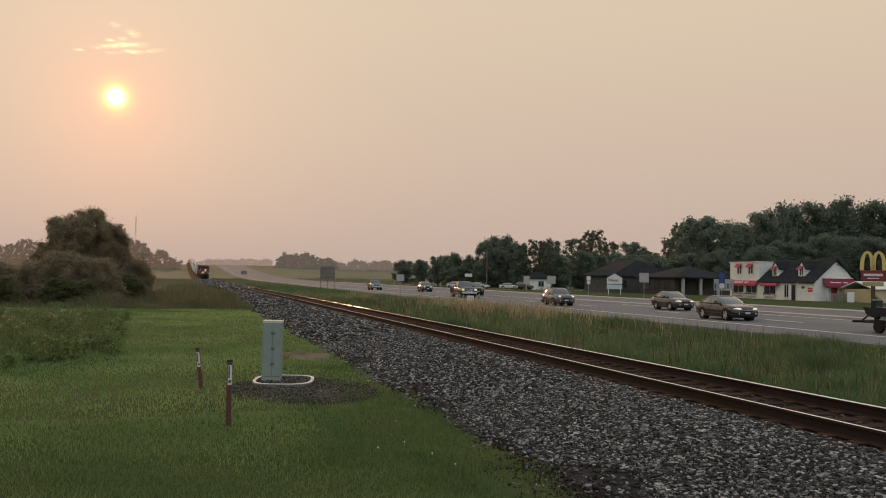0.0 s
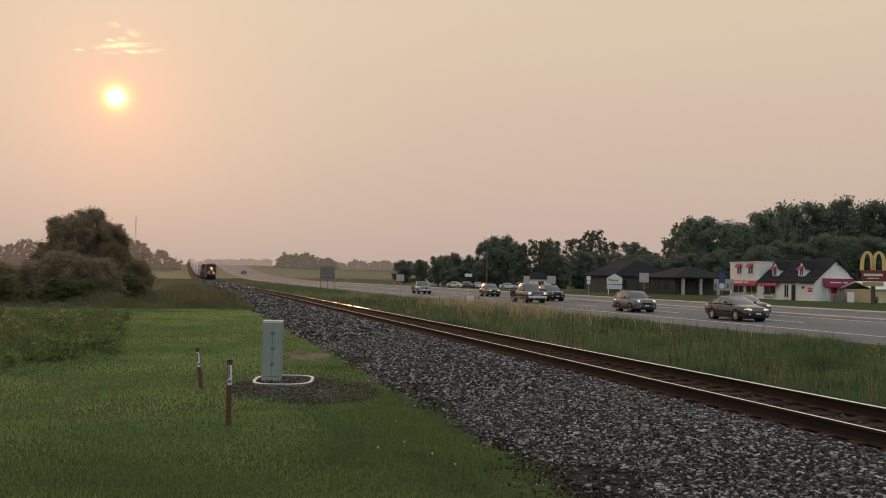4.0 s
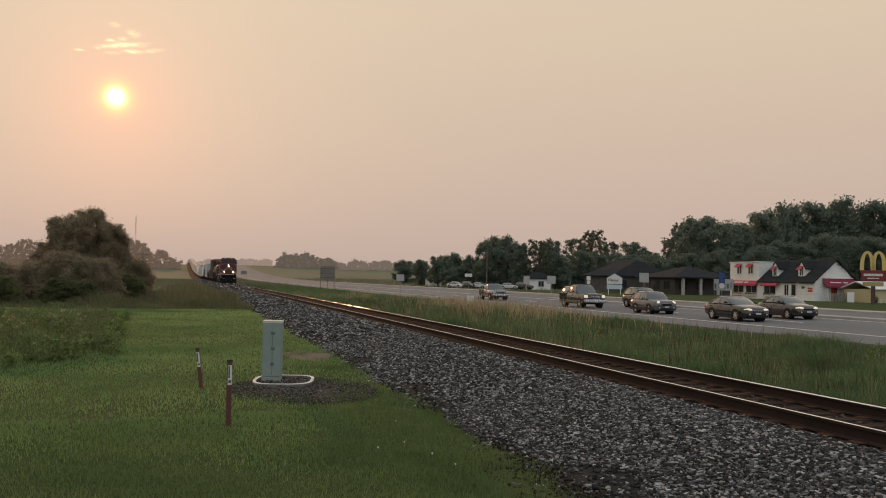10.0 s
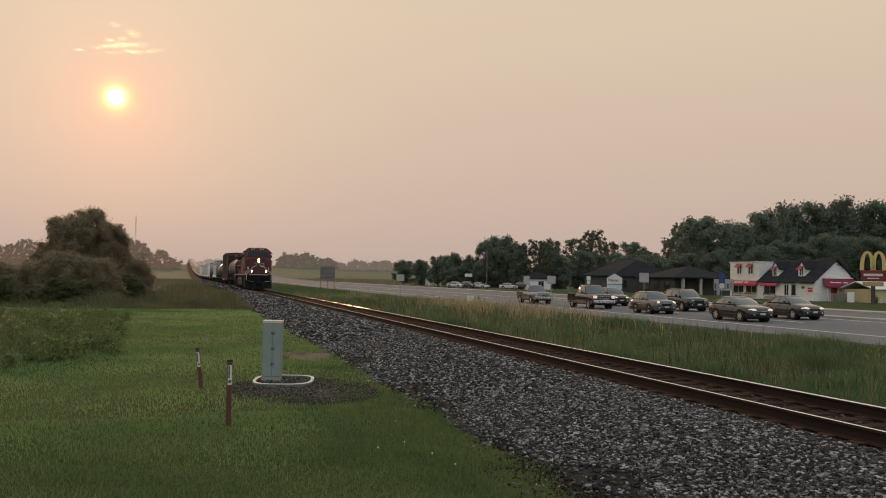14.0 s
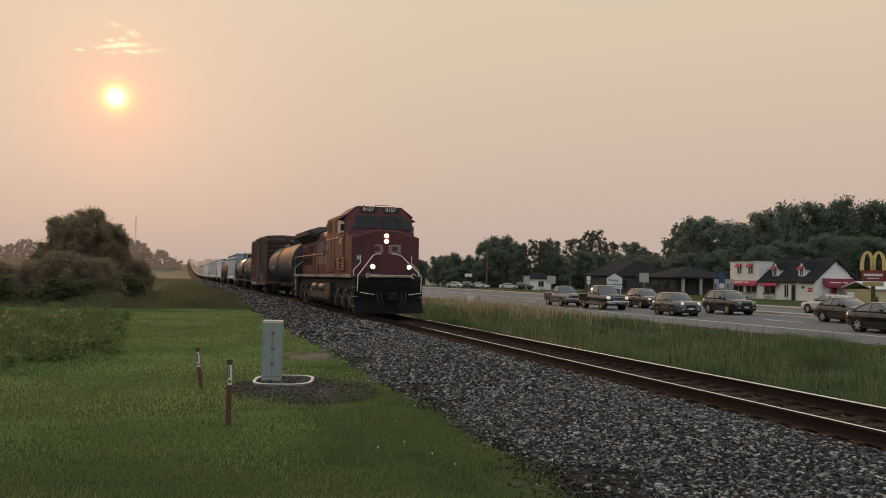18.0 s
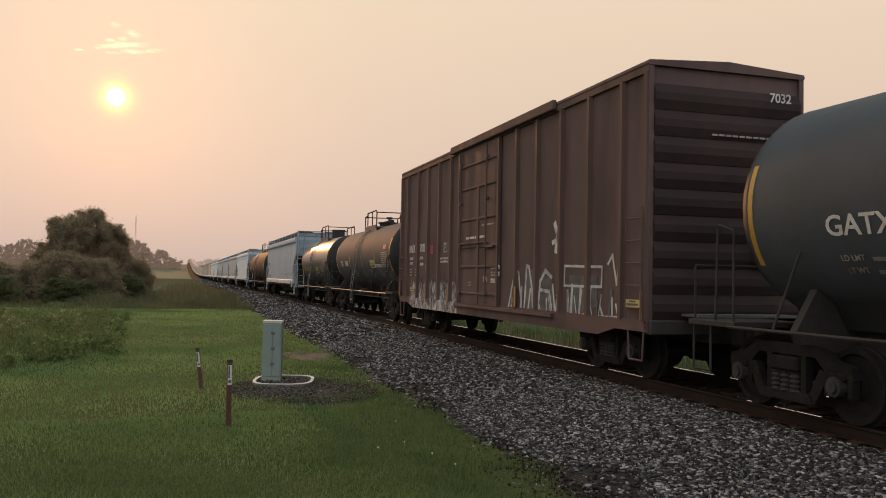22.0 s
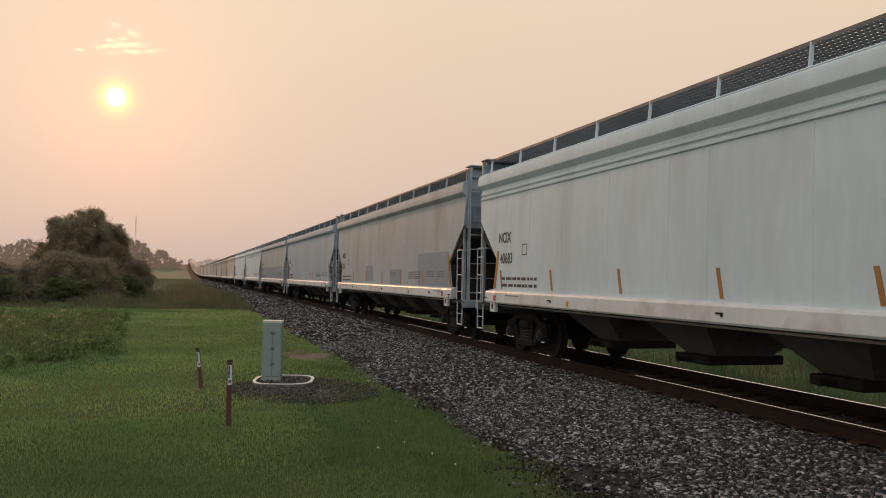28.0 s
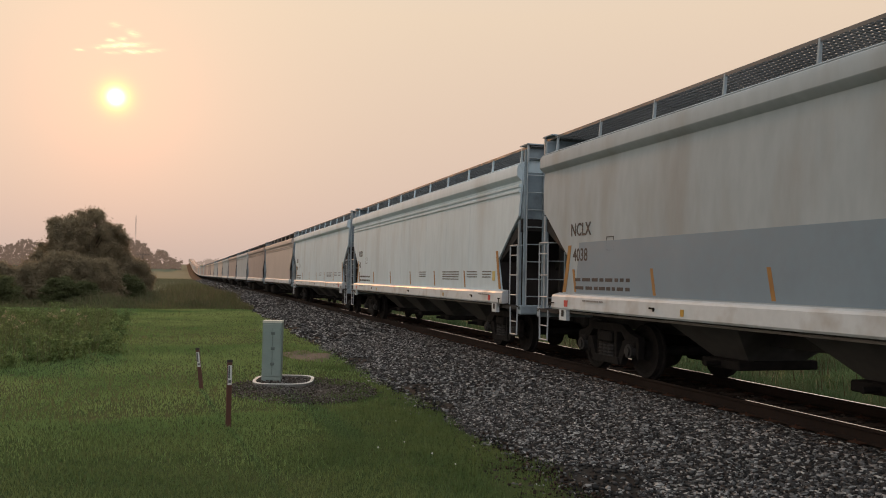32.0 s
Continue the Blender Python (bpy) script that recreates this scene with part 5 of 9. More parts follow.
def build_boxcar(u):
    paint = boxcar_paint()
    bx = thing("boxcar", "rust-brown ribbed boxcar with faded graffiti along its base", "boxcar")
    H = 7.95
    part("body", Shape().box(-1.42, 1.42, -H + 0.05, H - 0.05, 0.95, 5.10), paint, bx)
    roof = [(-1.47, 5.10), (-1.485, 5.13), (-1.47, 5.18), (0, 5.27), (1.47, 5.18), (1.485, 5.13), (1.47, 5.10)]
    part("roof", Shape().prism(roof, -H - 0.02, H + 0.02), paint, bx)
    for s in (-1, 1):
        part("side_sill", Shape().prism([(-H, 0.86), (-6.9, 0.86), (-6.3, 0.72), (6.3, 0.72), (6.9, 0.86), (H, 0.86), (H, 1.04), (-H, 1.04)], s * 1.42, s * 1.47, "x"), paint, bx)
        part("top_chord", Shape().box(s * 1.42, s * 1.475, -H, H, 4.99, 5.098), paint, bx)
        part("door_hood", Shape().box(s * 1.476, s * 1.575, -4.5, 2.2, 5.02, 5.22, 0.02), paint, bx)
        for y in (-H + 0.07, -7.1, -5.88, -4.70, -3.53, -2.40, 2.40, 3.53, 4.66, 5.80, 7.05, H - 0.07):
            part("side_rib", Shape().prism([(s * 1.42, y - 0.075), (s * 1.50, y - 0.045), (s * 1.50, y + 0.045), (s * 1.42, y + 0.075)], 1.02, 5.0, "z"), M_RIB, bx, "upright brown rib")
        dr = part("sliding_door", Shape().box(s * 1.43, s * 1.49, -1.40, 1.62, 1.0, 4.98, 0.01), paint, bx, "closed sliding door")
        for z in (1.28, 1.95, 2.45, 3.15, 3.95, 4.55):
            part("door_rib", Shape().prism([(s * 1.49, z - 0.035), (s * 1.52, z - 0.01), (s * 1.52, z + 0.02), (s * 1.49, z + 0.045)], -1.32, 1.54), paint, dr)
        for y in (-1.36, 1.55):
            part("door_edge", Shape().box(s * 1.49, s * 1.525, y - 0.05, y + 0.05, 1.02, 4.96), M_RIB, dr)
        part("door_post", Shape().box(s * 1.49, s * 1.518, -0.05, 0.10, 1.02, 3.95), paint, dr)
        for y in (-0.66, 1.30):
            part("lock_bar", Shape().rod((s * 1.545, y, 1.05), (s * 1.545, y, 4.95), 0.024, 8), paint, dr)
            for z in (1.3, 2.5, 3.6, 4.6):
                part("bar_guide", Shape().box(s * 1.49, s * 1.575, y - 0.05, y + 0.05, z - 0.04, z + 0.04, 0.01), paint, dr)
        part("door_handle", Shape().box(s * 1.53, s * 1.58, -1.25, -0.66, 2.40, 2.455, 0.01).box(s * 1.53, s * 1.58, -0.66, 1.30, 2.53, 2.565, 0.01), paint, dr)
        part("door_track", Shape().box(s * 1.471, s * 1.56, -4.5, 2.0, 0.93, 1.0), paint, bx)
        for e in (-1, 1):
            ladder(bx, (s * 1.53, e * (H - 0.08) - (0.5 if e > 0 else 0), 1.05), (s * 1.53, e * (H - 0.08) - (0.5 if e > 0 else 0), 2.85), 0.5, 5, "y", 0.014, paint, "side_ladder")
            part("stirrup_step", Shape().pipe([(s * 1.46, e * (H - 0.6), 0.9), (s * 1.46, e * (H - 0.55), 0.4), (s * 1.46, e * (H - 0.15), 0.4), (s * 1.46, e * (H - 0.1), 0.9)], 0.018), paint, bx)
    for e in (-1, 1):
        for s in (-1, 1):
            part("corner_post", Shape().box(s * 1.47, s * 1.38, e * (H - 0.1), e * (H + 0.01), 0.9, 5.098), paint, bx)
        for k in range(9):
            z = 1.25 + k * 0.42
            part("end_corrugation", Shape().prism([(e * (H - 0.005), z - 0.205), (e * (H + 0.06), z - 0.06), (e * (H + 0.06), z + 0.06), (e * (H - 0.005), z + 0.205)], -1.38, 1.38, "x"), M_BOX_END, bx, "corrugated end with shade in its paint")
        part("end_sill", Shape().box(-1.45, 1.45, e * (H - 0.1), e * (H + 0.1), 0.82, 1.05, 0.02), M_BLACK, bx)
        part("brake_wheel", Shape().rod((0.7, e * (H + 0.12), 2.2), (0.7, e * (H + 0.16), 2.2), 0.26, 16), M_GRIME, bx)
        part("crossover_platform", Shape().box(-0.9, 0.9, e * (H + 0.08), e * (H + 0.55), 1.12, 1.16), M_GRATE, bx)
        coupler(bx, e * (H - 0.1), e)
        freight_truck(bx, e * (H - 2.0))
    part("centre_sill", Shape().box(-0.3, 0.3, -H, H, 0.68, 0.98), M_BLACK, bx)
    x = -1.425
    lettering("BAEX", bx, x - 0.004, 6.92, 2.40, 0.235, M_LETTER, 0.86, "left")
    lettering("7032", bx, x - 0.004, 5.63, 2.40, 0.235, M_LETTER, 0.82, "left")
    lettering("LD LMT", bx, x - 0.004, 6.84, 2.2, 0.09, M_LETTER, 1.0, "left")
    lettering("213200", bx, x - 0.004, 5.66, 2.2, 0.09, M_LETTER, 1.0, "left")
    lettering("LT WT", bx, x - 0.004, 6.84, 2.04, 0.09, M_LETTER, 1.0, "left")
    text_bars(bx, x, 5.6, 5.25, 2.04, 1, M_LETTER, 0.1, 0.08, 3)
    text_bars(bx, x, 6.84, 6.55, 1.9, 3, M_FADED, 0.09, 0.04, 5)
    text_bars(bx, x, 6.2, 6.0, 1.9, 3, M_FADED, 0.09, 0.04, 6)
    text_bars(bx, x, 5.0, 4.8, 2.0, 2, M_FADED, 0.09, 0.04, 7)
    lettering("7032", bx, 0.75, -H - 0.065, 4.62, 0.15, M_LETTER, 1.0, "front")
    text_bars_end = Shape()
    for k in range(9):
        text_bars_end.box(-0.35 + k * 0.13, -0.25 + k * 0.13, -H - 0.07, -H - 0.055, 4.03, 4.06)
    part("small_print", text_bars_end, M_FADED, bx, kind="stuff")
    part("placard", Shape().box(-1.43, -1.422, 4.18, 4.54, 2.36, 2.64), M_PINK, bx, "faded pink card")
    for y in (-7.4, 6.45):
        part("notice", Shape().box(-1.478, -1.47, y - 0.33, y + 0.1, 1.24, 1.36), M_YPANEL, bx, "yellow notice")
        part("notice_print", Shape().box(-1.480, -1.478, y - 0.22, y - 0.02, 1.315, 1.345).box(-1.480, -1.478, y - 0.30, y + 0.07, 1.26, 1.30), M_DARKTXT, bx)
    for y in (H - 0.1, -H + 0.16, 4.80, 2.50, -2.45):
        part("reflector_strip", Shape().box(-1.508, -1.500, y - 0.08, y, 1.05, 1.50), M_AMBER, bx)
    # stencils on the door and beside it
    for words, y, z, h in (("UNLATCH", -0.93, 1.86, 0.10), ("TO CLOSE", -0.93, 1.70, 0.10), ("DOOR", -0.93, 1.54, 0.10), ("SEAL", -0.40, 1.56, 0.12), ("EMPTY CG ABOVE RAIL 62", 3.42, 2.17, 0.055), ("FLOOR HT ABOVE RAIL 44", 3.42, 2.08, 0.055), ("PLATE", 3.06, 2.57, 0.055), ("F", 3.02, 2.43, 0.11)):
        lettering(words, bx, -1.495 if y < 1.6 else x - 0.004, y, z, h, M_LETTER, 0.9, "left")
    part("plate_frame", Shape().box(x - 0.006, x, 3.10, 3.115, 2.39, 2.66).box(x - 0.006, x, 2.80, 2.815, 2.39, 2.66).box(x - 0.006, x, 2.815, 3.10, 2.645, 2.66).box(x - 0.006, x, 2.815, 3.10, 2.39, 2.405), M_LETTER, bx)
    text_bars(bx, -1.493, 0.95, -0.62, 2.66, 1, M_LETTER, 0.1, 0.06, 17)
    text_bars(bx, -1.493, -0.25, -1.05, 2.95, 1, M_FADED, 0.1, 0.04, 18)
    text_bars(bx, -1.493, 0.75, 0.45, 1.55, 2, M_FADED, 0.07, 0.025, 19)
    # sprayed outlines and fills on the panels ahead of the door
    gx = x - 0.003
    def spray(pts, w, mat, name="spray_stroke"):
        sh = Shape()
        for (ya, za), (yb, zb) in zip(pts, pts[1:]):
            d = Vector((yb - ya, zb - za)).normalized() * w * 0.5
            sh.prism([(ya - d.x - d.y, za - d.y + d.x), (ya - d.x + d.y, za - d.y - d.x), (yb + d.x + d.y, zb + d.y - d.x), (yb + d.x - d.y, zb + d.y + d.x)], gx - 0.004, gx, "x")
        part(name, sh, mat, bx, "pale sprayed paint stroke")
    for pts in (((-2.0, 1.0), (-2.35, 1.78), (-2.6, 1.05)), ((-2.9, 1.0), (-3.0, 1.9), (-3.45, 1.85), (-3.35, 1.0)), ((-3.65, 1.0), (-3.8, 1.7), (-4.2, 1.75), (-4.55, 1.1)), ((-5.0, 1.0), (-5.05, 1.75), (-6.2, 1.75), (-6.2, 1.2))):
        part("spray_fill", Shape().prism(list(pts), gx - 0.0015, gx + 0.002, "x"), M_SPRAY, bx, "grey sprayed fill")
    for pts, w in ((((-1.92, 0.98), (-2.20, 1.62), (-2.42, 1.86), (-2.52, 1.80), (-2.72, 1.02)), 0.05), (((-2.02, 1.0), (-2.36, 1.45), (-2.30, 1.0)), 0.04), (((-2.86, 1.0), (-2.97, 1.95), (-3.10, 1.92), (-3.42, 1.10), (-3.48, 1.90)), 0.055),
                   (((-3.60, 1.05), (-3.70, 1.62), (-3.95, 1.84), (-4.25, 1.72)), 0.06), (((-3.75, 1.45), (-4.15, 1.42), (-4.30, 1.02), (-3.80, 0.98)), 0.05), (((-4.45, 2.25), (-4.52, 2.55), (-4.40, 2.75)), 0.10), (((-4.30, 2.40), (-4.66, 2.48)), 0.07),
                   (((-4.45, 1.0), (-4.60, 1.55), (-4.72, 1.60)), 0.04), (((-4.85, 1.55), (-4.86, 1.93), (-6.38, 1.90), (-6.36, 1.55), (-4.86, 1.55)), 0.035), (((-5.2, 1.55), (-5.15, 0.98)), 0.06), (((-5.55, 1.5), (-5.5, 1.0), (-5.9, 1.05), (-5.95, 1.5)), 0.05),
                   (((-6.6, 1.95), (-6.75, 2.1), (-6.9, 1.6), (-7.0, 2.05)), 0.035), (((-6.3, 1.0), (-6.9, 1.02)), 0.07)):
        spray(pts, w * 1.35, M_SPRAY_PALE)
    rs = random.Random(77)
    for k in range(34):
        y = -1.95 - 5.2 * (k + rs.random()) / 34
        h = rs.uniform(0.12, 0.5)
        spray(((y, 1.06), (y + rs.uniform(-0.12, 0.12), 1.06 + h)), rs.uniform(0.025, 0.07), M_SPRAY_PALE if k % 3 else M_SPRAY)
    couple(bx, u)
    return bx


# ----- covered hoppers -----
def build_hopper(paint, label, patch="", near=True, ribs=True, slope=None, strips=(-7.7, -6.1, -3.9, -1.6, 1.6, 3.9, 6.1), seams=()):
    hp = thing("hopper_car", label, "hopper car", group="covered hoppers in the train")
    T = 9.5
    part("body", Shape().prism([(-T + 0.02, 4.16), (T - 0.02, 4.16), (T - 0.02, 2.75), (6.8, 1.3), (-6.8, 1.3), (-T + 0.02, 2.75)], -1.35, 1.35, "x"), paint, hp)
    roof = [(-1.40, 4.0), (-1.50, 4.19), (-1.38, 4.245), (-0.7, 4.36), (0.7, 4.36), (1.38, 4.245), (1.50, 4.19), (1.40, 4.0)]
    part("roof", Shape().prism(roof, -T, T), paint, hp)
    hat = part("hatch_trough", Shape().box(-0.40, 0.40, -T + 0.3, T - 0.3, 4.34, 4.56, 0.03), paint, hp)
    for s in (-1, 1):
        levels = ((4.08, T, 1.405), (3.86, T - 0.005, 1.43), (3.55, T - 0.03, 1.456), (3.05, T - 0.08, 1.476), (2.62, 8.87, 1.485), (2.09, 8.23, 1.485), (1.30, 8.48, 1.485))
        part("side_sheet", Shape().loft([[(s * x, -ye, z), (s * x, ye, z), (s * (x - 0.045), ye, z), (s * (x - 0.045), -ye, z)] for z, ye, x in levels]), paint, hp, smooth=30)
        chord = [(1.42, 3.81), (1.535, 3.90), (1.548, 3.925), (1.545, 4.09), (1.52, 4.155), (1.46, 4.20), (1.40, 4.205)]
        for y in seams:
            part("panel_seam", Shape().loft([[(s * (x + 0.005), y - 0.012, z), (s * (x + 0.005), y + 0.012, z), (s * (x - 0.01), y + 0.035, z), (s * (x - 0.01), y - 0.035, z)] for z, _, x in levels]), paint, hp, smooth=30)
        part("top_chord", Shape().prism([(s * a, b) for a, b in chord], -T + 0.02, T - 0.02), paint, hp, smooth=25)
        if ribs:
            for z in (3.60, 3.71):
                part("eave_rib", Shape().prism([(s * 1.43, z - 0.05), (s * 1.485, z - 0.02), (s * 1.485, z + 0.02), (s * 1.43, z + 0.05)], -T + 0.06, T - 0.06), paint, hp)
        part("side_sill", Shape().prism([(s * 1.42, 1.12), (s * 1.565, 1.10), (s * 1.585, 1.13), (s * 1.575, 1.34), (s * 1.555, 1.375), (s * 1.42, 1.415)], -8.75, 8.75), M_SILL, hp, "pale side sill")
        part("train_pipe", Shape().rod((s * 1.45, -8.3, 1.055), (s * 1.45, 8.3, 1.055), 0.02, 6), M_STRIPE, hp)
        if near:
            grid = Shape()
            for q in range(9):
                grid.box(s * (0.42 + 0.109 * q), s * (0.432 + 0.109 * q), -T - 0.2, T + 0.2, 4.535, 4.565)
            for q in range(216):
                grid.box(s * 0.42, s * 1.30, -T - 0.19 + q * 0.09, -T - 0.16 + q * 0.09, 4.545, 4.56)
            grid.box(s * 1.30, s * 1.315, -T - 0.2, T + 0.2, 4.525, 4.575)
            part("running_board", grid, M_GRATE, hp, "open grating walkway")
        else:
            part("running_board", Shape().box(s * 0.42, s * 1.30, -T - 0.2, T + 0.2, 4.575, 4.60), M_GRATE, hp, "grey grating walkway")
        for k in range(11 if near else 8):
            y = -T + 0.35 + k * (2 * T - 0.7) / (10 if near else 7)
            part("walk_bracket", Shape().prism([(s * 1.30, 4.22), (s * 1.35, 4.22), (s * 1.315, 4.565), (s * 1.275, 4.565)], y - 0.016, y + 0.016), paint, hp)
    for e in (-1, 1):
        part("end_walk", Shape().box(-1.4, 1.4, e * (T - 0.25), e * (T + 0.2), 4.585, 4.61), M_END, hp)
        for x in (-1.36, 1.36):
            part("walk_post", Shape().box(x - 0.02, x + 0.02, e * (T + 0.12), e * (T + 0.16), 4.2, 4.59), M_LADDER, hp)
        part("end_post", Shape().box(-0.4, -0.3, e * (T - 0.3), e * (T - 0.2), 1.05, 2.9), M_BLACK, hp)
        part("end_post", Shape().box(0.3, 0.4, e * (T - 0.3), e * (T - 0.2), 1.05, 2.9), M_BLACK, hp)
        for s in (-1, 1):
            part("corner_post", Shape().box(s * 1.46, s * 1.40, e * (T - 0.14), e * (T - 0.06), 1.05, 2.95), M_END, hp)
        part("slope_sheet", Shape().prism([(e * (T + 0.005), 2.98), (e * (T + 0.005), 2.72), (e * 6.75, 1.26), (e * 6.75, 1.34)], -1.425, 1.425, "x").box(-1.425, 1.425, e * 8.2, e * 8.26, 1.08, 2.15), slope or M_CAVITY, hp, "slope sheet with its shade in the paint")
        part("end_sheet", Shape().prism([(-1.42, 2.99), (-1.385, 3.75), (-1.35, 4.12), (1.35, 4.12), (1.385, 3.75), (1.42, 2.99)], e * (T - 0.10), e * (T - 0.012)), M_END, hp, "dirty grey end sheet with shade in its paint")
        for x in (-1.36, -0.92, 0.92, 1.36):
            part("end_stile", Shape().box(x - 0.035, x + 0.035, e * (T - 0.005), e * (T + 0.05), 1.08, 4.5, 0.008), M_END, hp)
        part("end_header", Shape().prism([(-1.40, 4.36), (-1.30, 4.52), (1.30, 4.52), (1.40, 4.36), (1.40, 4.28), (-1.40, 4.28)], e * (T - 0.002), e * (T + 0.06)), M_END, hp)
        part("slope_rib", Shape().prism([(e * (T - 0.05), 2.78), (e * 6.9, 1.32), (e * 6.9, 1.12), (e * (T - 0.05), 2.55)], -0.06, 0.06, "x"), M_BLACK, hp)
        part("end_platform", Shape().box(-1.5, 1.5, e * 8.55, e * (T + 0.15), 1.0, 1.08, 0.01), M_BLACK, hp)
        part("end_sill", Shape().box(-1.5, 1.5, e * (T + 0.02), e * (T + 0.16), 0.90, 1.1, 0.02), M_END, hp)
        if near:
            for s in (-1, 1):
                y = e * T - (0.42 if e > 0 else 0.0)
                ladder(hp, (s * 1.52, y, 1.1), (s * 1.52, y, 2.40), 0.42, 3, "y", 0.016, M_LADDER, "side_ladder")
                part("grab_iron", Shape().pipe([(s * 1.40, y, 2.40), (s * 1.52, y, 2.40), (s * 1.52, y + 0.42, 2.40), (s * 1.40, y + 0.42, 2.40)], 0.016), M_LADDER, hp)
                part("stirrup_step", Shape().pipe([(s * 1.5, y, 1.05), (s * 1.5, y + 0.03, 0.46), (s * 1.5, y + 0.40, 0.46), (s * 1.5, y + 0.42, 1.05)], 0.018).rod((s * 1.5, y + 0.02, 0.74), (s * 1.5, y + 0.41, 0.74), 0.014, 5), M_LADDER, hp)
            x = -1.34
            ladder(hp, (x, e * (T + 0.07), 1.1), (x, e * (T + 0.07), 4.50), 0.42, 9, "x", 0.014, M_LADDER, "end_ladder")
            part("brake_cylinder", Shape().rod((0.2, e * 8.0, 1.45), (0.2, e * 8.6, 1.45), 0.19, 14), M_BLACK, hp)
            part("brake_wheel", Shape().rod((0.55, e * (T + 0.1), 1.9), (0.55, e * (T + 0.14), 1.9), 0.27, 16), M_BLACK, hp)
        coupler(hp, e * (T - 0.05), e)
        freight_truck(hp, e * 7.45) if near else part("truck", Shape().box(-1.05, 1.05, e * 7.45 - 1.3, e * 7.45 + 1.3, 0.12, 0.85, 0.15), M_GRIME, hp)
    part("centre_sill", Shape().box(-0.3, 0.3, -T, T, 0.75, 1.1), M_BLACK, hp)
    for yc in (-4.6, -1.55, 1.55, 4.6):
        rings = [[(-1.35, yc - 1.15, 1.3), (1.35, yc - 1.15, 1.3), (1.35, yc + 1.15, 1.3), (-1.35, yc + 1.15, 1.3)], [(-0.5, yc - 0.42, 0.52), (0.5, yc - 0.42, 0.52), (0.5, yc + 0.42, 0.52), (-0.5, yc + 0.42, 0.52)]]
        ch = part("outlet_hopper", Shape().loft(rings), M_OUTLET, hp)
        part("outlet_gate", Shape().box(-0.7, 0.7, yc - 0.46, yc + 0.46, 0.38, 0.52, 0.02).rod((-0.95, yc, 0.45), (0.95, yc, 0.45), 0.04, 8), M_GRIME, ch)
    if near:
        for yc in (-3.1, 0.0, 3.1):
            part("hatch_cover", Shape().box(-0.36, 0.36, yc - 1.4, yc + 1.4, 4.56, 4.59, 0.01), paint, hat)
        for y in strips:
            part("reflector_strip", Shape().prism([(y - 0.10, 1.44), (y - 0.02, 1.44), (y + 0.08, 1.86), (y, 1.86)], -1.492, -1.484, "x"), M_AMBER, hp, "faded amber reflector strip")
        for y, q in ((-8.25, -1), (8.25, 1)):
            part("corner_strip", Shape().prism([(y - q * 0.16, 2.31), (y - q * 0.03, 2.31), (y + q * 0.07, 1.85), (y + q * 0.20, 1.43), (y + q * 0.06, 1.43), (y - q * 0.06, 1.85)], -1.492, -1.484, "x"), M_AMBER, hp, "faded amber reflector strip")
            part("jack_pad", Shape().box(-1.575, -1.5, y - 0.15, y + 0.15, 0.90, 1.1), M_SILL, hp)
            part("jack_hole", Shape().box(-1.58, -1.574, y - 0.05, y + 0.05, 0.97, 1.09), M_BLACK, hp)
            part("grab_iron", Shape().pipe([(-1.58, y + q * 0.38, 1.22), (-1.64, y + q * 0.38, 1.22), (-1.64, y + q * 0.46, 1.22), (-1.64, y + q * 0.46, 1.12)], 0.012, 6), M_BLACK, hp)
        for y in (-7.93, 8.1):
            part("red_mark", Shape().box(-1.59, -1.575, y - 0.07, y + 0.07, 1.16, 1.28), M_RED_MARK, hp)
        part("sill_stencil", Shape().box(-1.592, -1.57, -4.3, -4.22, 1.16, 1.26), M_YELLOW, hp)
        part("sill_stencil", Shape().box(-1.592, -1.57, 4.2, 4.28, 1.16, 1.26), M_YELLOW, hp)
        for y in (-6.6, -0.4, 5.1):
            part("tie_down", Shape().box(-1.60, -1.575, y - 0.11, y + 0.03, 1.235, 1.26).box(-1.60, -1.575, y - 0.11, y - 0.08, 1.20, 1.235), M_GRIME, hp)
        text_bars(hp, -1.592, 7.4, 6.6, 1.28, 1, M_SMALL, 0.1, 0.025, 23, word=0.14)
        text_bars(hp, -1.592, -7.2, -8.0, 1.28, 1, M_SMALL, 0.1, 0.025, 24, word=0.14)
    if patch == "band":
        part("repaint_patch", Shape().prism([(7.9, 1.42), (7.75, 2.35), (-7.6, 2.35), (-7.6, 1.40)], -1.490, -1.484, "x"), M_PATCH, hp, "grey-blue repainted band")
    if patch == "blocks":
        for a, b, z0, z1 in ((-8.2, -5.03, 1.42, 2.40), (-2.93, -1.27, 1.42, 1.93), (1.51, 2.91, 1.50, 2.10)):
            part("repaint_patch", Shape().box(-1.490, -1.484, a, b, z0, z1), M_PATCH, hp, "grey-blue repainted block")
    return hp


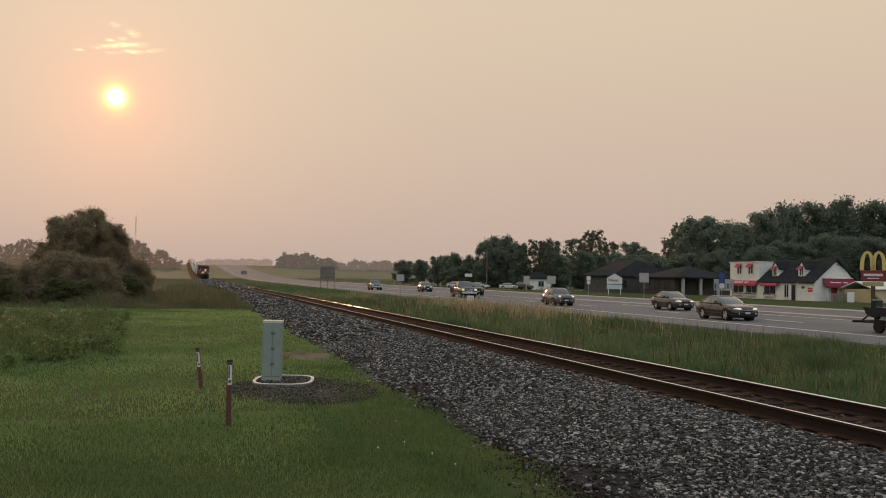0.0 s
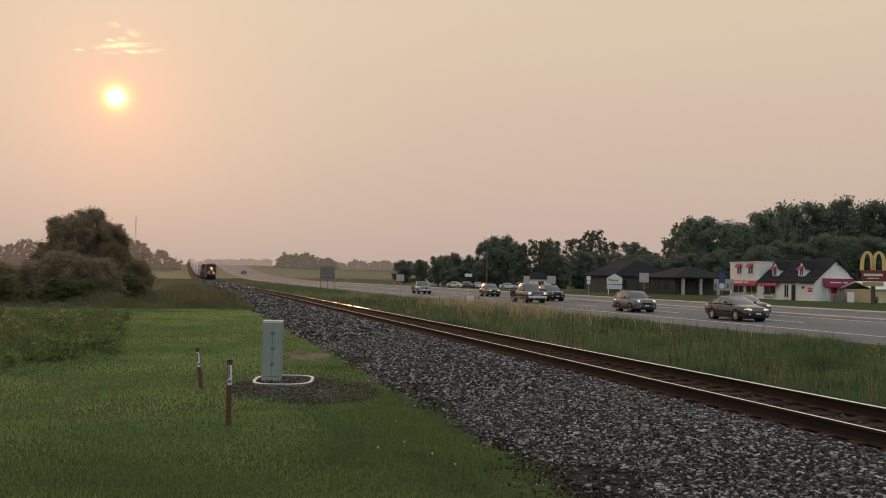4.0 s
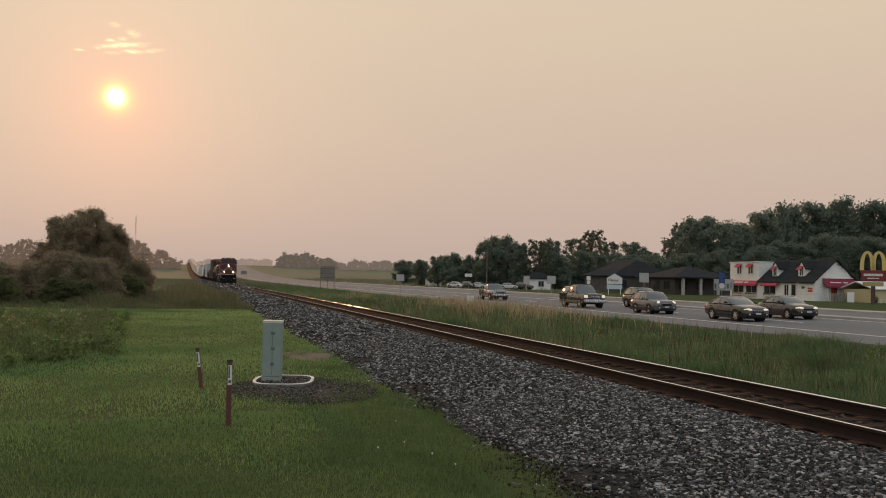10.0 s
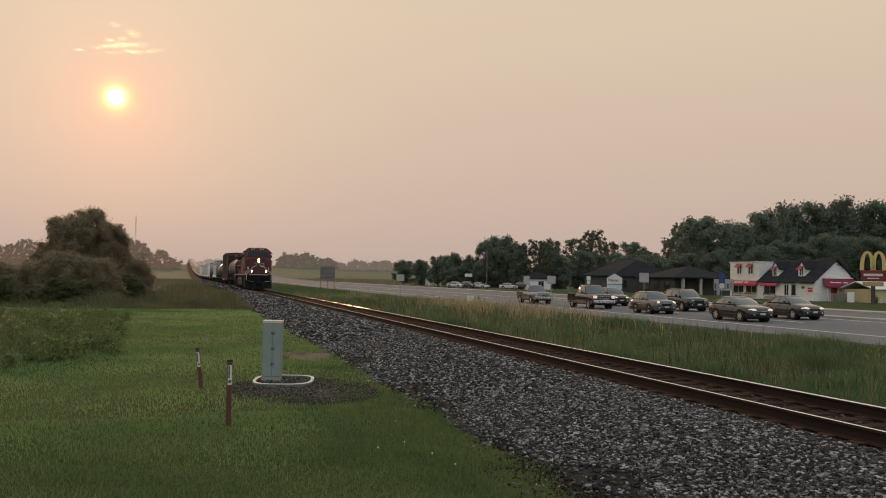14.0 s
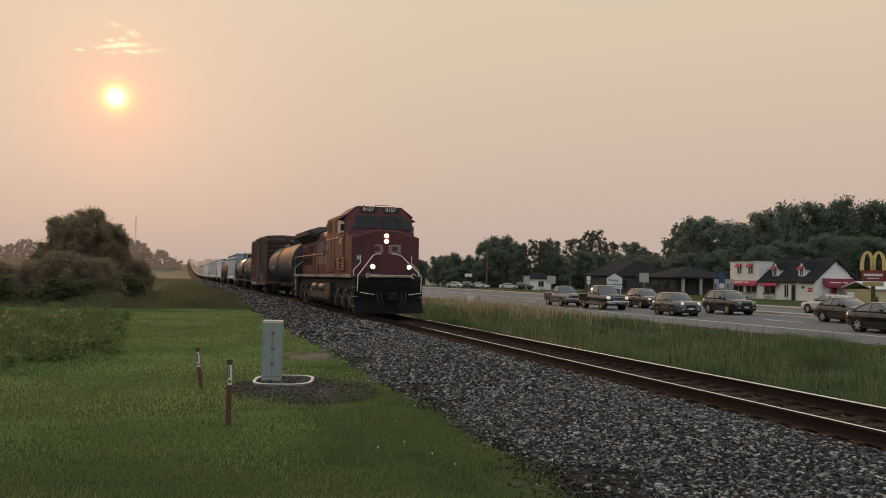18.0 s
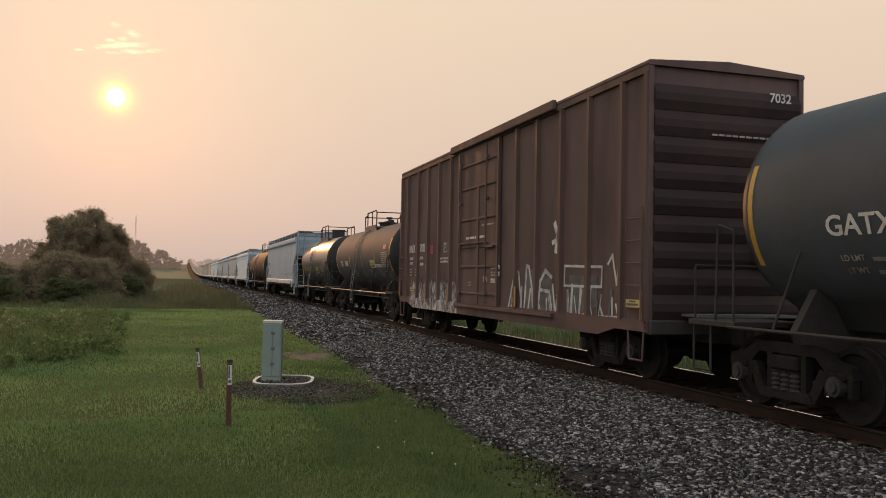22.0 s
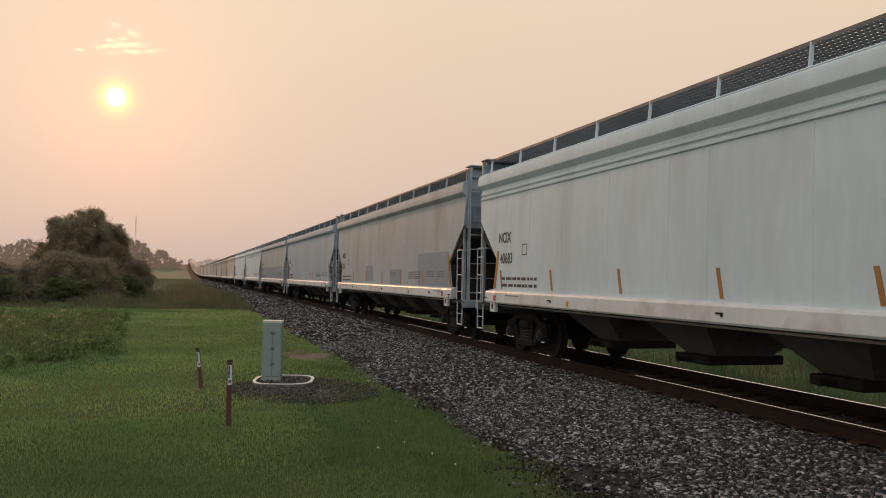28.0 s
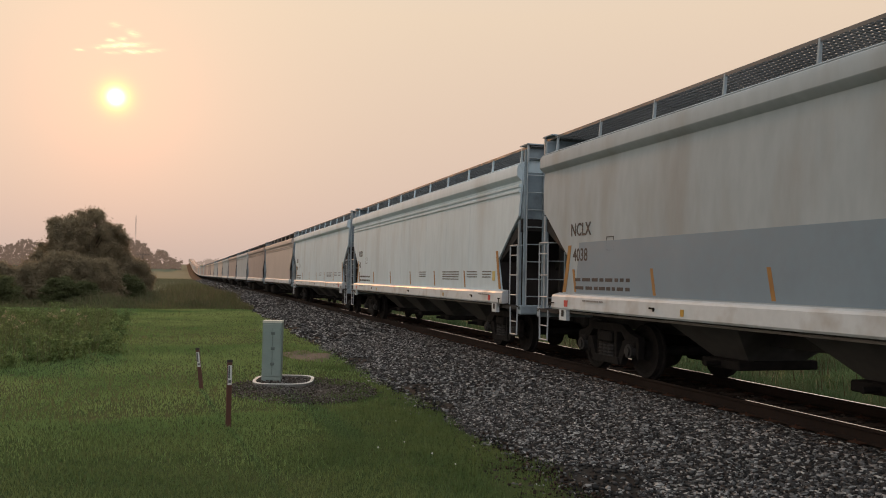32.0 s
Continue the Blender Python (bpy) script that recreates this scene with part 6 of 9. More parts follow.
def mark_hopper(hp, words, number):
    x = -1.4885
    lettering(words, hp, x, 8.12, 2.42, 0.23, M_INK, 0.92, "left")
    lettering(number, hp, x, 8.02, 1.95, 0.23, M_INK, 0.92, "left")
    if number == "331":
        lettering("LD LMT  199900 LBS  902000 KGS", hp, x, 7.9, 1.64, 0.08, M_INK, 1.0, "left")
        lettering("LT WT   64100 LBS  29100 KGS  5 - 96", hp, x, 7.82, 1.48, 0.08, M_INK, 1.0, "left")
        lettering("C", hp, x, 6.62, 2.22, 0.09, M_INK, 1.0, "left")
    else:
        text_bars(hp, -1.4885, 7.9, 5.9, 1.64, 2, M_INK, 0.15, 0.06, 11)
    part("small_frame", Shape().box(-1.490, -1.4855, 6.70, 6.715, 2.18, 2.42).box(-1.490, -1.4855, 6.455, 6.47, 2.18, 2.42).box(-1.490, -1.4855, 6.47, 6.70, 2.405, 2.42).box(-1.490, -1.4855, 6.47, 6.70, 2.18, 2.195), M_INK, hp)
    for k, (y, w, rows) in enumerate(((-1.4, 0.75, 3), (-3.85, 1.5, 4), (-6.0, 0.8, 3), (-7.15, 0.65, 3)) if number != "40683" else ()):
        text_bars(hp, -1.488, y, y - w, 1.82, rows, M_DARKTXT, 0.065, 0.024, 13 + k, word=0.07)
    if number == "40683":
        part("sill_diamond", Shape().pipe([(-1.582, -3.60, 1.14), (-1.582, -3.48, 1.235), (-1.582, -3.60, 1.33), (-1.582, -3.72, 1.235), (-1.582, -3.60, 1.14)], 0.007, 4), M_INK, hp, "dark diamond mark")
        text_bars(hp, -1.578, -3.54, -3.67, 1.225, 1, M_INK, 0.05, 0.03, 44, word=0.06)
    if number == "40":
        part("notice", Shape().box(-1.494, -1.485, -8.05, -7.88, 1.62, 1.84), M_YPANEL, hp, "small yellow notice")


build_locomotive()
build_tank_car(30.92, 7.82, 1.41, 2.64, M_TANK, "long black tank car with white lettering and rusty top railing", "GATX", "206560", 21, "stack", (-1.12, 1.68), text_y=6.44, text_z=-0.49,
               fence=0.62, lad=0.93, strips=(4.46, 1.86, -1.16, -4.25))
build_boxcar(49.05)
build_tank_car(64.89, 5.60, 1.31, 2.55, M_TANK_WORN, "short faded black tank car with yellow notice panels", "TILX", "150604", 31, "valves", (-0.77, 1.53), text_y=4.46, fence=0.62,
               lad=0.55, strips=(2.31, -0.36, -2.94), strip_z=(-0.48, 0.03), panel=(-2.06, -2.84, -0.52, -0.21), cargo=("MOLTEN SULFUR", -2.86, -0.55))
build_tank_car(78.15, 4.85, 1.33, 2.53, M_TANK_GLOSS, "short black tank car glinting orange in the low sun", "UTLX", "646125", 41, "stack", (-1.64, 0.97), text_y=3.85, ink=M_ORANGE_INK, text_z=-0.64, fence=0.66,
               lad=0.52, strips=(1.74, -0.06, -2.8), strip_z=(-0.63, -0.16), panel=(-0.56, -1.33, -0.68, -0.37))
first = build_hopper(HOPPER_PAINTS[0], "cool grey covered hopper car with pale side sill", ribs=False, strips=(-5.5, -2.75, 0.05, 2.7, 5.4))
mark_hopper(first, "NCIX", "40")
couple(first, 94.5)
build_tank_car(115.7, 8.3, 1.45, 2.66, M_TANK_RUST, "long dark tank car with a rust-orange sheen", "PROX", "41", 51, "valves", (-1.3, 1.6))
HOPPERS = [(2, "", "40683", "off-white covered hopper car with orange reflector strips"), (1, "blocks", "323", "warm grey covered hopper car with patched lower side"),
           (0, "", "331", "cool grey covered hopper car with pale side sill"), (1, "band", "4038", "grey covered hopper car with grey-blue repainted lower band"),
           (2, "", "40", "pale covered hopper car with ribbed eaves"), (2, "", "406", "off-white covered hopper car with orange reflector strips")]
for k, (p, patch, number, label) in enumerate(HOPPERS):
    off = (5.2, -0.05, 5.5, 5.2, 5.2, 5.2)[k]
    hp = build_hopper(HOPPER_PAINTS[p], label, patch, ribs=k in (0, 4), seams=(-6.1, -4.1, -2.05, 0.0, 1.0, 2.9, 4.75, 6.35) if p == 2 else (), strips=[off + 2.75 * j for j in range(-5, 4) if -7.8 < off + 2.75 * j < 8.25])
    mark_hopper(hp, "NCLX" if number == "4038" else "NCIX", number)
    couple(hp, 136.1 + 20.2 * k)
# warm haze over the far cars is put into the rosy and buff paints
FAR_PAINTS = [surface("haze_rosy_hopper_paint", (0.36, 0.31, 0.29), (0.43, 0.37, 0.345), 0.7, spec=0.2, rough_var=0.01, grain=6, stain=0.45, bump=0), HOPPER_PAINTS[1], surface("haze_buff_hopper_paint", (0.50, 0.44, 0.40), (0.58, 0.51, 0.46), 0.7, spec=0.2, rough_var=0.01, grain=6, stain=0.45, bump=0)]
plain = [build_hopper(FAR_PAINTS[k], lb, "", False) for k, lb in enumerate(("covered hopper car, rosy grey for the haze, in the long train", "warm grey covered hopper car in the long train", "covered hopper car, buff for the haze, in the long train"))]
for k in range(6, 46):
    u = 136.1 + 20.2 * k
    src = plain[(k * 7 + k // 3) % 3]
    ob = src if src not in [o for o, _ in ROLLING] else copy_thing(src, track_pose(front_at(0) + u))
    couple(ob, u)
# ---------- ballast stones, grass and weeds ----------
RNG = np.random.default_rng(7)


def bank_z(px):
    pts = [(-4.45, -0.70), (-4.0, -0.60), (-2.0, -0.245), (-1.5, -0.20), (1.5, -0.20), (1.9, -0.26), (3.2, -0.72)]
    return np.interp(px, [p[0] for p in pts], [p[1] for p in pts])


def stones(name, label, px, py, size, lift=0.3, mat=None):
    """Rough little rocks; px: offset from the track's middle."""
    n = len(px)
    base = np.array([(x, y, z) for z in (-1, 1) for y in (-1, 1) for x in (-1, 1)], float) * 0.5
    quads = np.array([(0, 2, 3, 1), (4, 5, 7, 6), (0, 1, 5, 4), (2, 6, 7, 3), (0, 4, 6, 2), (1, 3, 7, 5)])
    v = base[None] * RNG.uniform(0.35, 1.35, (n, 8, 3))
    v *= (size[:, None] * RNG.uniform(0.7, 1.3, (n, 3)))[:, None, :] * np.array([1.25, 0.9, 0.62])
    a, b = RNG.uniform(0, 6.28, n), RNG.uniform(-0.7, 0.7, n)
    ca, sa, cb, sb = np.cos(a), np.sin(a), np.cos(b), np.sin(b)
    x, y, z = v[..., 0].copy(), v[..., 1].copy(), v[..., 2].copy()
    y, z = y * cb[:, None] - z * sb[:, None], y * sb[:, None] + z * cb[:, None]
    x, y = x * ca[:, None] - y * sa[:, None], x * sa[:, None] + y * ca[:, None]
    bx = np.array([bend(t) for t in py])
    w = np.stack([x + (TRACK_X + bx + px)[:, None], y + py[:, None], z + (bank_z(px) + size * lift)[:, None]], -1).reshape(-1, 3)
    f = (quads[None] + (np.arange(n) * 8)[:, None, None]).reshape(-1, 4)
    me = fast_mesh(name, w, f)
    me.materials.append(mat or M_STONE)
    return tagged(new(name, me), label, "stones", kind="stuff")


def build_stones():
    def zone(n, x0, x1, y0, y1, s0, s1):
        return RNG.uniform(x0, x1, n), RNG.uniform(y0, y1, n), RNG.uniform(s0, s1, n)
    zs = [zone(62000, -4.5, -0.95, 5.0, 14, 0.016, 0.045), zone(34000, -4.4, -0.95, 14, 28, 0.022, 0.054), zone(13000, -4.3, -0.9, 28, 55, 0.045, 0.085), zone(6000, -4.3, -0.9, 55, 110, 0.07, 0.12), zone(6000, -4.3, 3.0, 110, 300, 0.14, 0.26)]
    # the toe of the bank is ragged
    px, py, sz = (np.concatenate([z[i] for z in zs]) for i in range(3))
    toe = -4.1 + 0.35 * np.sin(py * 0.9) + 0.25 * np.sin(py * 2.3 + 1)
    keep = (px > toe) | (RNG.random(len(px)) < 0.12)
    stones("ballast_stones", "loose grey crushed ballast stones beside the track", px[keep], py[keep], sz[keep])
    px, py, sz = (np.concatenate(t) for t in zip(zone(12000, -0.66, 0.66, 5, 40, 0.025, 0.055), zone(2500, -0.66, 0.66, 40, 90, 0.05, 0.08)))
    stones("ballast_stones", "oily brown ballast stones between the rails", px, py, sz, -0.1, M_STONE_BROWN)
    px, py, sz = zone(9000, -1.62, -0.85, 5, 40, 0.025, 0.05)
    stones("ballast_stones", "rust-stained ballast stones along the rail", px, py, sz, 0.0, M_STONE_BROWN)
    # stray stones on the lawn's edge
    px, py = RNG.uniform(-5.1, -4.1, 1300), RNG.uniform(6.5, 26, 1300)
    stones("stray_stones", "stray ballast stones lying on the grass edge", px, py, RNG.uniform(0.018, 0.05, 1300), 0.9)


def blades(name, label, x, y, h, w, mat, lean=0.35, z=None, category="grass", segs=1):
    n = len(x)
    gz = np.array([ground_z(a, b) for a, b in zip(x, y)]) if z is None else z
    a = RNG.uniform(0, 6.28, n)
    dx, dy = np.cos(a) * w, np.sin(a) * w
    la = RNG.uniform(0, 6.28, n)
    lx, ly = np.cos(la) * h * lean * RNG.random(n), np.sin(la) * h * lean * RNG.random(n)
    if segs == 1:
        v = np.stack([np.stack([x - dx, y - dy, gz - 0.01], -1), np.stack([x + dx, y + dy, gz - 0.01], -1), np.stack([x + lx, y + ly, gz + h], -1)], 1).reshape(-1, 3)
        me = fast_mesh(name, v, np.arange(n * 3).reshape(-1, 3))
    else:
        mx, my, mz = x + lx * 0.3, y + ly * 0.3, gz + h * 0.55
        v = np.stack([np.stack([x - dx, y - dy, gz - 0.01], -1), np.stack([x + dx, y + dy, gz - 0.01], -1), np.stack([mx + dx * 0.8, my + dy * 0.8, mz], -1), np.stack([mx - dx * 0.8, my - dy * 0.8, mz], -1),
                      np.stack([x + lx, y + ly, gz + h], -1)], 1).reshape(-1, 3)
        k = np.arange(n)[:, None] * 5
        me = fast_mesh(name, v, np.concatenate([k + np.array([[0, 1, 2]]), k + np.array([[0, 2, 3]]), k + np.array([[3, 2, 4]])]))
    me.materials.append(mat)
    return tagged(new(name, me), label, category, kind="stuff")


def build_grass():
    def area(n, x0, x1, y0, y1):
        return RNG.uniform(x0, x1, n), RNG.uniform(y0, y1, n)
    # mown lawn
    parts = [area(105000, -7, 4.6, 5.5, 14), area(52000, -9, 5.0, 14, 28), area(46000, -11, 5.2, 28, 56)]
    x, y = (np.concatenate([p[i] for p in parts]) for i in (0, 1))
    tuft = 0.5 + 0.9 * np.array([noise.noise((a * 1.3, b * 1.3, 3.0)) for a, b in zip(x, y)])
    bare = ((x - 2.2) / 1.25) ** 2 + ((y - 16.75) / 1.85) ** 2 < 0.75 + 0.6 * tuft
    bare |= ((x - 3.3) / 0.7) ** 2 + ((y - 24.2) / 1.6) ** 2 < 1
    bare |= ((x - 3.75) / 0.55) ** 2 + ((y - 8.6) / 1.1) ** 2 < 1
    keep = ~bare | (RNG.random(len(x)) < 0.12)
    x, y, tuft = x[keep], y[keep], tuft[keep]
    h = (0.026 + 0.022 * RNG.random(len(x)) + 0.034 * np.clip(tuft, 0, 1)) * np.where(y > 20, 1.2, 1.0)
    edge = np.array([noise.noise((a * 0.22, b * 0.3, 11.0)) for a, b in zip(x, y)])
    # nearer blades take the dimmed colour, along a ragged border
    deep = y < 12.0 + 0.35 * (x + 1.0) + 5.0 * edge + 4.5 * (RNG.random(len(x)) - 0.5)
    deep |= (x > 2.6 + 3.0 * edge + 2.4 * (RNG.random(len(x)) - 0.5)) & (y < 19 + 8.0 * edge + 5.0 * (RNG.random(len(x)) - 0.5))
    w = 0.0036 + 0.00042 * y
    blades("lawn_grass", "short mown green lawn grass", x[~deep], y[~deep], h[~deep], w[~deep], M_BLADE, 0.9)
    blades("lawn_grass", "short lawn grass in a green dimmed towards the near edge", x[deep], y[deep], h[deep], w[deep], M_BLADE_DIM, 1.0)
    # clumps of coarser grass near the stones
    cx, cy = RNG.uniform(2.6, 4.6, 60), RNG.uniform(6.5, 26, 60)
    x = np.concatenate([RNG.normal(a, 0.13, 45) for a in cx])
    y = np.concatenate([RNG.normal(b, 0.13, 45) for b in cy])
    blades("coarse_grass", "coarse green grass clumps at the edge of the stones", x, y, RNG.uniform(0.06, 0.17, len(x)), np.full(len(x), 0.007), M_BLADE_DIM, 0.7)
    # tall verge between track and road
    parts = [area(105000, 11.4, 24.5, 8, 40), area(80000, 11.4, 24.5, 40, 90), area(30000, 11.0, 24.5, 90, 190)]
    x, y = (np.concatenate([p[i] for p in parts]) for i in (0, 1))
    n_ = np.array([noise.noise((a * 0.25, b * 0.12, 8.0)) for a, b in zip(x, y)])
    edge = np.clip((24.9 - x) / 4.0, 0.12, 1.0) * np.clip((x - 10.9) / 1.5, 0.25, 1.0)
    n2 = np.array([noise.noise((a * 0.9, b * 0.45, 5.0)) for a, b in zip(x, y)])
    h = (0.17 + 0.42 * np.clip(n_ + 0.3, 0, 1) + 0.5 * np.clip(n2, 0, 1) + 0.36 * RNG.random(len(x)) ** 2) * edge * 0.86
    blades("verge_grass", "tall rough green verge grass beside the track", x, y, h * (0.75 + 0.6 * np.clip(n2 * 2, -0.4, 0.6)), 0.0045 + 0.00019 * y, M_TALL, 0.95, segs=2)
    x, y = area(15000, 12.0, 24.0, 8, 110)
    keep = np.array([noise.noise((a * 0.3, b * 0.09, 2.0)) > -0.08 for a, b in zip(x, y)]) | (RNG.random(len(x)) < 0.12)
    x, y = x[keep], y[keep]
    blades("seed_heads", "dry straw-coloured grass seed stalks on the verge", x, y, RNG.uniform(0.4, 0.85, len(x)) * np.clip((24.9 - x) / 4.0, 0.2, 1.0), 0.004 + 0.00012 * y, M_STRAW, 0.5)
    x, y = RNG.normal(20.5, 1.6, 2600), RNG.normal(58, 9.0, 2600)
    keep = (x > 12.5) & (x < 24.2)
    x, y = x[keep], y[keep]
    blades("dry_weeds", "dry brown weed stalks standing in the verge", x, y, RNG.uniform(0.45, 1.15, len(x)), np.full(len(x), 0.022), M_STRAW, 0.5, segs=2, category="weeds")
    clumps = []
    for k in range(150):
        a, b = RNG.uniform(13.2, 23.8), 14 + 76 * RNG.random() ** 1.3
        hh = RNG.uniform(0.2, 0.62) * min(1.0, (25.2 - a) / 5.0)
        for q in (0.35, 0.7, 1.0):
            clumps.append((a + RNG.normal(0, 0.08), b + RNG.normal(0, 0.12), ground_z(a, b) + hh * q, RNG.uniform(0.10, 0.24)))
    v, f = leaf_cloud(26000, clumps, 0.036, 27)
    me = fast_mesh("verge_weeds", v, f)
    me.materials.append(M_WEED)
    tagged(new("verge_weeds", me), "leafy green weeds standing in the verge grass", "weeds", kind="stuff")
    x, y = area(2600, 12.5, 24.2, 12, 80)
    blades("verge_stalks", "dark brown dock and thistle stalks in the verge", x, y, RNG.uniform(0.4, 1.0, len(x)) * np.clip((25.2 - x) / 4.0, 0.3, 1.0), 0.006 + 0.00015 * y, M_STALK, 0.35, segs=2, category="weeds")
    # rough grass along the left of the line
    parts = [area(36000, -12, 5.2, 56, 82), area(9000, -2.5, 5.0, 80, 150)]
    x, y = (np.concatenate([p[i] for p in parts]) for i in (0, 1))
    keep = x < 4.4 - 0.012 * (y - 56)
    x, y = x[keep], y[keep]
    h = RNG.uniform(0.25, 0.85, len(x)) * np.clip((y - 55.5) / 5, 0.35, 1) * (0.75 + 0.5 * np.sin(x * 0.9 + y * 0.31))
    half = RNG.random(len(x)) < 0.62
    blades("rough_grass", "tall unmown green grass at the end of the lawn", x[half], y[half], h[half], np.full(half.sum(), 0.022), M_LEAF4, 0.8, segs=2)
    blades("rough_grass", "dry tan grass among the unmown green", x[~half], y[~half], h[~half] * 1.2, np.full((~half).sum(), 0.015), M_DRY, 0.7, segs=2)
    # meadow grass farther out
    parts = [area(34000, -70, 4.2, 82, 340), area(9000, 50, 120, 150, 420), area(5000, 11, 24, 190, 400)]
    x, y = (np.concatenate([p[i] for p in parts]) for i in (0, 1))
    keep = (x > 10) | (x < 4.4 - 0.0085 * (y - 56))
    x, y = x[keep], y[keep]
    blades("meadow_grass", "dull green meadow grass running into the haze", x, y, RNG.uniform(0.25, 0.6, len(x)), 0.02 + 0.00035 * y, M_MEADOW, 0.8)
    # weed patch: leafy mounds
    r = random.Random(9)
    clumps = []
    while len(clumps) < 1150:
        x, y = r.uniform(-14, -1.5), r.uniform(20.6, 44)
        if y > 21.0 + 0.7 * (x + 4.0) + 0.3 * math.sin(x * 2.1) and x < -1.75 - 0.05 * (y - 22) + 0.3 * math.sin(y * 1.1):
            h = 0.50 + 0.45 * max(0.0, noise.noise((x * 0.5, y * 0.4, 5.0)) + 0.45)
            h *= min(1.0, 0.6 + 0.25 * max(0.0, y - 21.0))
            for q in (0.10, 0.38, 0.68):
                clumps.append((x + r.uniform(-0.15, 0.15), y + r.uniform(-0.15, 0.15), ground_z(x, y) + h * q, 0.22 + 0.12 * r.random()))
    v, f = leaf_cloud(150000, clumps, 0.034, 15)
    me = fast_mesh("weeds", v, f)
    me.materials.append(M_WEED)
    tagged(new("weeds", me), "thick leafy patch of tall green weeds on the lawn", "weeds", kind="stuff")
    x, y = area(5200, -14, -2.0, 21.5, 44)
    keep = (x < -2.1 - 0.05 * (y - 22)) & (y > 21.6 + 0.7 * (x + 4.0))
    x, y = x[keep], y[keep]
    keep = RNG.random(len(x)) < 0.5
    x, y = x[keep], y[keep]
    blades("weed_stalks", "thin green stalks standing among the weeds", x, y, RNG.uniform(0.4, 1.05, len(x)), np.full(len(x), 0.012), M_LEAF4, 0.6, segs=2, category="weeds")
    x, y = RNG.uniform(-5.6, -2.9, 260), RNG.uniform(25, 30, 260)
    keep = x < -2.9
    x, y = x[keep], y[keep]
    v, f = leaf_cloud(700, [(a, b, ground_z(a, b) + 0.85 + 0.2 * math.sin(a * 3), 0.09) for a, b in zip(x[:26], y[:26])], 0.02, 19)
    me = fast_mesh("weed_flowers", v, f)
    me.materials.append(M_STRAW)
    tagged(new("weed_flowers", me), "pale feathery seed heads above the weeds", "weeds", kind="stuff")
    # clover heads on the lawn
    fx, fy = RNG.uniform(1.2, 3.4, 5), RNG.uniform(9, 13, 5)
    for a, b in zip(fx, fy):
        cl = thing("clover_flower", "small white clover flower in the lawn", "flower", Matrix.Translation((a, b, ground_z(a, b) + 0.06)), group="clover flowers")
        part("flower_head", Shape().loft([[(0.012 * k * math.cos(t), 0.012 * k * math.sin(t), z * 0.7) for t in (0, 1.05, 2.1, 3.14, 4.19, 5.24)] for z, k in ((0, 0.3), (0.012, 1), (0.026, 0.8), (0.034, 0.25))]), M_WHITE, cl)
        part("stem", Shape().rod((0, 0, -0.08), (0, 0, 0.005), 0.003, 5), M_BLADE, cl)
    # thistle-like tops close below the lens
    for a, b, hh in ((-1.45, 8.6, 0.16), (-0.86, 8.4, 0.2), (-0.36, 8.3, 0.14)):
        x, y = RNG.normal(a, 0.09, 40), RNG.normal(b, 0.09, 40)
        blades("tall_weed", "pale-tipped weed tuft standing in the lawn", x, y, RNG.uniform(hh * 0.6, hh + 0.05, 40), np.full(40, 0.02), M_WEED, 1.0, category="weeds")


# ---------- trees ----------
def leaf_cloud(n, clumps, size, seed, tri=False):
    """Leaves gathered in clumps; clumps: (x, y, z, r)."""
    r = np.random.default_rng(seed)
    cl = np.array(clumps)
    wgt = cl[:, 3] ** 2
    k = r.choice(len(cl), n, p=wgt / wgt.sum())
    d = r.normal(size=(n, 3))
    d /= np.linalg.norm(d, axis=1)[:, None]
    p = cl[k, :3] + d * (cl[k, 3] * np.minimum(np.abs(r.normal(0, 0.62, n)), 0.8 + 0.75 * r.random(n) ** 2))[:, None] * np.array([1, 1, 0.85])
    a, b = r.normal(size=(n, 3)), r.normal(size=(n, 3))
    a /= np.linalg.norm(a, axis=1)[:, None]
    b = np.cross(a, b)
    b /= np.linalg.norm(b, axis=1)[:, None]
    s = size * r.uniform(0.6, 1.4, n)[:, None]
    if tri:
        return np.stack([p - a * s, p + a * s * 0.6 + b * s * 0.8, p + a * s * 0.6 - b * s * 0.8], 1).reshape(-1, 3), np.arange(n * 3).reshape(-1, 3)
    v = np.stack([p - a * s, p + b * s * 0.6, p + a * s, p - b * s * 0.6], 1).reshape(-1, 3)
    return v, np.arange(n * 4).reshape(-1, 4)


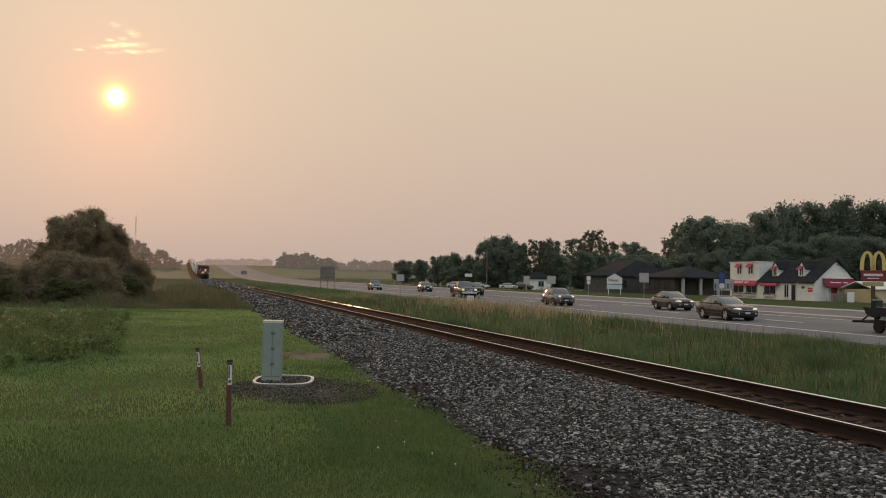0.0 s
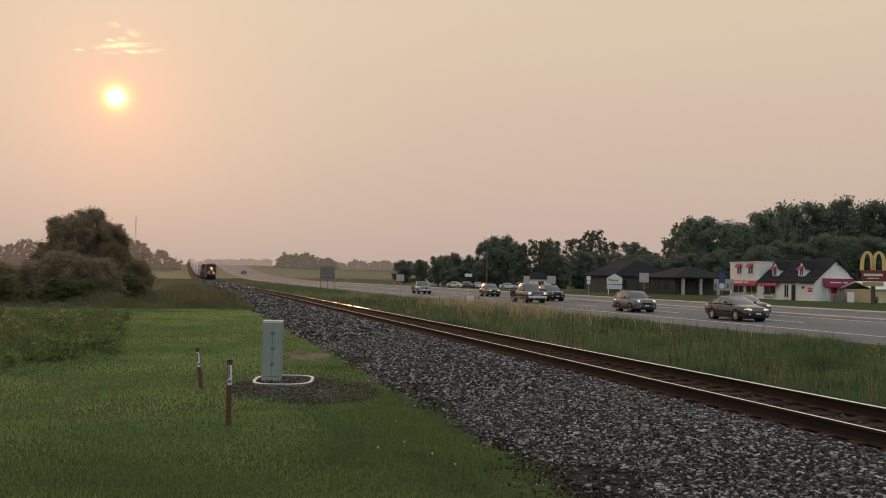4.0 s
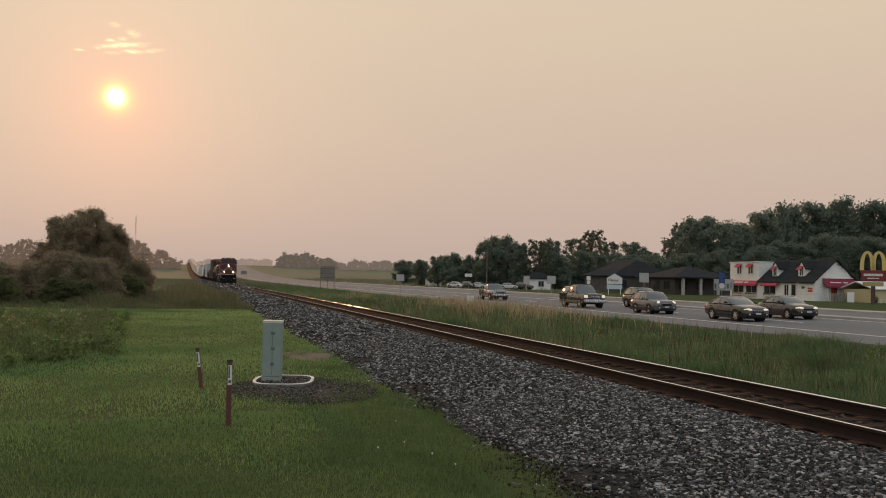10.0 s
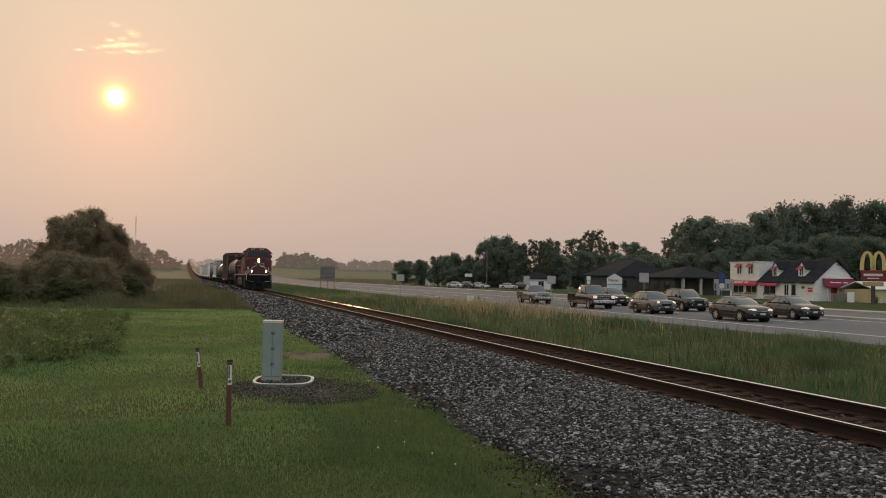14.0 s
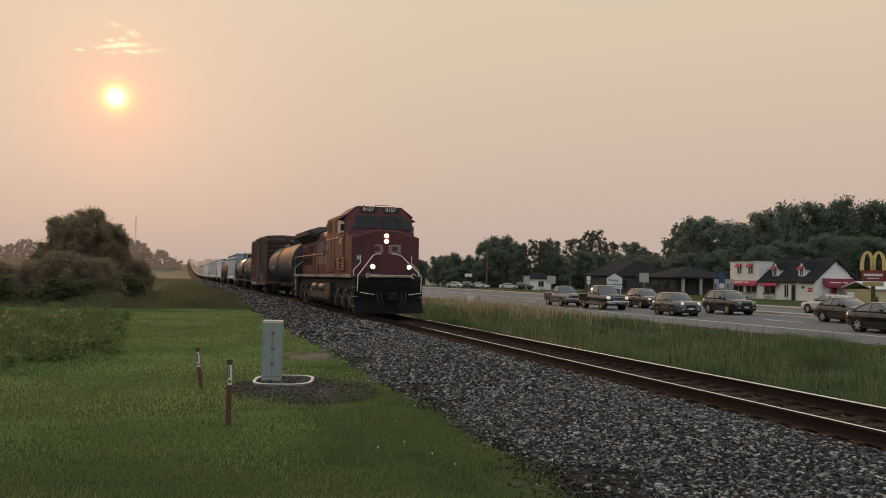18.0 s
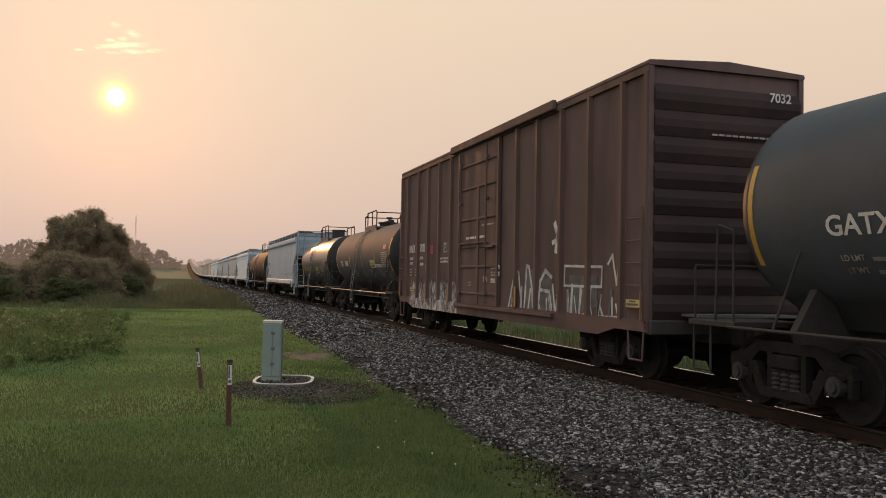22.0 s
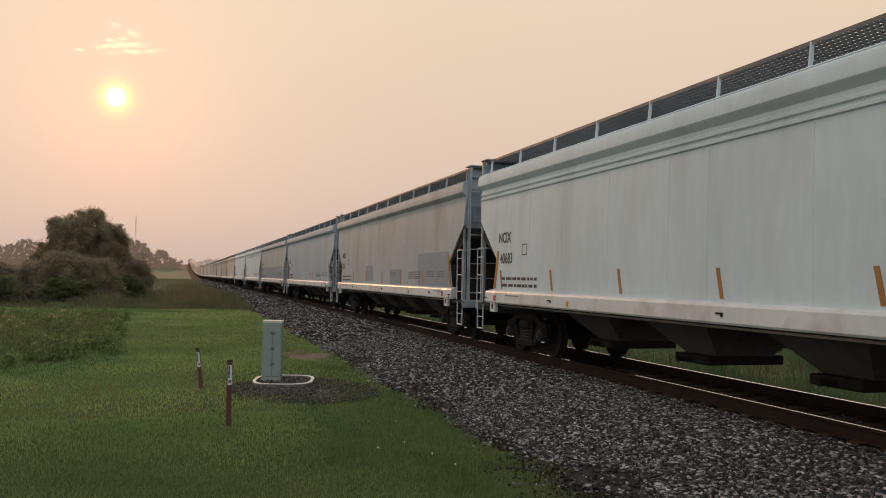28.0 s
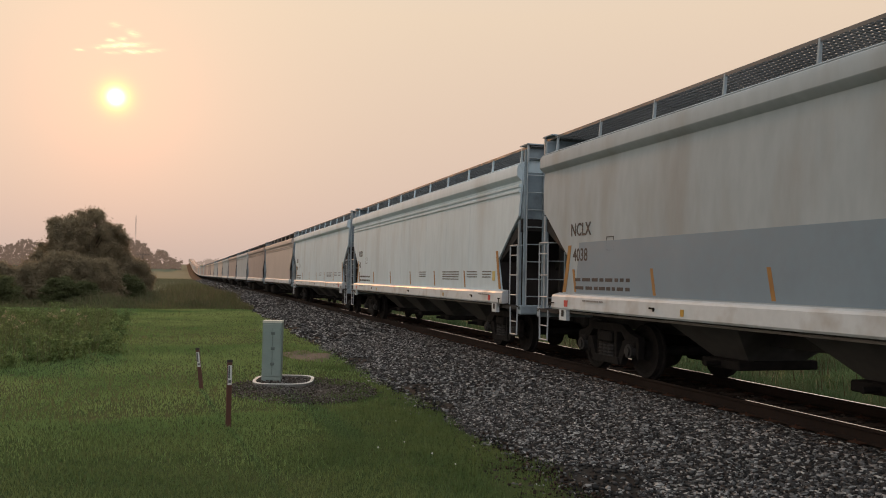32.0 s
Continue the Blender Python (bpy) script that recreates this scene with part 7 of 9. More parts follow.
def make_tree(label, height, width, seed, leaves, mat, trunk_share=0.25, leaf=0.22, gaps=0.0, bushy=False):
    r = random.Random(seed)
    tr = thing("bush" if bushy else "tree", label, "bush" if bushy else "tree", group="bushes" if bushy else "trees")
    th = height * (0.62 if not bushy else 0.4)
    sh = Shape()
    pts = [Vector((0, 0, -0.3))]
    for i in range(4):
        pts.append(pts[-1] + Vector((r.uniform(-0.03, 0.03) * height, r.uniform(-0.03, 0.03) * height, th / 4)))
    rad = height * 0.022 + 0.04
    for i in range(4):
        sh.rod(pts[i], pts[i + 1], rad * (1 - i * 0.2), 8, rad * (1 - (i + 1) * 0.2))
    clumps = []
    fine = leaf < 0.1
    many = (240 if fine and not gaps else 170 if gaps else 64) if not bushy else (150 if fine else 44)
    for i in range(many):
        t = (i + r.random()) / many
        z = height * (trunk_share * (0.2 if bushy else 1) + (1 - trunk_share) * t * 0.94)
        prof = math.sin(math.pi * (0.20 + 0.70 * t)) ** 0.6 if not bushy else math.sqrt(max(0.06, 1 - (t * 0.95) ** 2))
        ang, rr = r.uniform(0, 6.28), (0.25 + 0.75 * r.random() ** 0.6) * width * 0.5 * prof * 0.88
        c = Vector((rr * math.cos(ang), rr * math.sin(ang), z))
        cr = width * r.uniform(0.075, 0.15) * (1 - gaps * 0.42) * (0.80 if fine and not gaps else 1.0)
        clumps.append((c.x, c.y, c.z, cr))
        if i % 3 == 0:
            base = pts[min(4, 1 + int(3.5 * t))]
            sh.rod(base, base.lerp(c, 0.85), rad * 0.3, 5, rad * 0.06)
    if not gaps:
        for i in range(12):
            t = (i + 0.5) / 12
            clumps.append((r.uniform(-0.1, 0.1) * width, r.uniform(-0.1, 0.1) * width, height * (trunk_share + (0.85 - trunk_share) * t), width * 0.24 * math.sin(math.pi * (0.2 + 0.65 * t))))
    part("trunk", sh, M_BARK, tr)
    v, f = leaf_cloud(leaves, clumps, leaf, seed, True)
    me = fast_mesh("crown", v, f)
    me.materials.append(mat)
    ob = new("crown", me)
    ob.parent = tr
    return tr


def place_tree(proto, x, y, height, width, h0, w0, turn, label=""):
    gz = ground_z(x, y)
    sc = (width / w0, width / w0, max(0.4, (height + LAWN_Z - gz + 0.2) / h0))
    ob = copy_thing(proto, Matrix.Identity(4))
    ob.matrix_basis = Matrix.Translation((x, y, gz)) @ Euler((0, 0, turn)).to_matrix().to_4x4() @ Matrix.Diagonal((*sc, 1))
    if label:
        tagged(ob, label)
    return ob


def build_trees():
    r = random.Random(4)
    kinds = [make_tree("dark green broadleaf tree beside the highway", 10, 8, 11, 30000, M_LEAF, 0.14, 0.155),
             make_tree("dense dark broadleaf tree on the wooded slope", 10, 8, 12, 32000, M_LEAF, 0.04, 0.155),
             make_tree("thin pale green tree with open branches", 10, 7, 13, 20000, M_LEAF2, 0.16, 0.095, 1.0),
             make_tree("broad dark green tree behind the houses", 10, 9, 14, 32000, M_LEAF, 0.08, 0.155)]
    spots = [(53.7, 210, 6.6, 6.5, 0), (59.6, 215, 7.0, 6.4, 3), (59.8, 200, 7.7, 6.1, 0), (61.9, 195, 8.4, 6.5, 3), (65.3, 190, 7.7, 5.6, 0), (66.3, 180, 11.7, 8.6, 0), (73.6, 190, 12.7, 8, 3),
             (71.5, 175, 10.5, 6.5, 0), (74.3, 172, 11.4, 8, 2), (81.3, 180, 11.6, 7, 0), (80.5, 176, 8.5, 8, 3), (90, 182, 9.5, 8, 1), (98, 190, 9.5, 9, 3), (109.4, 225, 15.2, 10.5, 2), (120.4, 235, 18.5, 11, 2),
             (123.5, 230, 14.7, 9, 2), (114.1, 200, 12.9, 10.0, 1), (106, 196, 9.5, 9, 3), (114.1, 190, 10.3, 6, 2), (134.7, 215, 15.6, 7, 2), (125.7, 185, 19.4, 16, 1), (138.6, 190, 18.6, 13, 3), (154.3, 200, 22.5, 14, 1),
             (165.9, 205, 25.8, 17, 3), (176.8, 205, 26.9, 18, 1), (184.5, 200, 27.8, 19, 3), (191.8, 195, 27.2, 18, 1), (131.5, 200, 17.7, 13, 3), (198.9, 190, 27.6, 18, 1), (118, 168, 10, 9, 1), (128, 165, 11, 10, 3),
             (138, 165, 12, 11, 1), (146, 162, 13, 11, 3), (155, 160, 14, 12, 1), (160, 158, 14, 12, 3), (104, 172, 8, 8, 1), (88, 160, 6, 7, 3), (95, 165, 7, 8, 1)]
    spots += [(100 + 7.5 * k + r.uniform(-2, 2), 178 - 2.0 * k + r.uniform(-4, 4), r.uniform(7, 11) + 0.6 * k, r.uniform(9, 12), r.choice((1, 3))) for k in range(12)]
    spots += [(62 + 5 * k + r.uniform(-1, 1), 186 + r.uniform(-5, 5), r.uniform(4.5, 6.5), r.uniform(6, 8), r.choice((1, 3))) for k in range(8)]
    dims = [(10, 8), (10, 8), (10, 7), (10, 9)]
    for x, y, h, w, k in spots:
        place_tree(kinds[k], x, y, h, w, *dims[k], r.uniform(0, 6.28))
    # keep the four models as trees of their own at the far edge of the wood
    for k, (x, y) in zip(kinds, ((205, 215), (172, 222), (150, 232), (212, 228))):
        k.matrix_basis = Matrix.Translation((x, y, ground_z(x, y))) @ Matrix.Diagonal((1.6, 1.6, 2.1, 1))
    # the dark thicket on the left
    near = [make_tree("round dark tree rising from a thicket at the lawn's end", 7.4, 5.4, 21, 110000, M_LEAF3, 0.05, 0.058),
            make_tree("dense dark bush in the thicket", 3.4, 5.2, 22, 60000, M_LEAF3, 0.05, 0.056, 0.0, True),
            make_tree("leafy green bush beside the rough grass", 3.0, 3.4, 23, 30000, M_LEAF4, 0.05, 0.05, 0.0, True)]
    spots = [(-9.7, 76, 6.9, 4.6, 0), (-8.2, 78, 7.7, 5.0, 0), (-6.6, 80, 6.6, 4.4, 0), (-11.3, 72, 3.0, 4.6, 1), (-13.6, 70, 2.8, 4.6, 1), (-5.6, 80, 4.0, 5.4, 1), (-4.0, 77, 3.3, 3.6, 1), (-9.1, 70, 3.7, 5.6, 1), (-6.6, 71, 3.2, 5.4, 1),
             (-16, 69, 2.8, 5.0, 1), (-4.6, 73, 2.2, 3.6, 2), (-8.2, 63, 1.8, 3.2, 2), (-6.9, 64, 1.5, 3.0, 2), (-11.5, 60, 1.9, 3.6, 2), (-12, 84, 4.6, 6, 1)]
    dims = [(7.4, 5.4), (3.4, 5.2), (3.0, 3.4)]
    used = set()
    for x, y, h, w, k in spots:
        if k not in used:
            used.add(k)
            near[k].matrix_basis = Matrix.Translation((x, y, ground_z(x, y))) @ Matrix.Diagonal((w / dims[k][1], w / dims[k][1], (h + 0.1) / dims[k][0], 1))
        else:
            place_tree(near[k], x, y, h, w, *dims[k], r.uniform(0, 6.28))


def build_far_woods():
    """Wooded ridges: way off, then (bearing, height of the skyline) along each."""
    r = random.Random(31)
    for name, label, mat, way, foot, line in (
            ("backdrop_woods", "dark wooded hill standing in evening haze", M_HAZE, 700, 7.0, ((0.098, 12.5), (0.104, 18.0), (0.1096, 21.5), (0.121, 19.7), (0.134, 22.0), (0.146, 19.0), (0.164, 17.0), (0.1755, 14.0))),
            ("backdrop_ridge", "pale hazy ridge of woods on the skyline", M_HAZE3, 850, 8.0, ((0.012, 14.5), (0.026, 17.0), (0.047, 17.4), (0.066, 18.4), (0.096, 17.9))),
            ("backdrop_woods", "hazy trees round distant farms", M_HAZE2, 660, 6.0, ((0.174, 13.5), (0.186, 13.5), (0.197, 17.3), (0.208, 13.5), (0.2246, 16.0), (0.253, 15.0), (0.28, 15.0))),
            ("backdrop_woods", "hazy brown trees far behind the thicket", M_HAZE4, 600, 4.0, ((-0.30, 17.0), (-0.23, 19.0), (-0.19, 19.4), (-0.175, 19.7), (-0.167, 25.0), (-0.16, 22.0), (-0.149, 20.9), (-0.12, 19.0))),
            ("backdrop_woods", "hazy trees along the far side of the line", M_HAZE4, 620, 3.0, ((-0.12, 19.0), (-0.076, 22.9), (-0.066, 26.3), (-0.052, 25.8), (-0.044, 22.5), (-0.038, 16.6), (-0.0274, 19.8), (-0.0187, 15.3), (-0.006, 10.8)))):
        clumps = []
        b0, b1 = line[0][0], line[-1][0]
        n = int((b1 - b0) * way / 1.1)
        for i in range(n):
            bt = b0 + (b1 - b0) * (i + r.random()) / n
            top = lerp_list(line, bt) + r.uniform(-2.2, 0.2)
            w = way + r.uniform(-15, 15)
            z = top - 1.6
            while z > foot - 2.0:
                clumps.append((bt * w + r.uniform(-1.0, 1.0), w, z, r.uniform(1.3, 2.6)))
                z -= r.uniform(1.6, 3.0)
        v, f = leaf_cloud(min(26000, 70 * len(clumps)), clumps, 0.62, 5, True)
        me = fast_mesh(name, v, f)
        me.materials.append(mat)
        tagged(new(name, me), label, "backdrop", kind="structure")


build_stones()
build_grass()
build_trees()
build_far_woods()
# ---------- lawn furniture ----------
M_CABINET = surface("pale_green_cabinet_paint", (0.20, 0.26, 0.235), (0.26, 0.32, 0.29), 0.5, grain=8, stain=1.5, bump=0.05, dirt=(0.17, 0.18, 0.15), dirt_amount=0.4)
# pale cream puts the low sun on the lid into its paint
M_CABTOP = surface("sunlit_cabinet_lid", (0.50, 0.50, 0.42), (0.60, 0.60, 0.50), 0.45, grain=8, stain=1.5, bump=0.03)
M_POST = surface("red_brown_marker_post", (0.075, 0.028, 0.02), (0.115, 0.042, 0.028), 0.6, grain=10, stain=2, stretch=(1, 1, 0.2), bump=0.15)
M_KERBSIDE = surface("dark_kerb_concrete", (0.13, 0.13, 0.115), (0.20, 0.195, 0.175), 0.9, grain=12, stain=1.5, bump=0.25, dirt=(0.06, 0.06, 0.05), dirt_amount=0.6)
M_LATCH = surface("weathered_latch", (0.10, 0.125, 0.115), (0.14, 0.17, 0.155), 0.5, grain=8, stain=1.5, bump=0.05)
M_MULCH = surface("dark_mulch", (0.042, 0.036, 0.031), (0.090, 0.077, 0.065), 0.95, grain=30, stain=2, bump=1.0, bump_scale=30)
M_CHIP = stone_paint("brown_gravel_chip", [(0.0, (0.042, 0.035, 0.031)), (0.5, (0.098, 0.084, 0.074)), (0.88, (0.175, 0.158, 0.142)), (1.0, (0.30, 0.28, 0.26))])
M_SIGNBACK = surface("bare_aluminium_sign_back", (0.33, 0.33, 0.32), (0.42, 0.42, 0.41), 0.45, metal=0.5, grain=6, stain=1, bump=0.02)
M_GALV = surface("galvanised_post", (0.22, 0.22, 0.21), (0.32, 0.32, 0.31), 0.5, metal=0.5, grain=10, stain=2, bump=0.05)
M_WOODPOLE = surface("weathered_wood_pole", (0.09, 0.07, 0.055), (0.16, 0.13, 0.10), 0.85, grain=8, stain=1, stretch=(1, 1, 0.15), bump=0.3)
M_WHITEPANEL = surface("white_sign_panel", (0.62, 0.62, 0.60), (0.70, 0.70, 0.68), 0.55, grain=6, stain=1, bump=0.02)
M_BLUESIGN = surface("blue_sign", (0.02, 0.05, 0.18), (0.03, 0.07, 0.22), 0.5, grain=6, stain=1, bump=0.0)


def build_lawn_things():
    m = Matrix.Translation((1.79, 18.05, -0.585)) @ Euler((0, 0, radians(-12))).to_matrix().to_4x4()
    cb = thing("utility_cabinet", "pale green metal utility cabinet standing in a kerbed bed", "utility cabinet", m)
    part("body", Shape().box(-0.20, 0.20, -0.17, 0.17, 0.0, 1.255, 0.012), M_CABINET, cb)
    part("lid", Shape().box(-0.206, 0.206, -0.178, 0.178, 1.255, 1.28, 0.010).box(-0.203, 0.203, -0.174, 0.174, 1.235, 1.255), M_CABTOP, cb, "lid paled for the sunlight on its top")
    dr = part("door", Shape().box(-0.175, 0.175, -0.180, -0.168, 0.12, 1.20, 0.004), M_CABINET, cb)
    for z in (0.38, 0.70, 1.02):
        part("latch", Shape().box(-0.02, 0.06, -0.196, -0.18, z - 0.03, z + 0.03, 0.006).rod((0.02, -0.2, z), (0.02, -0.19, z), 0.018, 10), M_LATCH, dr)
    part("hinge_rod", Shape().rod((0.012, -0.186, 0.15), (0.012, -0.186, 1.12), 0.004, 6), M_LATCH, dr)
    part("conduit", Shape().rod((-0.205, 0.03, 0.0), (-0.205, 0.03, 0.32), 0.012, 6), M_GALV, cb)
    # kerb ring: an octagon
    kr = thing("kerb_ring", "white-edged concrete kerb ring filled with dark mulch", "planter kerb", Matrix.Translation((2.03, 17.95, -0.63)) @ Euler((0, 0, radians(-12))).to_matrix().to_4x4())
    a, b, n = 0.62, 0.81, 28
    ring = [(a * math.copysign(abs(math.cos(t)) ** 0.62, math.cos(t)), b * math.copysign(abs(math.sin(t)) ** 0.62, math.sin(t))) for t in (2 * math.pi * (i + 0.5) / n for i in range(n))]
    for i in range(0, n, 2):
        run = [ring[i], ring[i + 1], ring[(i + 2) % n]]
        body = run + [(x * 0.90, y * 0.92) for x, y in reversed(run)]
        part("kerb_segment", Shape().prism(body, -0.05, 0.085, "z"), M_KERBSIDE, kr)
        part("kerb_cap", Shape().prism(body, 0.085, 0.097, "z"), M_WHITE, kr, "pale kerb top")
    part("mulch_bed", Shape().prism([(x * 0.90, y * 0.92) for x, y in ring], -0.05, 0.045, "z"), M_MULCH, kr)
    # low spread patches, domed a little
    for nm, lb, x, y, rx, ry, mt, sd in (("mulch_patch", "dark gravelly mulch spilled on the lawn", 2.2, 16.7, 1.2, 1.75, M_MULCH, 1), ("dirt_patch", "bare brown dirt patch in the lawn", 3.3, 24.2, 0.8, 1.7, M_DIRT, 2)):
        rr = random.Random(sd)
        ks = [1 + 0.25 * rr.uniform(-1, 1) for _ in range(20)]
        rings = [[(x + rx * k * q * math.cos(6.283 * i / 20), y + ry * k * q * math.sin(6.283 * i / 20), -0.62 + 0.016 * (1 - q * q) + (0.0 if q < 1 else -0.06)) for i, k in enumerate(ks)] for q in (1.0, 0.8, 0.5, 0.1)]
        tagged(part(nm, Shape().loft(rings), mt, smooth=60), lb, "ground", kind="structure")
    n = 5200
    ang, rad = RNG.uniform(0, 6.28, n), np.sqrt(RNG.random(n))
    stones("mulch_chips", "brown gravel chips scattered round the kerb ring", 2.25 + 1.45 * rad * np.cos(ang) - TRACK_X, 16.75 + 2.0 * rad * np.sin(ang), RNG.uniform(0.017, 0.027, n), 4.75, M_CHIP)
    n = 900
    stones("toe_gravel", "gritty brown gravel at the toe of the ballast", RNG.uniform(-5.0, -4.15, n), RNG.normal(8.9, 1.3, n), RNG.uniform(0.012, 0.035, n), 1.8, M_STONE_BROWN)
    n = 900
    ang, rad = RNG.uniform(0, 6.28, n), np.sqrt(RNG.random(n))
    stones("gravel_fill", "brown gravel filling the kerb ring", 2.03 + 0.50 * rad * np.cos(ang) - TRACK_X, 17.95 + 0.64 * rad * np.sin(ang), RNG.uniform(0.020, 0.032, n), 4.9, M_CHIP)
    for x, y, h, lean, tw in ((0.66, 12.96, 0.98, 0.0, 10), (0.35, 17.28, 0.80, -7.0, -8)):
        mp = thing("marker_post", "red-brown buried cable marker post with white label", "marker post", Matrix.Translation((x, y, -0.62)) @ Euler((0, radians(lean), radians(tw))).to_matrix().to_4x4(), group="marker posts")
        part("post", Shape().box(-0.038, 0.038, -0.02, 0.02, -0.1, h, 0.008), M_POST, mp)
        lb = part("label", Shape().box(-0.030, 0.030, -0.026, -0.02, h - 0.36, h - 0.07, 0.003), M_WHITEPANEL, mp, "white warning label")
        part("print", Shape().box(-0.024, 0.0, -0.029, -0.026, h - 0.26, h - 0.08).box(-0.02, 0.02, -0.0295, -0.026, h - 0.33, h - 0.29), M_DARKTXT, lb)
        part("cap", Shape().box(-0.040, 0.040, -0.022, 0.022, h - 0.03, h + 0.012, 0.006), M_BLACK, mp)
    tagged(part("track_post", Shape().box(-0.05, 0.05, -0.05, 0.05, -0.2, 1.5, 0.01), M_WOODPOLE), "slim weathered post beside the track", "post").matrix_basis = Matrix.Translation((3.2, 100, -0.7))


def sign(name, label, x, y, w, h, z0, z1, mat, ways=1, face=0.0, ground=None, back=True):
    """A panel z0..z1 on posts."""
    g = ground_z(x, y) if ground is None else ground
    sg = thing(name, label, "sign", Matrix.Translation((x, y, 0)) @ Euler((0, 0, radians(face))).to_matrix().to_4x4())
    part("panel", Shape().box(-w / 2, w / 2, -0.02, 0.0, z0, z1, 0.005), mat, sg)
    for k in range(ways):
        px = 0.0 if ways == 1 else -w / 2 + w * k / (ways - 1) * 0.94 + 0.03 * w
        part("post", Shape().box(px - 0.045, px + 0.045, 0.004, 0.07, g - 0.2, z1 - 0.05, 0.006), M_GALV if ways == 1 else M_WOODPOLE, sg)
    return sg


def build_signs():
    brown = surface("weathered_board_back", (0.13, 0.12, 0.11), (0.20, 0.185, 0.17), 0.7, grain=6, stain=1, bump=0.05)
    bd = sign("information_board", "large weathered board seen from behind on three posts", 24.2, 150, 2.6, 2.7, 0.95, 3.55, brown, 3, -10)
    for z in (1.4, 2.2, 3.0):
        part("cross_brace", Shape().box(-1.3, 1.3, -0.06, -0.02, z, z + 0.1), M_WOODPOLE, bd)
    sign("road_sign", "square road sign seen from behind on a steel post", 26.6, 106, 1.0, 1.0, 1.25, 2.1, M_SIGNBACK, 1, -10, -0.5)
    sign("road_sign", "square grey road sign back beside the far kerb", 50.2, 111, 1.2, 1.1, 1.2, 2.35, M_SIGNBACK, 1, -22)
    sign("road_sign", "square grey road sign back near the parked cars", 41.2 + 8.5, 119, 0.9, 1.0, 1.1, 2.3, M_SIGNBACK, 1, -22)
    sign("road_sign", "pale square road sign on a steel post", 54.3, 92.4, 1.15, 1.2, 1.65, 2.85, M_SIGNBACK, 1, -28)
    rs = sign("route_marker", "small white route marker signs stacked on a post", 50.8, 100.5, 0.5, 0.5, 1.85, 2.35, M_WHITEPANEL, 1, -25)
    part("lower_marker", Shape().box(-0.22, 0.22, -0.02, 0.0, 1.3, 1.78, 0.005), M_WHITEPANEL, rs)
    rs = sign("route_marker", "blue and white route markers on a steel post", 70.2, 99, 0.75, 0.6, 2.5, 3.2, M_BLUESIGN, 1, -35)
    part("lower_marker", Shape().box(-0.4, 0.4, -0.02, 0.0, 1.75, 2.4, 0.005), M_BLUESIGN, rs)
    part("shield", Shape().rod((0, -0.03, 1.4), (0, -0.022, 1.4), 0.36, 14), M_WHITEPANEL, rs)
    # shop sign with a gabled top
    x, y = 62.5, 115
    sg = thing("shop_sign", "white gabled shop sign with a blue lower panel on posts", "sign", Matrix.Translation((x, y, 0)) @ Euler((0, 0, radians(-28))).to_matrix().to_4x4())
    part("panel", Shape().prism([(-1.15, 1.35), (1.15, 1.35), (1.15, 2.25), (0, 2.95), (-1.15, 2.25)], -0.08, 0.08), M_WHITEPANEL, sg)
    part("lower_panel", Shape().box(-1.15, 1.15, -0.08, 0.08, 0.55, 1.25, 0.01), surface("pale_blue_panel", (0.45, 0.55, 0.60), (0.52, 0.61, 0.66), 0.6, bump=0), sg)
    part("roof_edge", Shape().prism([(-1.25, 2.22), (0, 3.0), (1.25, 2.22), (1.25, 2.3), (0, 3.1), (-1.25, 2.3)], -0.12, 0.12), M_BLUESIGN, sg)
    lettering("Pilates", sg, -0.95, -0.085, 1.62, 0.42, M_DARKTXT, 1.0, "front", "dark lettering")
    for px in (-0.9, 0.9):
        part("post", Shape().box(px - 0.07, px + 0.07, -0.06, 0.06, -0.6, 0.55), M_WHITEPANEL, sg)
    # fast-food sign: plain shapes
    x, y = 73.5, 75.9
    yellow = surface("yellow_sign_arches", (0.60, 0.45, 0.15), (0.68, 0.53, 0.20), 0.5, grain=6, stain=1, bump=0)
    maroon = surface("maroon_sign_panel", (0.16, 0.018, 0.02), (0.2, 0.025, 0.026), 0.5, grain=6, stain=1, bump=0)
    sg = thing("restaurant_sign", "yellow arched sign over a maroon panel on a brown post", "sign", Matrix.Translation((x, y, 0)) @ Euler((0, 0, radians(-42))).to_matrix().to_4x4())
    part("post", Shape().box(-0.22, 0.22, -0.14, 0.14, -0.6, 1.75, 0.02), surface("brown_post", (0.06, 0.035, 0.03), (0.09, 0.055, 0.045), 0.6), sg)
    part("panel", Shape().box(-1.22, 1.22, -0.16, 0.16, 2.25, 3.5, 0.03), maroon, sg)
    part("reader_board", Shape().box(-1.05, 1.05, -0.17, 0.17, 1.72, 2.2, 0.02), surface("dull_yellow_board", (0.34, 0.29, 0.12), (0.4, 0.34, 0.15), 0.6), sg)
    part("lettering_bar", Shape().box(-0.95, 0.95, -0.172, -0.16, 2.85, 3.12, 0.004), M_LETTER, sg)
    part("lettering_bar", Shape().box(-0.6, 0.6, -0.172, -0.16, 2.55, 2.66, 0.004), M_LETTER, sg)
    for cx in (-0.58, 0.58):
        rings = []
        for i in range(17):
            t = math.pi * i / 16
            ox, oz = cx - 0.58 * math.cos(t), 3.5 + 1.95 * math.sin(t) ** 0.75
            nx, nz = -math.cos(t), 0.35 * math.sin(t)
            k = 0.25
            rings.append([(ox - nx * k, -0.14, oz - nz * k), (ox - nx * k, 0.14, oz - nz * k), (ox + nx * k * 0.7, 0.14, oz + nz * k + 0.12 * math.sin(t)), (ox + nx * k * 0.7, -0.14, oz + nz * k + 0.12 * math.sin(t))])
        part("arch", Shape().loft(rings), yellow, sg, "yellow arch")
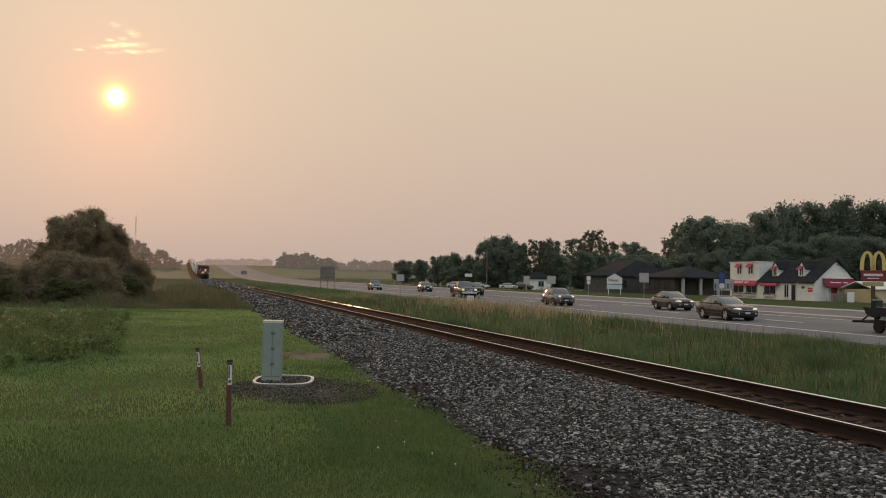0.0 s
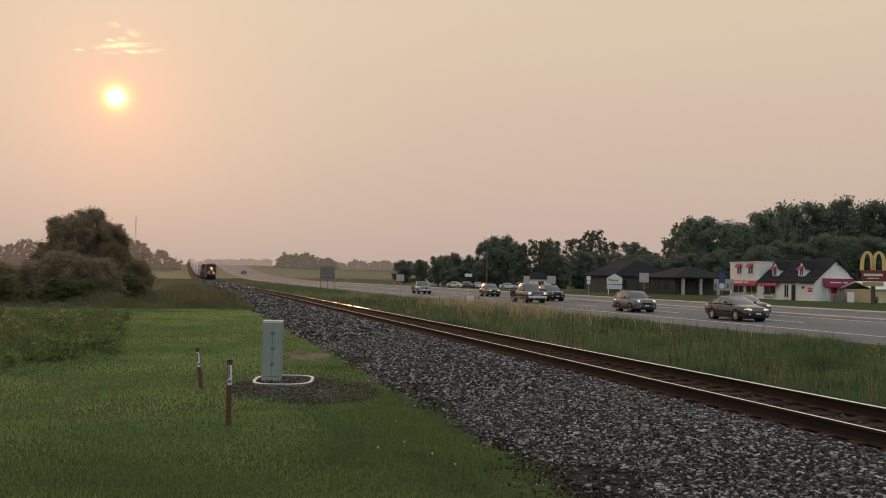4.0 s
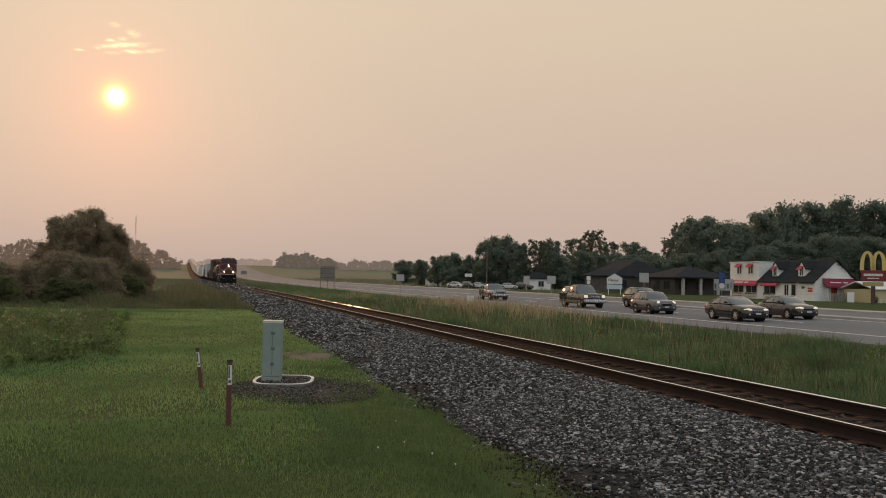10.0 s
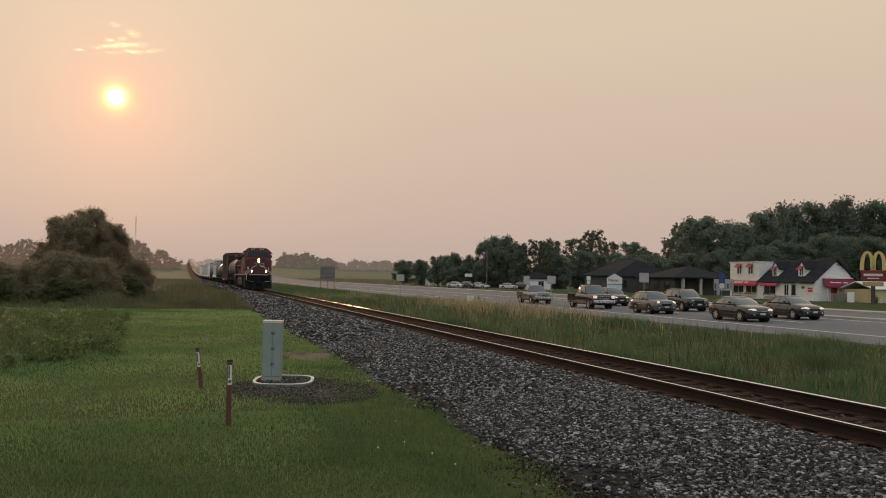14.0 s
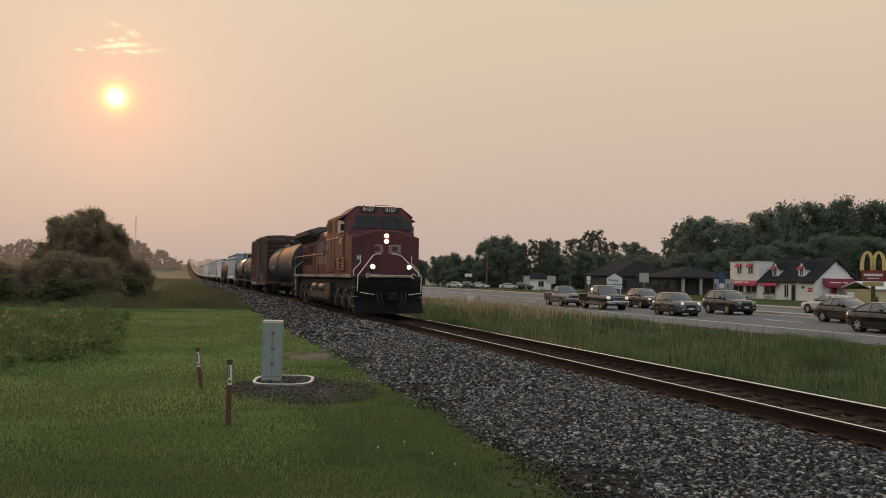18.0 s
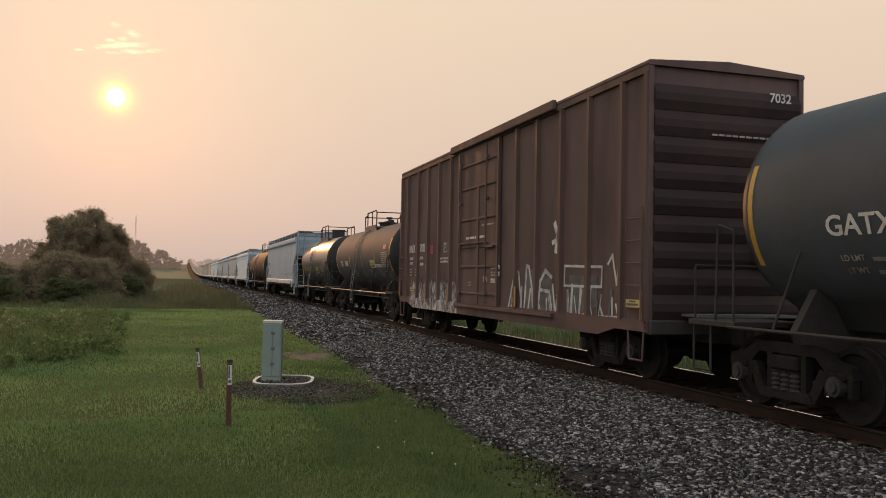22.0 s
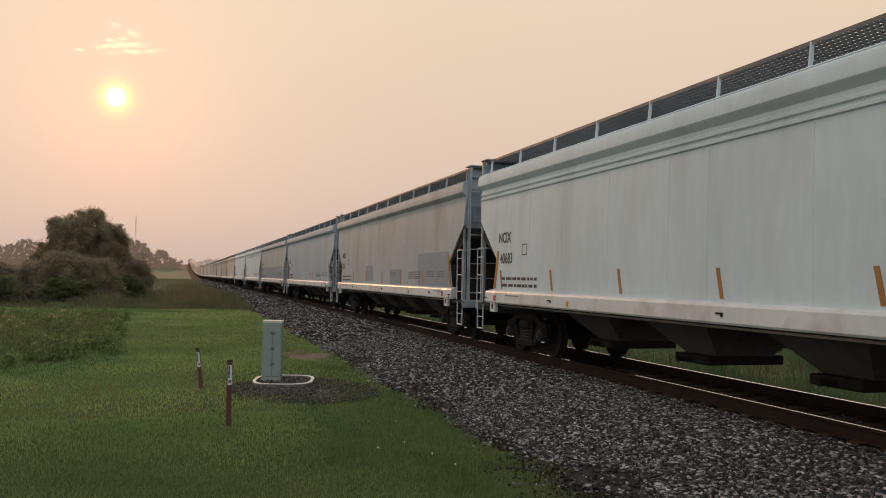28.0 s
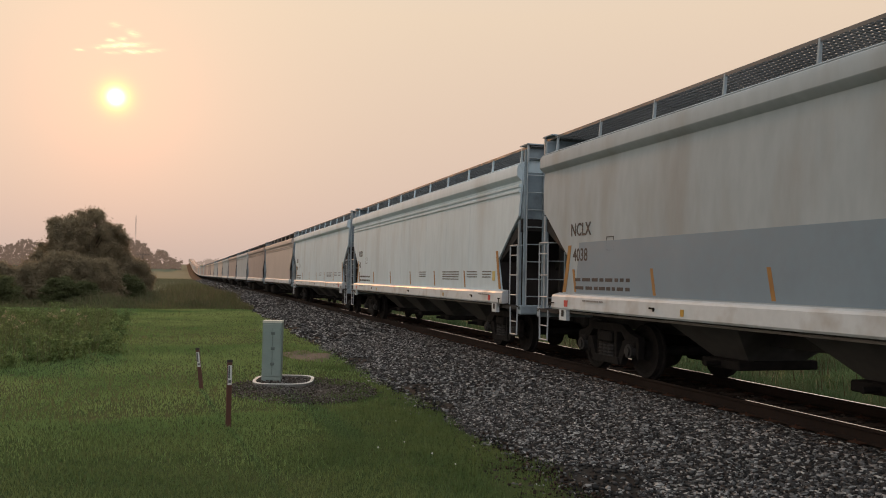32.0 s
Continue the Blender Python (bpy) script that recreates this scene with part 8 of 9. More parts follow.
    # billboard by the cafe
    bb = sign("billboard", "white billboard with faded pictures beside the cafe", 72.1, 101.3, 2.6, 1.6, 0.75, 2.35, M_SIGNBACK, 2, -36)
    for k in range(6):
        part("picture_panel", Shape().box(-1.2 + k * 0.41, -1.2 + k * 0.41 + 0.27, -0.03, -0.02, 0.95 + 0.1 * (k % 3), 1.7 + 0.12 * (k % 2)), M_PATCH if k % 2 else M_DARKTXT, bb)
    sign("small_sign", "small white roadside sign under the trees", 60.0, 177, 1.6, 0.7, 2.2, 2.9, M_WHITEPANEL, 2, -18)
    sign("road_sign", "dark road sign far along the verge", 24.6, 385, 2.4, 1.5, 2.0, 3.5, brown, 2, -6)
    # utility pedestal at the verge
    up = thing("utility_pedestal", "white plastic utility pedestal in the verge grass", "utility pedestal", Matrix.Translation((24.1, 70.5, -0.75)))
    part("body", Shape().box(-0.26, 0.26, -0.2, 0.2, 0.0, 0.85, 0.02), M_WHITEPANEL, up)
    part("lid", Shape().box(-0.29, 0.29, -0.23, 0.23, 0.85, 0.93, 0.02), M_WHITEPANEL, up)
    tagged(part("marker_stake", Shape().box(-0.03, 0.03, -0.02, 0.02, -0.1, 0.75), M_BLACK), "thin dark stake in the verge grass", "stake").matrix_basis = Matrix.Translation((24.8, 70.2, -0.6))
    # poles
    for x, y, h, arms in ((62.5, 172, 10.0, 0), (118, 191, 13.5, 2), (-8.2, 175, 6.2, 1)):
        g = ground_z(x, y)
        pl = thing("utility_pole", "weathered wooden utility pole", "utility pole", Matrix.Translation((x, y, g)), group="utility poles")
        part("pole", Shape().rod((0, 0, -0.5), (0, 0, h), 0.16, 10, 0.10), M_WOODPOLE, pl)
        for a in range(arms):
            part("crossarm", Shape().box(-1.2, 1.2, -0.06, 0.06, h - 0.4 - a * 0.9, h - 0.28 - a * 0.9, 0.01), M_WOODPOLE, pl)
            for q in (-1.0, -0.5, 0.5, 1.0):
                part("insulator", Shape().rod((q, 0, h - 0.28 - a * 0.9), (q, 0, h - 0.12 - a * 0.9), 0.04, 8), M_BLACK, pl)
    mast = thing("radio_mast", "tall thin lattice radio mast far off in the haze", "radio mast", Matrix.Translation((-50, 900, 10)))
    # three legs and their bracing
    for s in range(3):
        part("leg", Shape().rod((0.5 * math.cos(2.09 * s), 0.5 * math.sin(2.09 * s), -5), (0.5 * math.cos(2.09 * s), 0.5 * math.sin(2.09 * s), 50), 0.10, 5), M_GALV, mast)
    for k in range(17):
        part("brace", Shape().rod((0.5, 0, k * 2.8), (-0.25, 0.43, k * 2.8 + 1.4), 0.07, 4), M_GALV, mast)


# ---------- buildings ----------
M_SIDING = surface("cream_siding", (0.74, 0.75, 0.73), (0.82, 0.83, 0.81), 0.7, grain=6, stain=0.6, stretch=(1, 1, 6), bump=0.15, dirt=(0.38, 0.34, 0.29))
M_SHINGLE = surface("dark_shingle_roof", (0.020, 0.022, 0.025), (0.036, 0.039, 0.043), 1.0, spec=0.1, grain=9, stain=0.8, stretch=(1, 1, 3), bump=0.4)
M_AWNING = surface("red_awning_cloth", (0.34, 0.035, 0.07), (0.42, 0.055, 0.10), 0.75, grain=6, stain=0.8, bump=0.08)
M_MAROON = surface("maroon_awning_cloth", (0.17, 0.012, 0.035), (0.22, 0.02, 0.05), 0.75, grain=6, stain=0.8, bump=0.08)
M_DARKWALL = surface("dark_brown_wall", (0.035, 0.032, 0.03), (0.06, 0.055, 0.05), 0.8, grain=6, stain=0.6, bump=0.15)
M_WINDOW = glass("window_glass", (0.03, 0.035, 0.04))
M_REDDOOR = surface("red_door_paint", (0.25, 0.02, 0.02), (0.32, 0.03, 0.03), 0.5, bump=0.03)


def window(parent, m, w, h, awning=None, sill=True, frame_mat=None):
    """A framed window on a wall; m puts its lower middle on the wall, facing -y."""
    wn = part("window", Shape().box(-w / 2, w / 2, -0.03, 0.02, 0, h, 0.0, m), M_WINDOW, parent)
    t = 0.09
    frame_mat = frame_mat or M_WHITEPANEL
    part("frame", Shape().box(-w / 2 - t, -w / 2, -0.06, 0.02, -t, h + t, 0, m).box(w / 2, w / 2 + t, -0.06, 0.02, -t, h + t, 0, m).box(-w / 2, w / 2, -0.06, 0.02, h, h + t, 0, m)
         .box(-w / 2, w / 2, -0.06, 0.02, -t, 0, 0, m).box(-0.03, 0.03, -0.05, 0.02, 0, h, 0, m), frame_mat, wn)
    if sill:
        part("sill", Shape().box(-w / 2 - 0.15, w / 2 + 0.15, -0.14, 0.02, -t - 0.07, -t, 0, m), frame_mat, wn)
    if awning:
        d = min(0.6, h * 0.6)
        vs = [(-w / 2 - 0.12, -0.03, h + 0.15), (w / 2 + 0.12, -0.03, h + 0.15), (w / 2 + 0.12, -d, h - d * 0.55), (-w / 2 - 0.12, -d, h - d * 0.55)]
        lo = [(a, b, c - 0.03) for a, b, c in vs]
        sh = Shape().add([m @ Vector(p) for p in vs + lo], [(0, 1, 2, 3), (7, 6, 5, 4), (0, 4, 5, 1), (1, 5, 6, 2), (2, 6, 7, 3), (3, 7, 4, 0)])
        part("awning", sh, awning, wn, "red window awning")
    return wn


def build_cafe():
    g = -0.32
    cf = thing("cafe", "cream roadside cafe with dark shingle roof and red awnings", "building")
    # two-storey block
    x0, x1, y0, y1, top = 76.0, 82.5, 98.8, 105.2, 4.75
    part("front_block", Shape().box(x0, x1, y0, y1, g, top, 0.02), M_SIDING, cf)
    part("parapet", Shape().box(x0 - 0.15, x1 + 0.1, y0 - 0.1, y1 + 0.15, top, top + 0.14, 0.02), M_WHITEPANEL, cf)
    # long wing with a gable towards the lens
    a0, a1, b0, b1, eave, ridge = 76.0, 82.6, 88.0, 98.8, 2.25, 4.95
    xm = (a0 + a1) / 2
    part("long_wing", Shape().prism([(a0, g), (a1, g), (a1, eave), (xm, ridge - 0.08), (a0, eave)], b0, b1), M_SIDING, cf)
    for s, e in ((-1, a0), (1, a1)):
        sl = (ridge - eave) / (xm - a0)
        ex = e + s * 0.35
        ez = eave - 0.35 * sl
        part("roof", Shape().prism([(xm, ridge), (ex, ez), (ex, ez + 0.14), (xm, ridge + 0.16)], b0 - 0.35, b1 + 0.0), M_SHINGLE, cf)
    # facing -x for the long front, -y for the gable
    F_ = lambda y, z: Matrix.Translation((a0 - 0.005, y, z)) @ Euler((0, 0, radians(-90))).to_matrix().to_4x4()
    G_ = lambda x, z: Matrix.Translation((x, b0 - 0.005, z))
    for y in (100.5, 103.0):
        window(cf, F_(y, 3.2), 0.95, 1.25, M_AWNING)
    for y in (100.3, 103.2):
        window(cf, F_(y, 0.55), 2.3, 1.1)
    part("long_awning", Shape().prism([(x0 - 0.02, 2.22), (x0 - 0.55, 1.72), (x0 - 0.55, 1.48), (x0 - 0.52, 1.48), (x0 - 0.52, 1.66), (x0 - 0.02, 2.15)], y0, y1 - 0.5), M_AWNING, cf, "long red awning")
    py = -1.4
    for k, wd in enumerate((0.3, 0.26, 0.2, 0.26, 0.16, 0.24, 0.2, 0.14, 0.26, 0.0, 0.3, 0.24, 0.18)):
        if wd:
            part("sign_bar", Shape().box(-0.16, 0.10, py - wd + 0.04, py, 0.015, 0.035, 0, Matrix.Translation((x0 - 0.28, y1, 1.975)) @ Euler((0, -math.atan(0.943), 0)).to_matrix().to_4x4()), M_LETTER, cf)
        py -= wd or 0.35
    for y in (91.0, 96.1):
        dm = part("dormer", Shape().prism([(y - 0.62, 2.75), (y + 0.62, 2.75), (y + 0.62, 3.95), (y, 4.75), (y - 0.62, 3.95)], a0 + 0.6, a0 + 2.9, "x"), M_SIDING, cf)
        for s in (-1, 1):
            part("dormer_roof", Shape().prism([(y, 4.77), (y + s * 0.8, 3.74), (y + s * 0.8, 3.84), (y, 4.9)], a0 + 0.5, a0 + 3.0, "x"), M_SHINGLE, dm)
        window(cf, Matrix.Translation((a0 + 0.59, y, 2.95)) @ Euler((0, 0, radians(-90))).to_matrix().to_4x4(), 0.6, 1.1, M_AWNING, False)
    window(cf, F_(96.4, 0.5), 2.3, 1.15)
    part("long_awning", Shape().prism([(a0 - 0.02, 2.15), (a0 - 0.6, 1.66), (a0 - 0.6, 1.48), (a0 - 0.56, 1.48), (a0 - 0.02, 2.08)], 94.5, 97.8), M_AWNING, cf, "red awning over a window")
    window(cf, F_(93.1, 0.1), 0.75, 1.6)
    dr = part("door", Shape().box(a0 - 0.04, a0 + 0.02, 91.35, 92.15, g, 1.75), M_WINDOW, cf, "glazed entrance door")
    part("door_frame", Shape().box(a0 - 0.06, a0, 91.25, 91.35, g, 1.85).box(a0 - 0.06, a0, 92.15, 92.25, g, 1.85).box(a0 - 0.06, a0, 91.35, 92.15, 1.75, 1.85), M_WHITEPANEL, dr)
    for z in (0.85, 1.17):
        part("wall_plaque", Shape().box(a0 - 0.03, a0, 88.3, 89.15, z, z + 0.25, 0.005), M_RED_MARK, cf)
    part("wall_lamp", Shape().rod((a0 - 0.35, 90.6, 1.92), (a0 - 0.35, 90.6, 2.05), 0.16, 12, 0.05).rod((a0 - 0.35, 90.6, 2.04), (a0, 90.6, 2.12), 0.02, 6), M_WHITEPANEL, cf, "white shaded wall lamp")
    for y in (89.75,):
        part("hanging_basket", Shape().rod((a0 - 0.25, y, 1.25), (a0 - 0.25, y, 1.55), 0.12, 10, 0.22), M_WEED, cf)
    # gable awning, door, fence
    part("gable_awning", Shape().prism([(b0 - 0.02, 2.62), (b0 - 0.75, 1.62), (b0 - 0.75, 1.42), (b0 - 0.70, 1.42), (b0 - 0.70, 1.6), (b0 - 0.02, 2.52)], 77.2, 82.4, "x"), M_MAROON, cf, "maroon awning over the side entrance")
    tilt = Matrix.Translation((77.2, b0 - 0.385, 2.12)) @ Euler((math.atan2(0.73, 1.0) * -1.0, 0, 0)).to_matrix().to_4x4()
    px = 0.9
    for k, wd in enumerate((0.22, 0.2, 0.16, 0.2, 0.12, 0.18, 0.16, 0.1, 0.2, 0.18, 0.0, 0.24, 0.18, 0.14, 0.2)):
        if wd:
            part("sign_bar", Shape().box(px, px + wd - 0.03, -0.035, -0.012, -0.12, 0.10 if k in (0, 11) else 0.05, 0, tilt), M_LETTER, cf)
        px += wd or 0.3
    part("side_door", Shape().box(78.6, 79.5, b0 - 0.04, b0 + 0.02, g, 1.7), M_REDDOOR, cf, "red side door")
    part("gable_lamp", Shape().rod((xm + 0.7, b0 - 0.5, 3.95), (xm + 0.7, b0 - 0.5, 4.15), 0.22, 10, 0.06).rod((xm + 0.7, b0 - 0.5, 4.12), (xm + 0.7, b0, 4.3), 0.02, 6), M_BLACK, cf)
    for k in range(3):
        part("awning_post", Shape().rod((77.4 + 2.4 * k, b0 - 0.68, g), (77.4 + 2.4 * k, b0 - 0.68, 1.5), 0.05, 8), M_WHITEPANEL, cf)
    for k in range(14):
        fp = tagged(part("fence_picket", Shape().box(77.0 + k * 0.2 - 0.05, 77.0 + k * 0.2 + 0.05, b0 - 1.6, b0 - 1.56, g, 0.75), M_SIGNBACK, cf))
    part("gable_bracket", Shape().pipe([(xm + 0.1, b0 - 0.06, 4.45), (xm + 0.5, b0 - 0.7, 4.15), (xm + 1.7, b0 - 0.9, 2.75)], 0.05, 6), M_BLACK, cf, "dark iron bracket")
    part("chimney", Shape().box(xm + 0.5, xm + 1.1, 90.5, 91.1, 4.0, 5.35, 0.02), M_DARKWALL, cf)
    for k, y in enumerate((100.3, 103.2, 96.4)):
        bh = part("flower_box", Shape().box(a0 - 0.36, a0 - 0.16, y - 1.15, y + 1.15, 0.08, 0.34, 0.02).box(a0 - 0.17, a0 - 0.004, y - 0.9, y - 0.82, 0.1, 0.3).box(a0 - 0.17, a0 - 0.004, y + 0.82, y + 0.9, 0.1, 0.3), M_WHITEPANEL, cf)
        v, f = leaf_cloud(260, [(a0 - 0.28, y + q, 0.40, 0.20) for q in (-0.9, -0.3, 0.3, 0.9)], 0.08, 60 + k)
        me = fast_mesh("plants", v, f)
        me.materials.append(M_WEED)
        part("plants", me, None, bh)
        v, f = leaf_cloud(70, [(a0 - 0.30, y + q, 0.45, 0.20) for q in (-0.8, -0.1, 0.7)], 0.07, 80 + k)
        me = fast_mesh("blooms", v, f)
        me.materials.append(M_TAG)
        part("blooms", me, None, bh, "pink blooms")
    # low cream annexe with a white roof
    an = thing("annexe", "low cream building with a pale roof beside the cafe", "building")
    part("wall", Shape().box(79.8, 91.5, 82.4, 87.2, g, 1.35, 0.02), surface("yellow_cream_wall", (0.50, 0.43, 0.24), (0.58, 0.50, 0.30), 0.7, grain=5, stain=0.6), an)
    part("roof", Shape().prism([(82.0, 1.3), (84.8, 2.2), (87.6, 1.3), (87.6, 1.42), (84.8, 2.34), (82.0, 1.42)], 79.4, 92, "x"), M_WHITEPANEL, an)
    bn = thing("bench", "white garden bench outside the annexe", "bench", Matrix.Translation((80.2, 80.6, -0.32)) @ Euler((0, 0, radians(-40))).to_matrix().to_4x4())
    part("seat", Shape().box(-0.8, 0.8, -0.25, 0.25, 0.42, 0.47), M_WHITEPANEL, bn)
    for q in (-0.7, 0.7):
        part("leg", Shape().box(q - 0.05, q + 0.05, -0.22, 0.22, 0, 0.42), M_WHITEPANEL, bn)
    for x, y in ((79.0, 81.2), (82.6, 79.8)):
        pt = thing("flower_pot", "dark flower pot with red and green plants", "flower pot", Matrix.Translation((x, y, -0.32)), group="flower pots")
        part("pot", Shape().rod((0, 0, 0), (0, 0, 0.45), 0.2, 12, 0.3), M_DARKWALL, pt)
        v, f = leaf_cloud(160, [(0, 0, 0.65, 0.35)], 0.09, 77)
        me = fast_mesh("plant", v, f)
        me.materials.append(M_WEED)
        part("plant", me, None, pt)
    af = thing("sandwich_board", "white folding sandwich board on the grass", "sign", Matrix.Translation((78.5, 84.6, -0.32)) @ Euler((0, 0, radians(-40))).to_matrix().to_4x4())
    for s in (-1, 1):
        part("leaf", Shape().box(-0.4, 0.4, -0.02, 0.02, 0, 1.3, 0, Matrix.Translation((0, s * 0.25, 0)) @ Euler((radians(s * 10), 0, 0)).to_matrix().to_4x4()), M_WHITEPANEL, af)


def house(label, x0, x1, y0, y1, eave, ridge, wall, roof_mat, hip=True):
    g = ground_z((x0 + x1) / 2, (y0 + y1) / 2) - 0.1
    hs = thing("house", label, "house")
    part("wall", Shape().box(x0, x1, y0, y1, g, eave), wall, hs)
    xm, ym = (x0 + x1) / 2, (y0 + y1) / 2
    o = 0.6
    base = [(x0 - o, y0 - o, eave), (x1 + o, y0 - o, eave), (x1 + o, y1 + o, eave), (x0 - o, y1 + o, eave)]
    lo = [(a, b, c - 0.18) for a, b, c in base]
    k = 0.12 if hip else 0.5
    topr = [(xm + (a - xm) * 0.02, ym + (b - ym) * k, ridge) for a, b, c in base]
    part("roof", Shape().loft([lo, base, topr]), roof_mat, hs)
    return hs, g


def build_houses():
    hs, g = house("dark low house with a shallow hipped roof and porch", 80, 92, 126, 138, 2.7, 4.6, M_DARKWALL, M_SHINGLE)
    for k in range(3):
        window(hs, Matrix.Translation((79.995, 128.5 + 3.4 * k, 0.6)) @ Euler((0, 0, radians(-90))).to_matrix().to_4x4(), 1.8, 1.4, frame_mat=M_DARKWALL)
    for q in (81.5, 85, 88.5):
        window(hs, Matrix.Translation((q, 125.995, 0.6)), 1.6, 1.4, frame_mat=M_DARKWALL)
    for q in (80.2, 83.6, 87.0):
        part("porch_column", Shape().box(q - 0.22, q + 0.22, 123.6, 124.0, g, 2.5), M_CONCRETE, hs)
    part("porch_roof", Shape().box(79.3, 89, 123.2, 126.2, 2.5, 2.72), M_SHINGLE, hs)
    hs, g = house("grey house with a broad shingle roof behind the shop sign", 77, 90, 142, 154, 2.9, 6.0, surface("dull_grey_wall", (0.06, 0.058, 0.055), (0.09, 0.087, 0.083), 0.8), M_SHINGLE, False)
    for q in (79, 83, 87):
        window(hs, Matrix.Translation((q, 141.995, 0.7)), 1.4, 1.3, frame_mat=M_DARKWALL)
    hs, g = house("white house half hidden behind the roadside trees", 68, 76, 196, 206, 4.6, 6.8, M_SIDING, M_SHINGLE, False)
    for q in (69.6, 72, 74.4):
        window(hs, Matrix.Translation((q, 195.995, 0.8)), 1.1, 1.5)
        window(hs, Matrix.Translation((q, 195.995, 3.0)), 1.1, 1.2)
    hs, g = house("small white shed by the parked cars", 59.4, 62.4, 205, 210, 1.9, 3.0, M_SIDING, M_SHINGLE, False)
    window(hs, Matrix.Translation((60.9, 204.995, 0.5)), 1.2, 0.9)
    hs, g = house("white outbuilding seen between tree trunks", 69.4, 74.0, 164, 168, 2.2, 3.4, M_SIDING, M_SHINGLE, False)
    window(hs, Matrix.Translation((71.8, 163.995, 0.4)), 1.2, 1.1)
    for i, (x, y, s) in enumerate(((172, 640, 1), (195, 655, 1), (215, 660, 1), (150, 700, 1))):
        # roof in sign-back grey, paler than shingle to carry the haze
        hs, g = house("distant pale farmhouse on the hillside", x, x + 12, y, y + 9, rise(y) + ground_z(x, 0) * 0.4 + 4.0, rise(y) + ground_z(x, 0) * 0.4 + 6.4, M_SIDING, M_SIGNBACK, False)
        for q in (2, 6, 10):
            window(hs, Matrix.Translation((x + q, y - 0.01, rise(y) + ground_z(x, 0) * 0.4 + 1.6)), 1.4, 1.6)


build_lawn_things()
build_signs()
build_cafe()
build_houses()
# ---------- road vehicles ----------
def car_paint(name, c, rough=0.12):
    return surface(name, c, tuple(min(1, v * 1.1) for v in c), rough, grain=30, stain=1, bump=0.0, rough_var=0.03, spec=0.5, coat=0.7)


M_TYRE = surface("tyre_rubber", (0.012, 0.012, 0.012), (0.022, 0.022, 0.022), 0.95, grain=20, stain=3, bump=0.1, spec=0.15)
M_RIM = surface("alloy_rim", (0.42, 0.42, 0.42), (0.52, 0.52, 0.515), 0.35, metal=0.6, grain=10, stain=3, bump=0)
M_CARGLASS = glass("car_glass", (0.060, 0.068, 0.070), 0.03)
M_CARGLASS.node_tree.nodes["Principled BSDF"].inputs["Specular IOR Level"].default_value = 1.0
M_CARGLASS.node_tree.nodes["Principled BSDF"].inputs["Coat Weight"].default_value = 0.6
M_LAMP = glowing("car_headlamp_glow", (1.0, 0.86, 0.64), 0.35)
M_LAMP_OFF = glass("clear_lamp_lens", (0.45, 0.45, 0.43), 0.1)
M_TAIL = glass("red_tail_lamp", (0.30, 0.01, 0.01), 0.15)
M_TRIM = surface("black_plastic_trim", (0.012, 0.012, 0.012), (0.022, 0.022, 0.022), 0.7, grain=20, stain=3, bump=0.05, spec=0.25)
M_CHROME = surface("chrome_trim", (0.55, 0.55, 0.55), (0.65, 0.65, 0.65), 0.2, metal=1.0, grain=10, stain=3, bump=0)
M_PLATE = surface("number_plate", (0.4, 0.42, 0.46), (0.5, 0.5, 0.52), 0.5, bump=0)


def pod(c, rx, ry, rz, turn=0.0, n=12):
    """A rounded lens shape; turn about the upright."""
    ct, st = math.cos(turn), math.sin(turn)
    rings = []
    for k in range(7):
        t = -math.pi / 2 + math.pi * k / 6
        rr = max(0.04, math.cos(t))
        ring = []
        for i in range(n):
            q = 2 * math.pi * i / n
            x, y, z = rx * rr * math.cos(q), ry * math.sin(t), rz * rr * math.sin(q)
            ring.append((c[0] + x * ct - y * st, c[1] + x * st + y * ct, c[2] + z))
        rings.append(ring)
    return Shape().loft(rings)


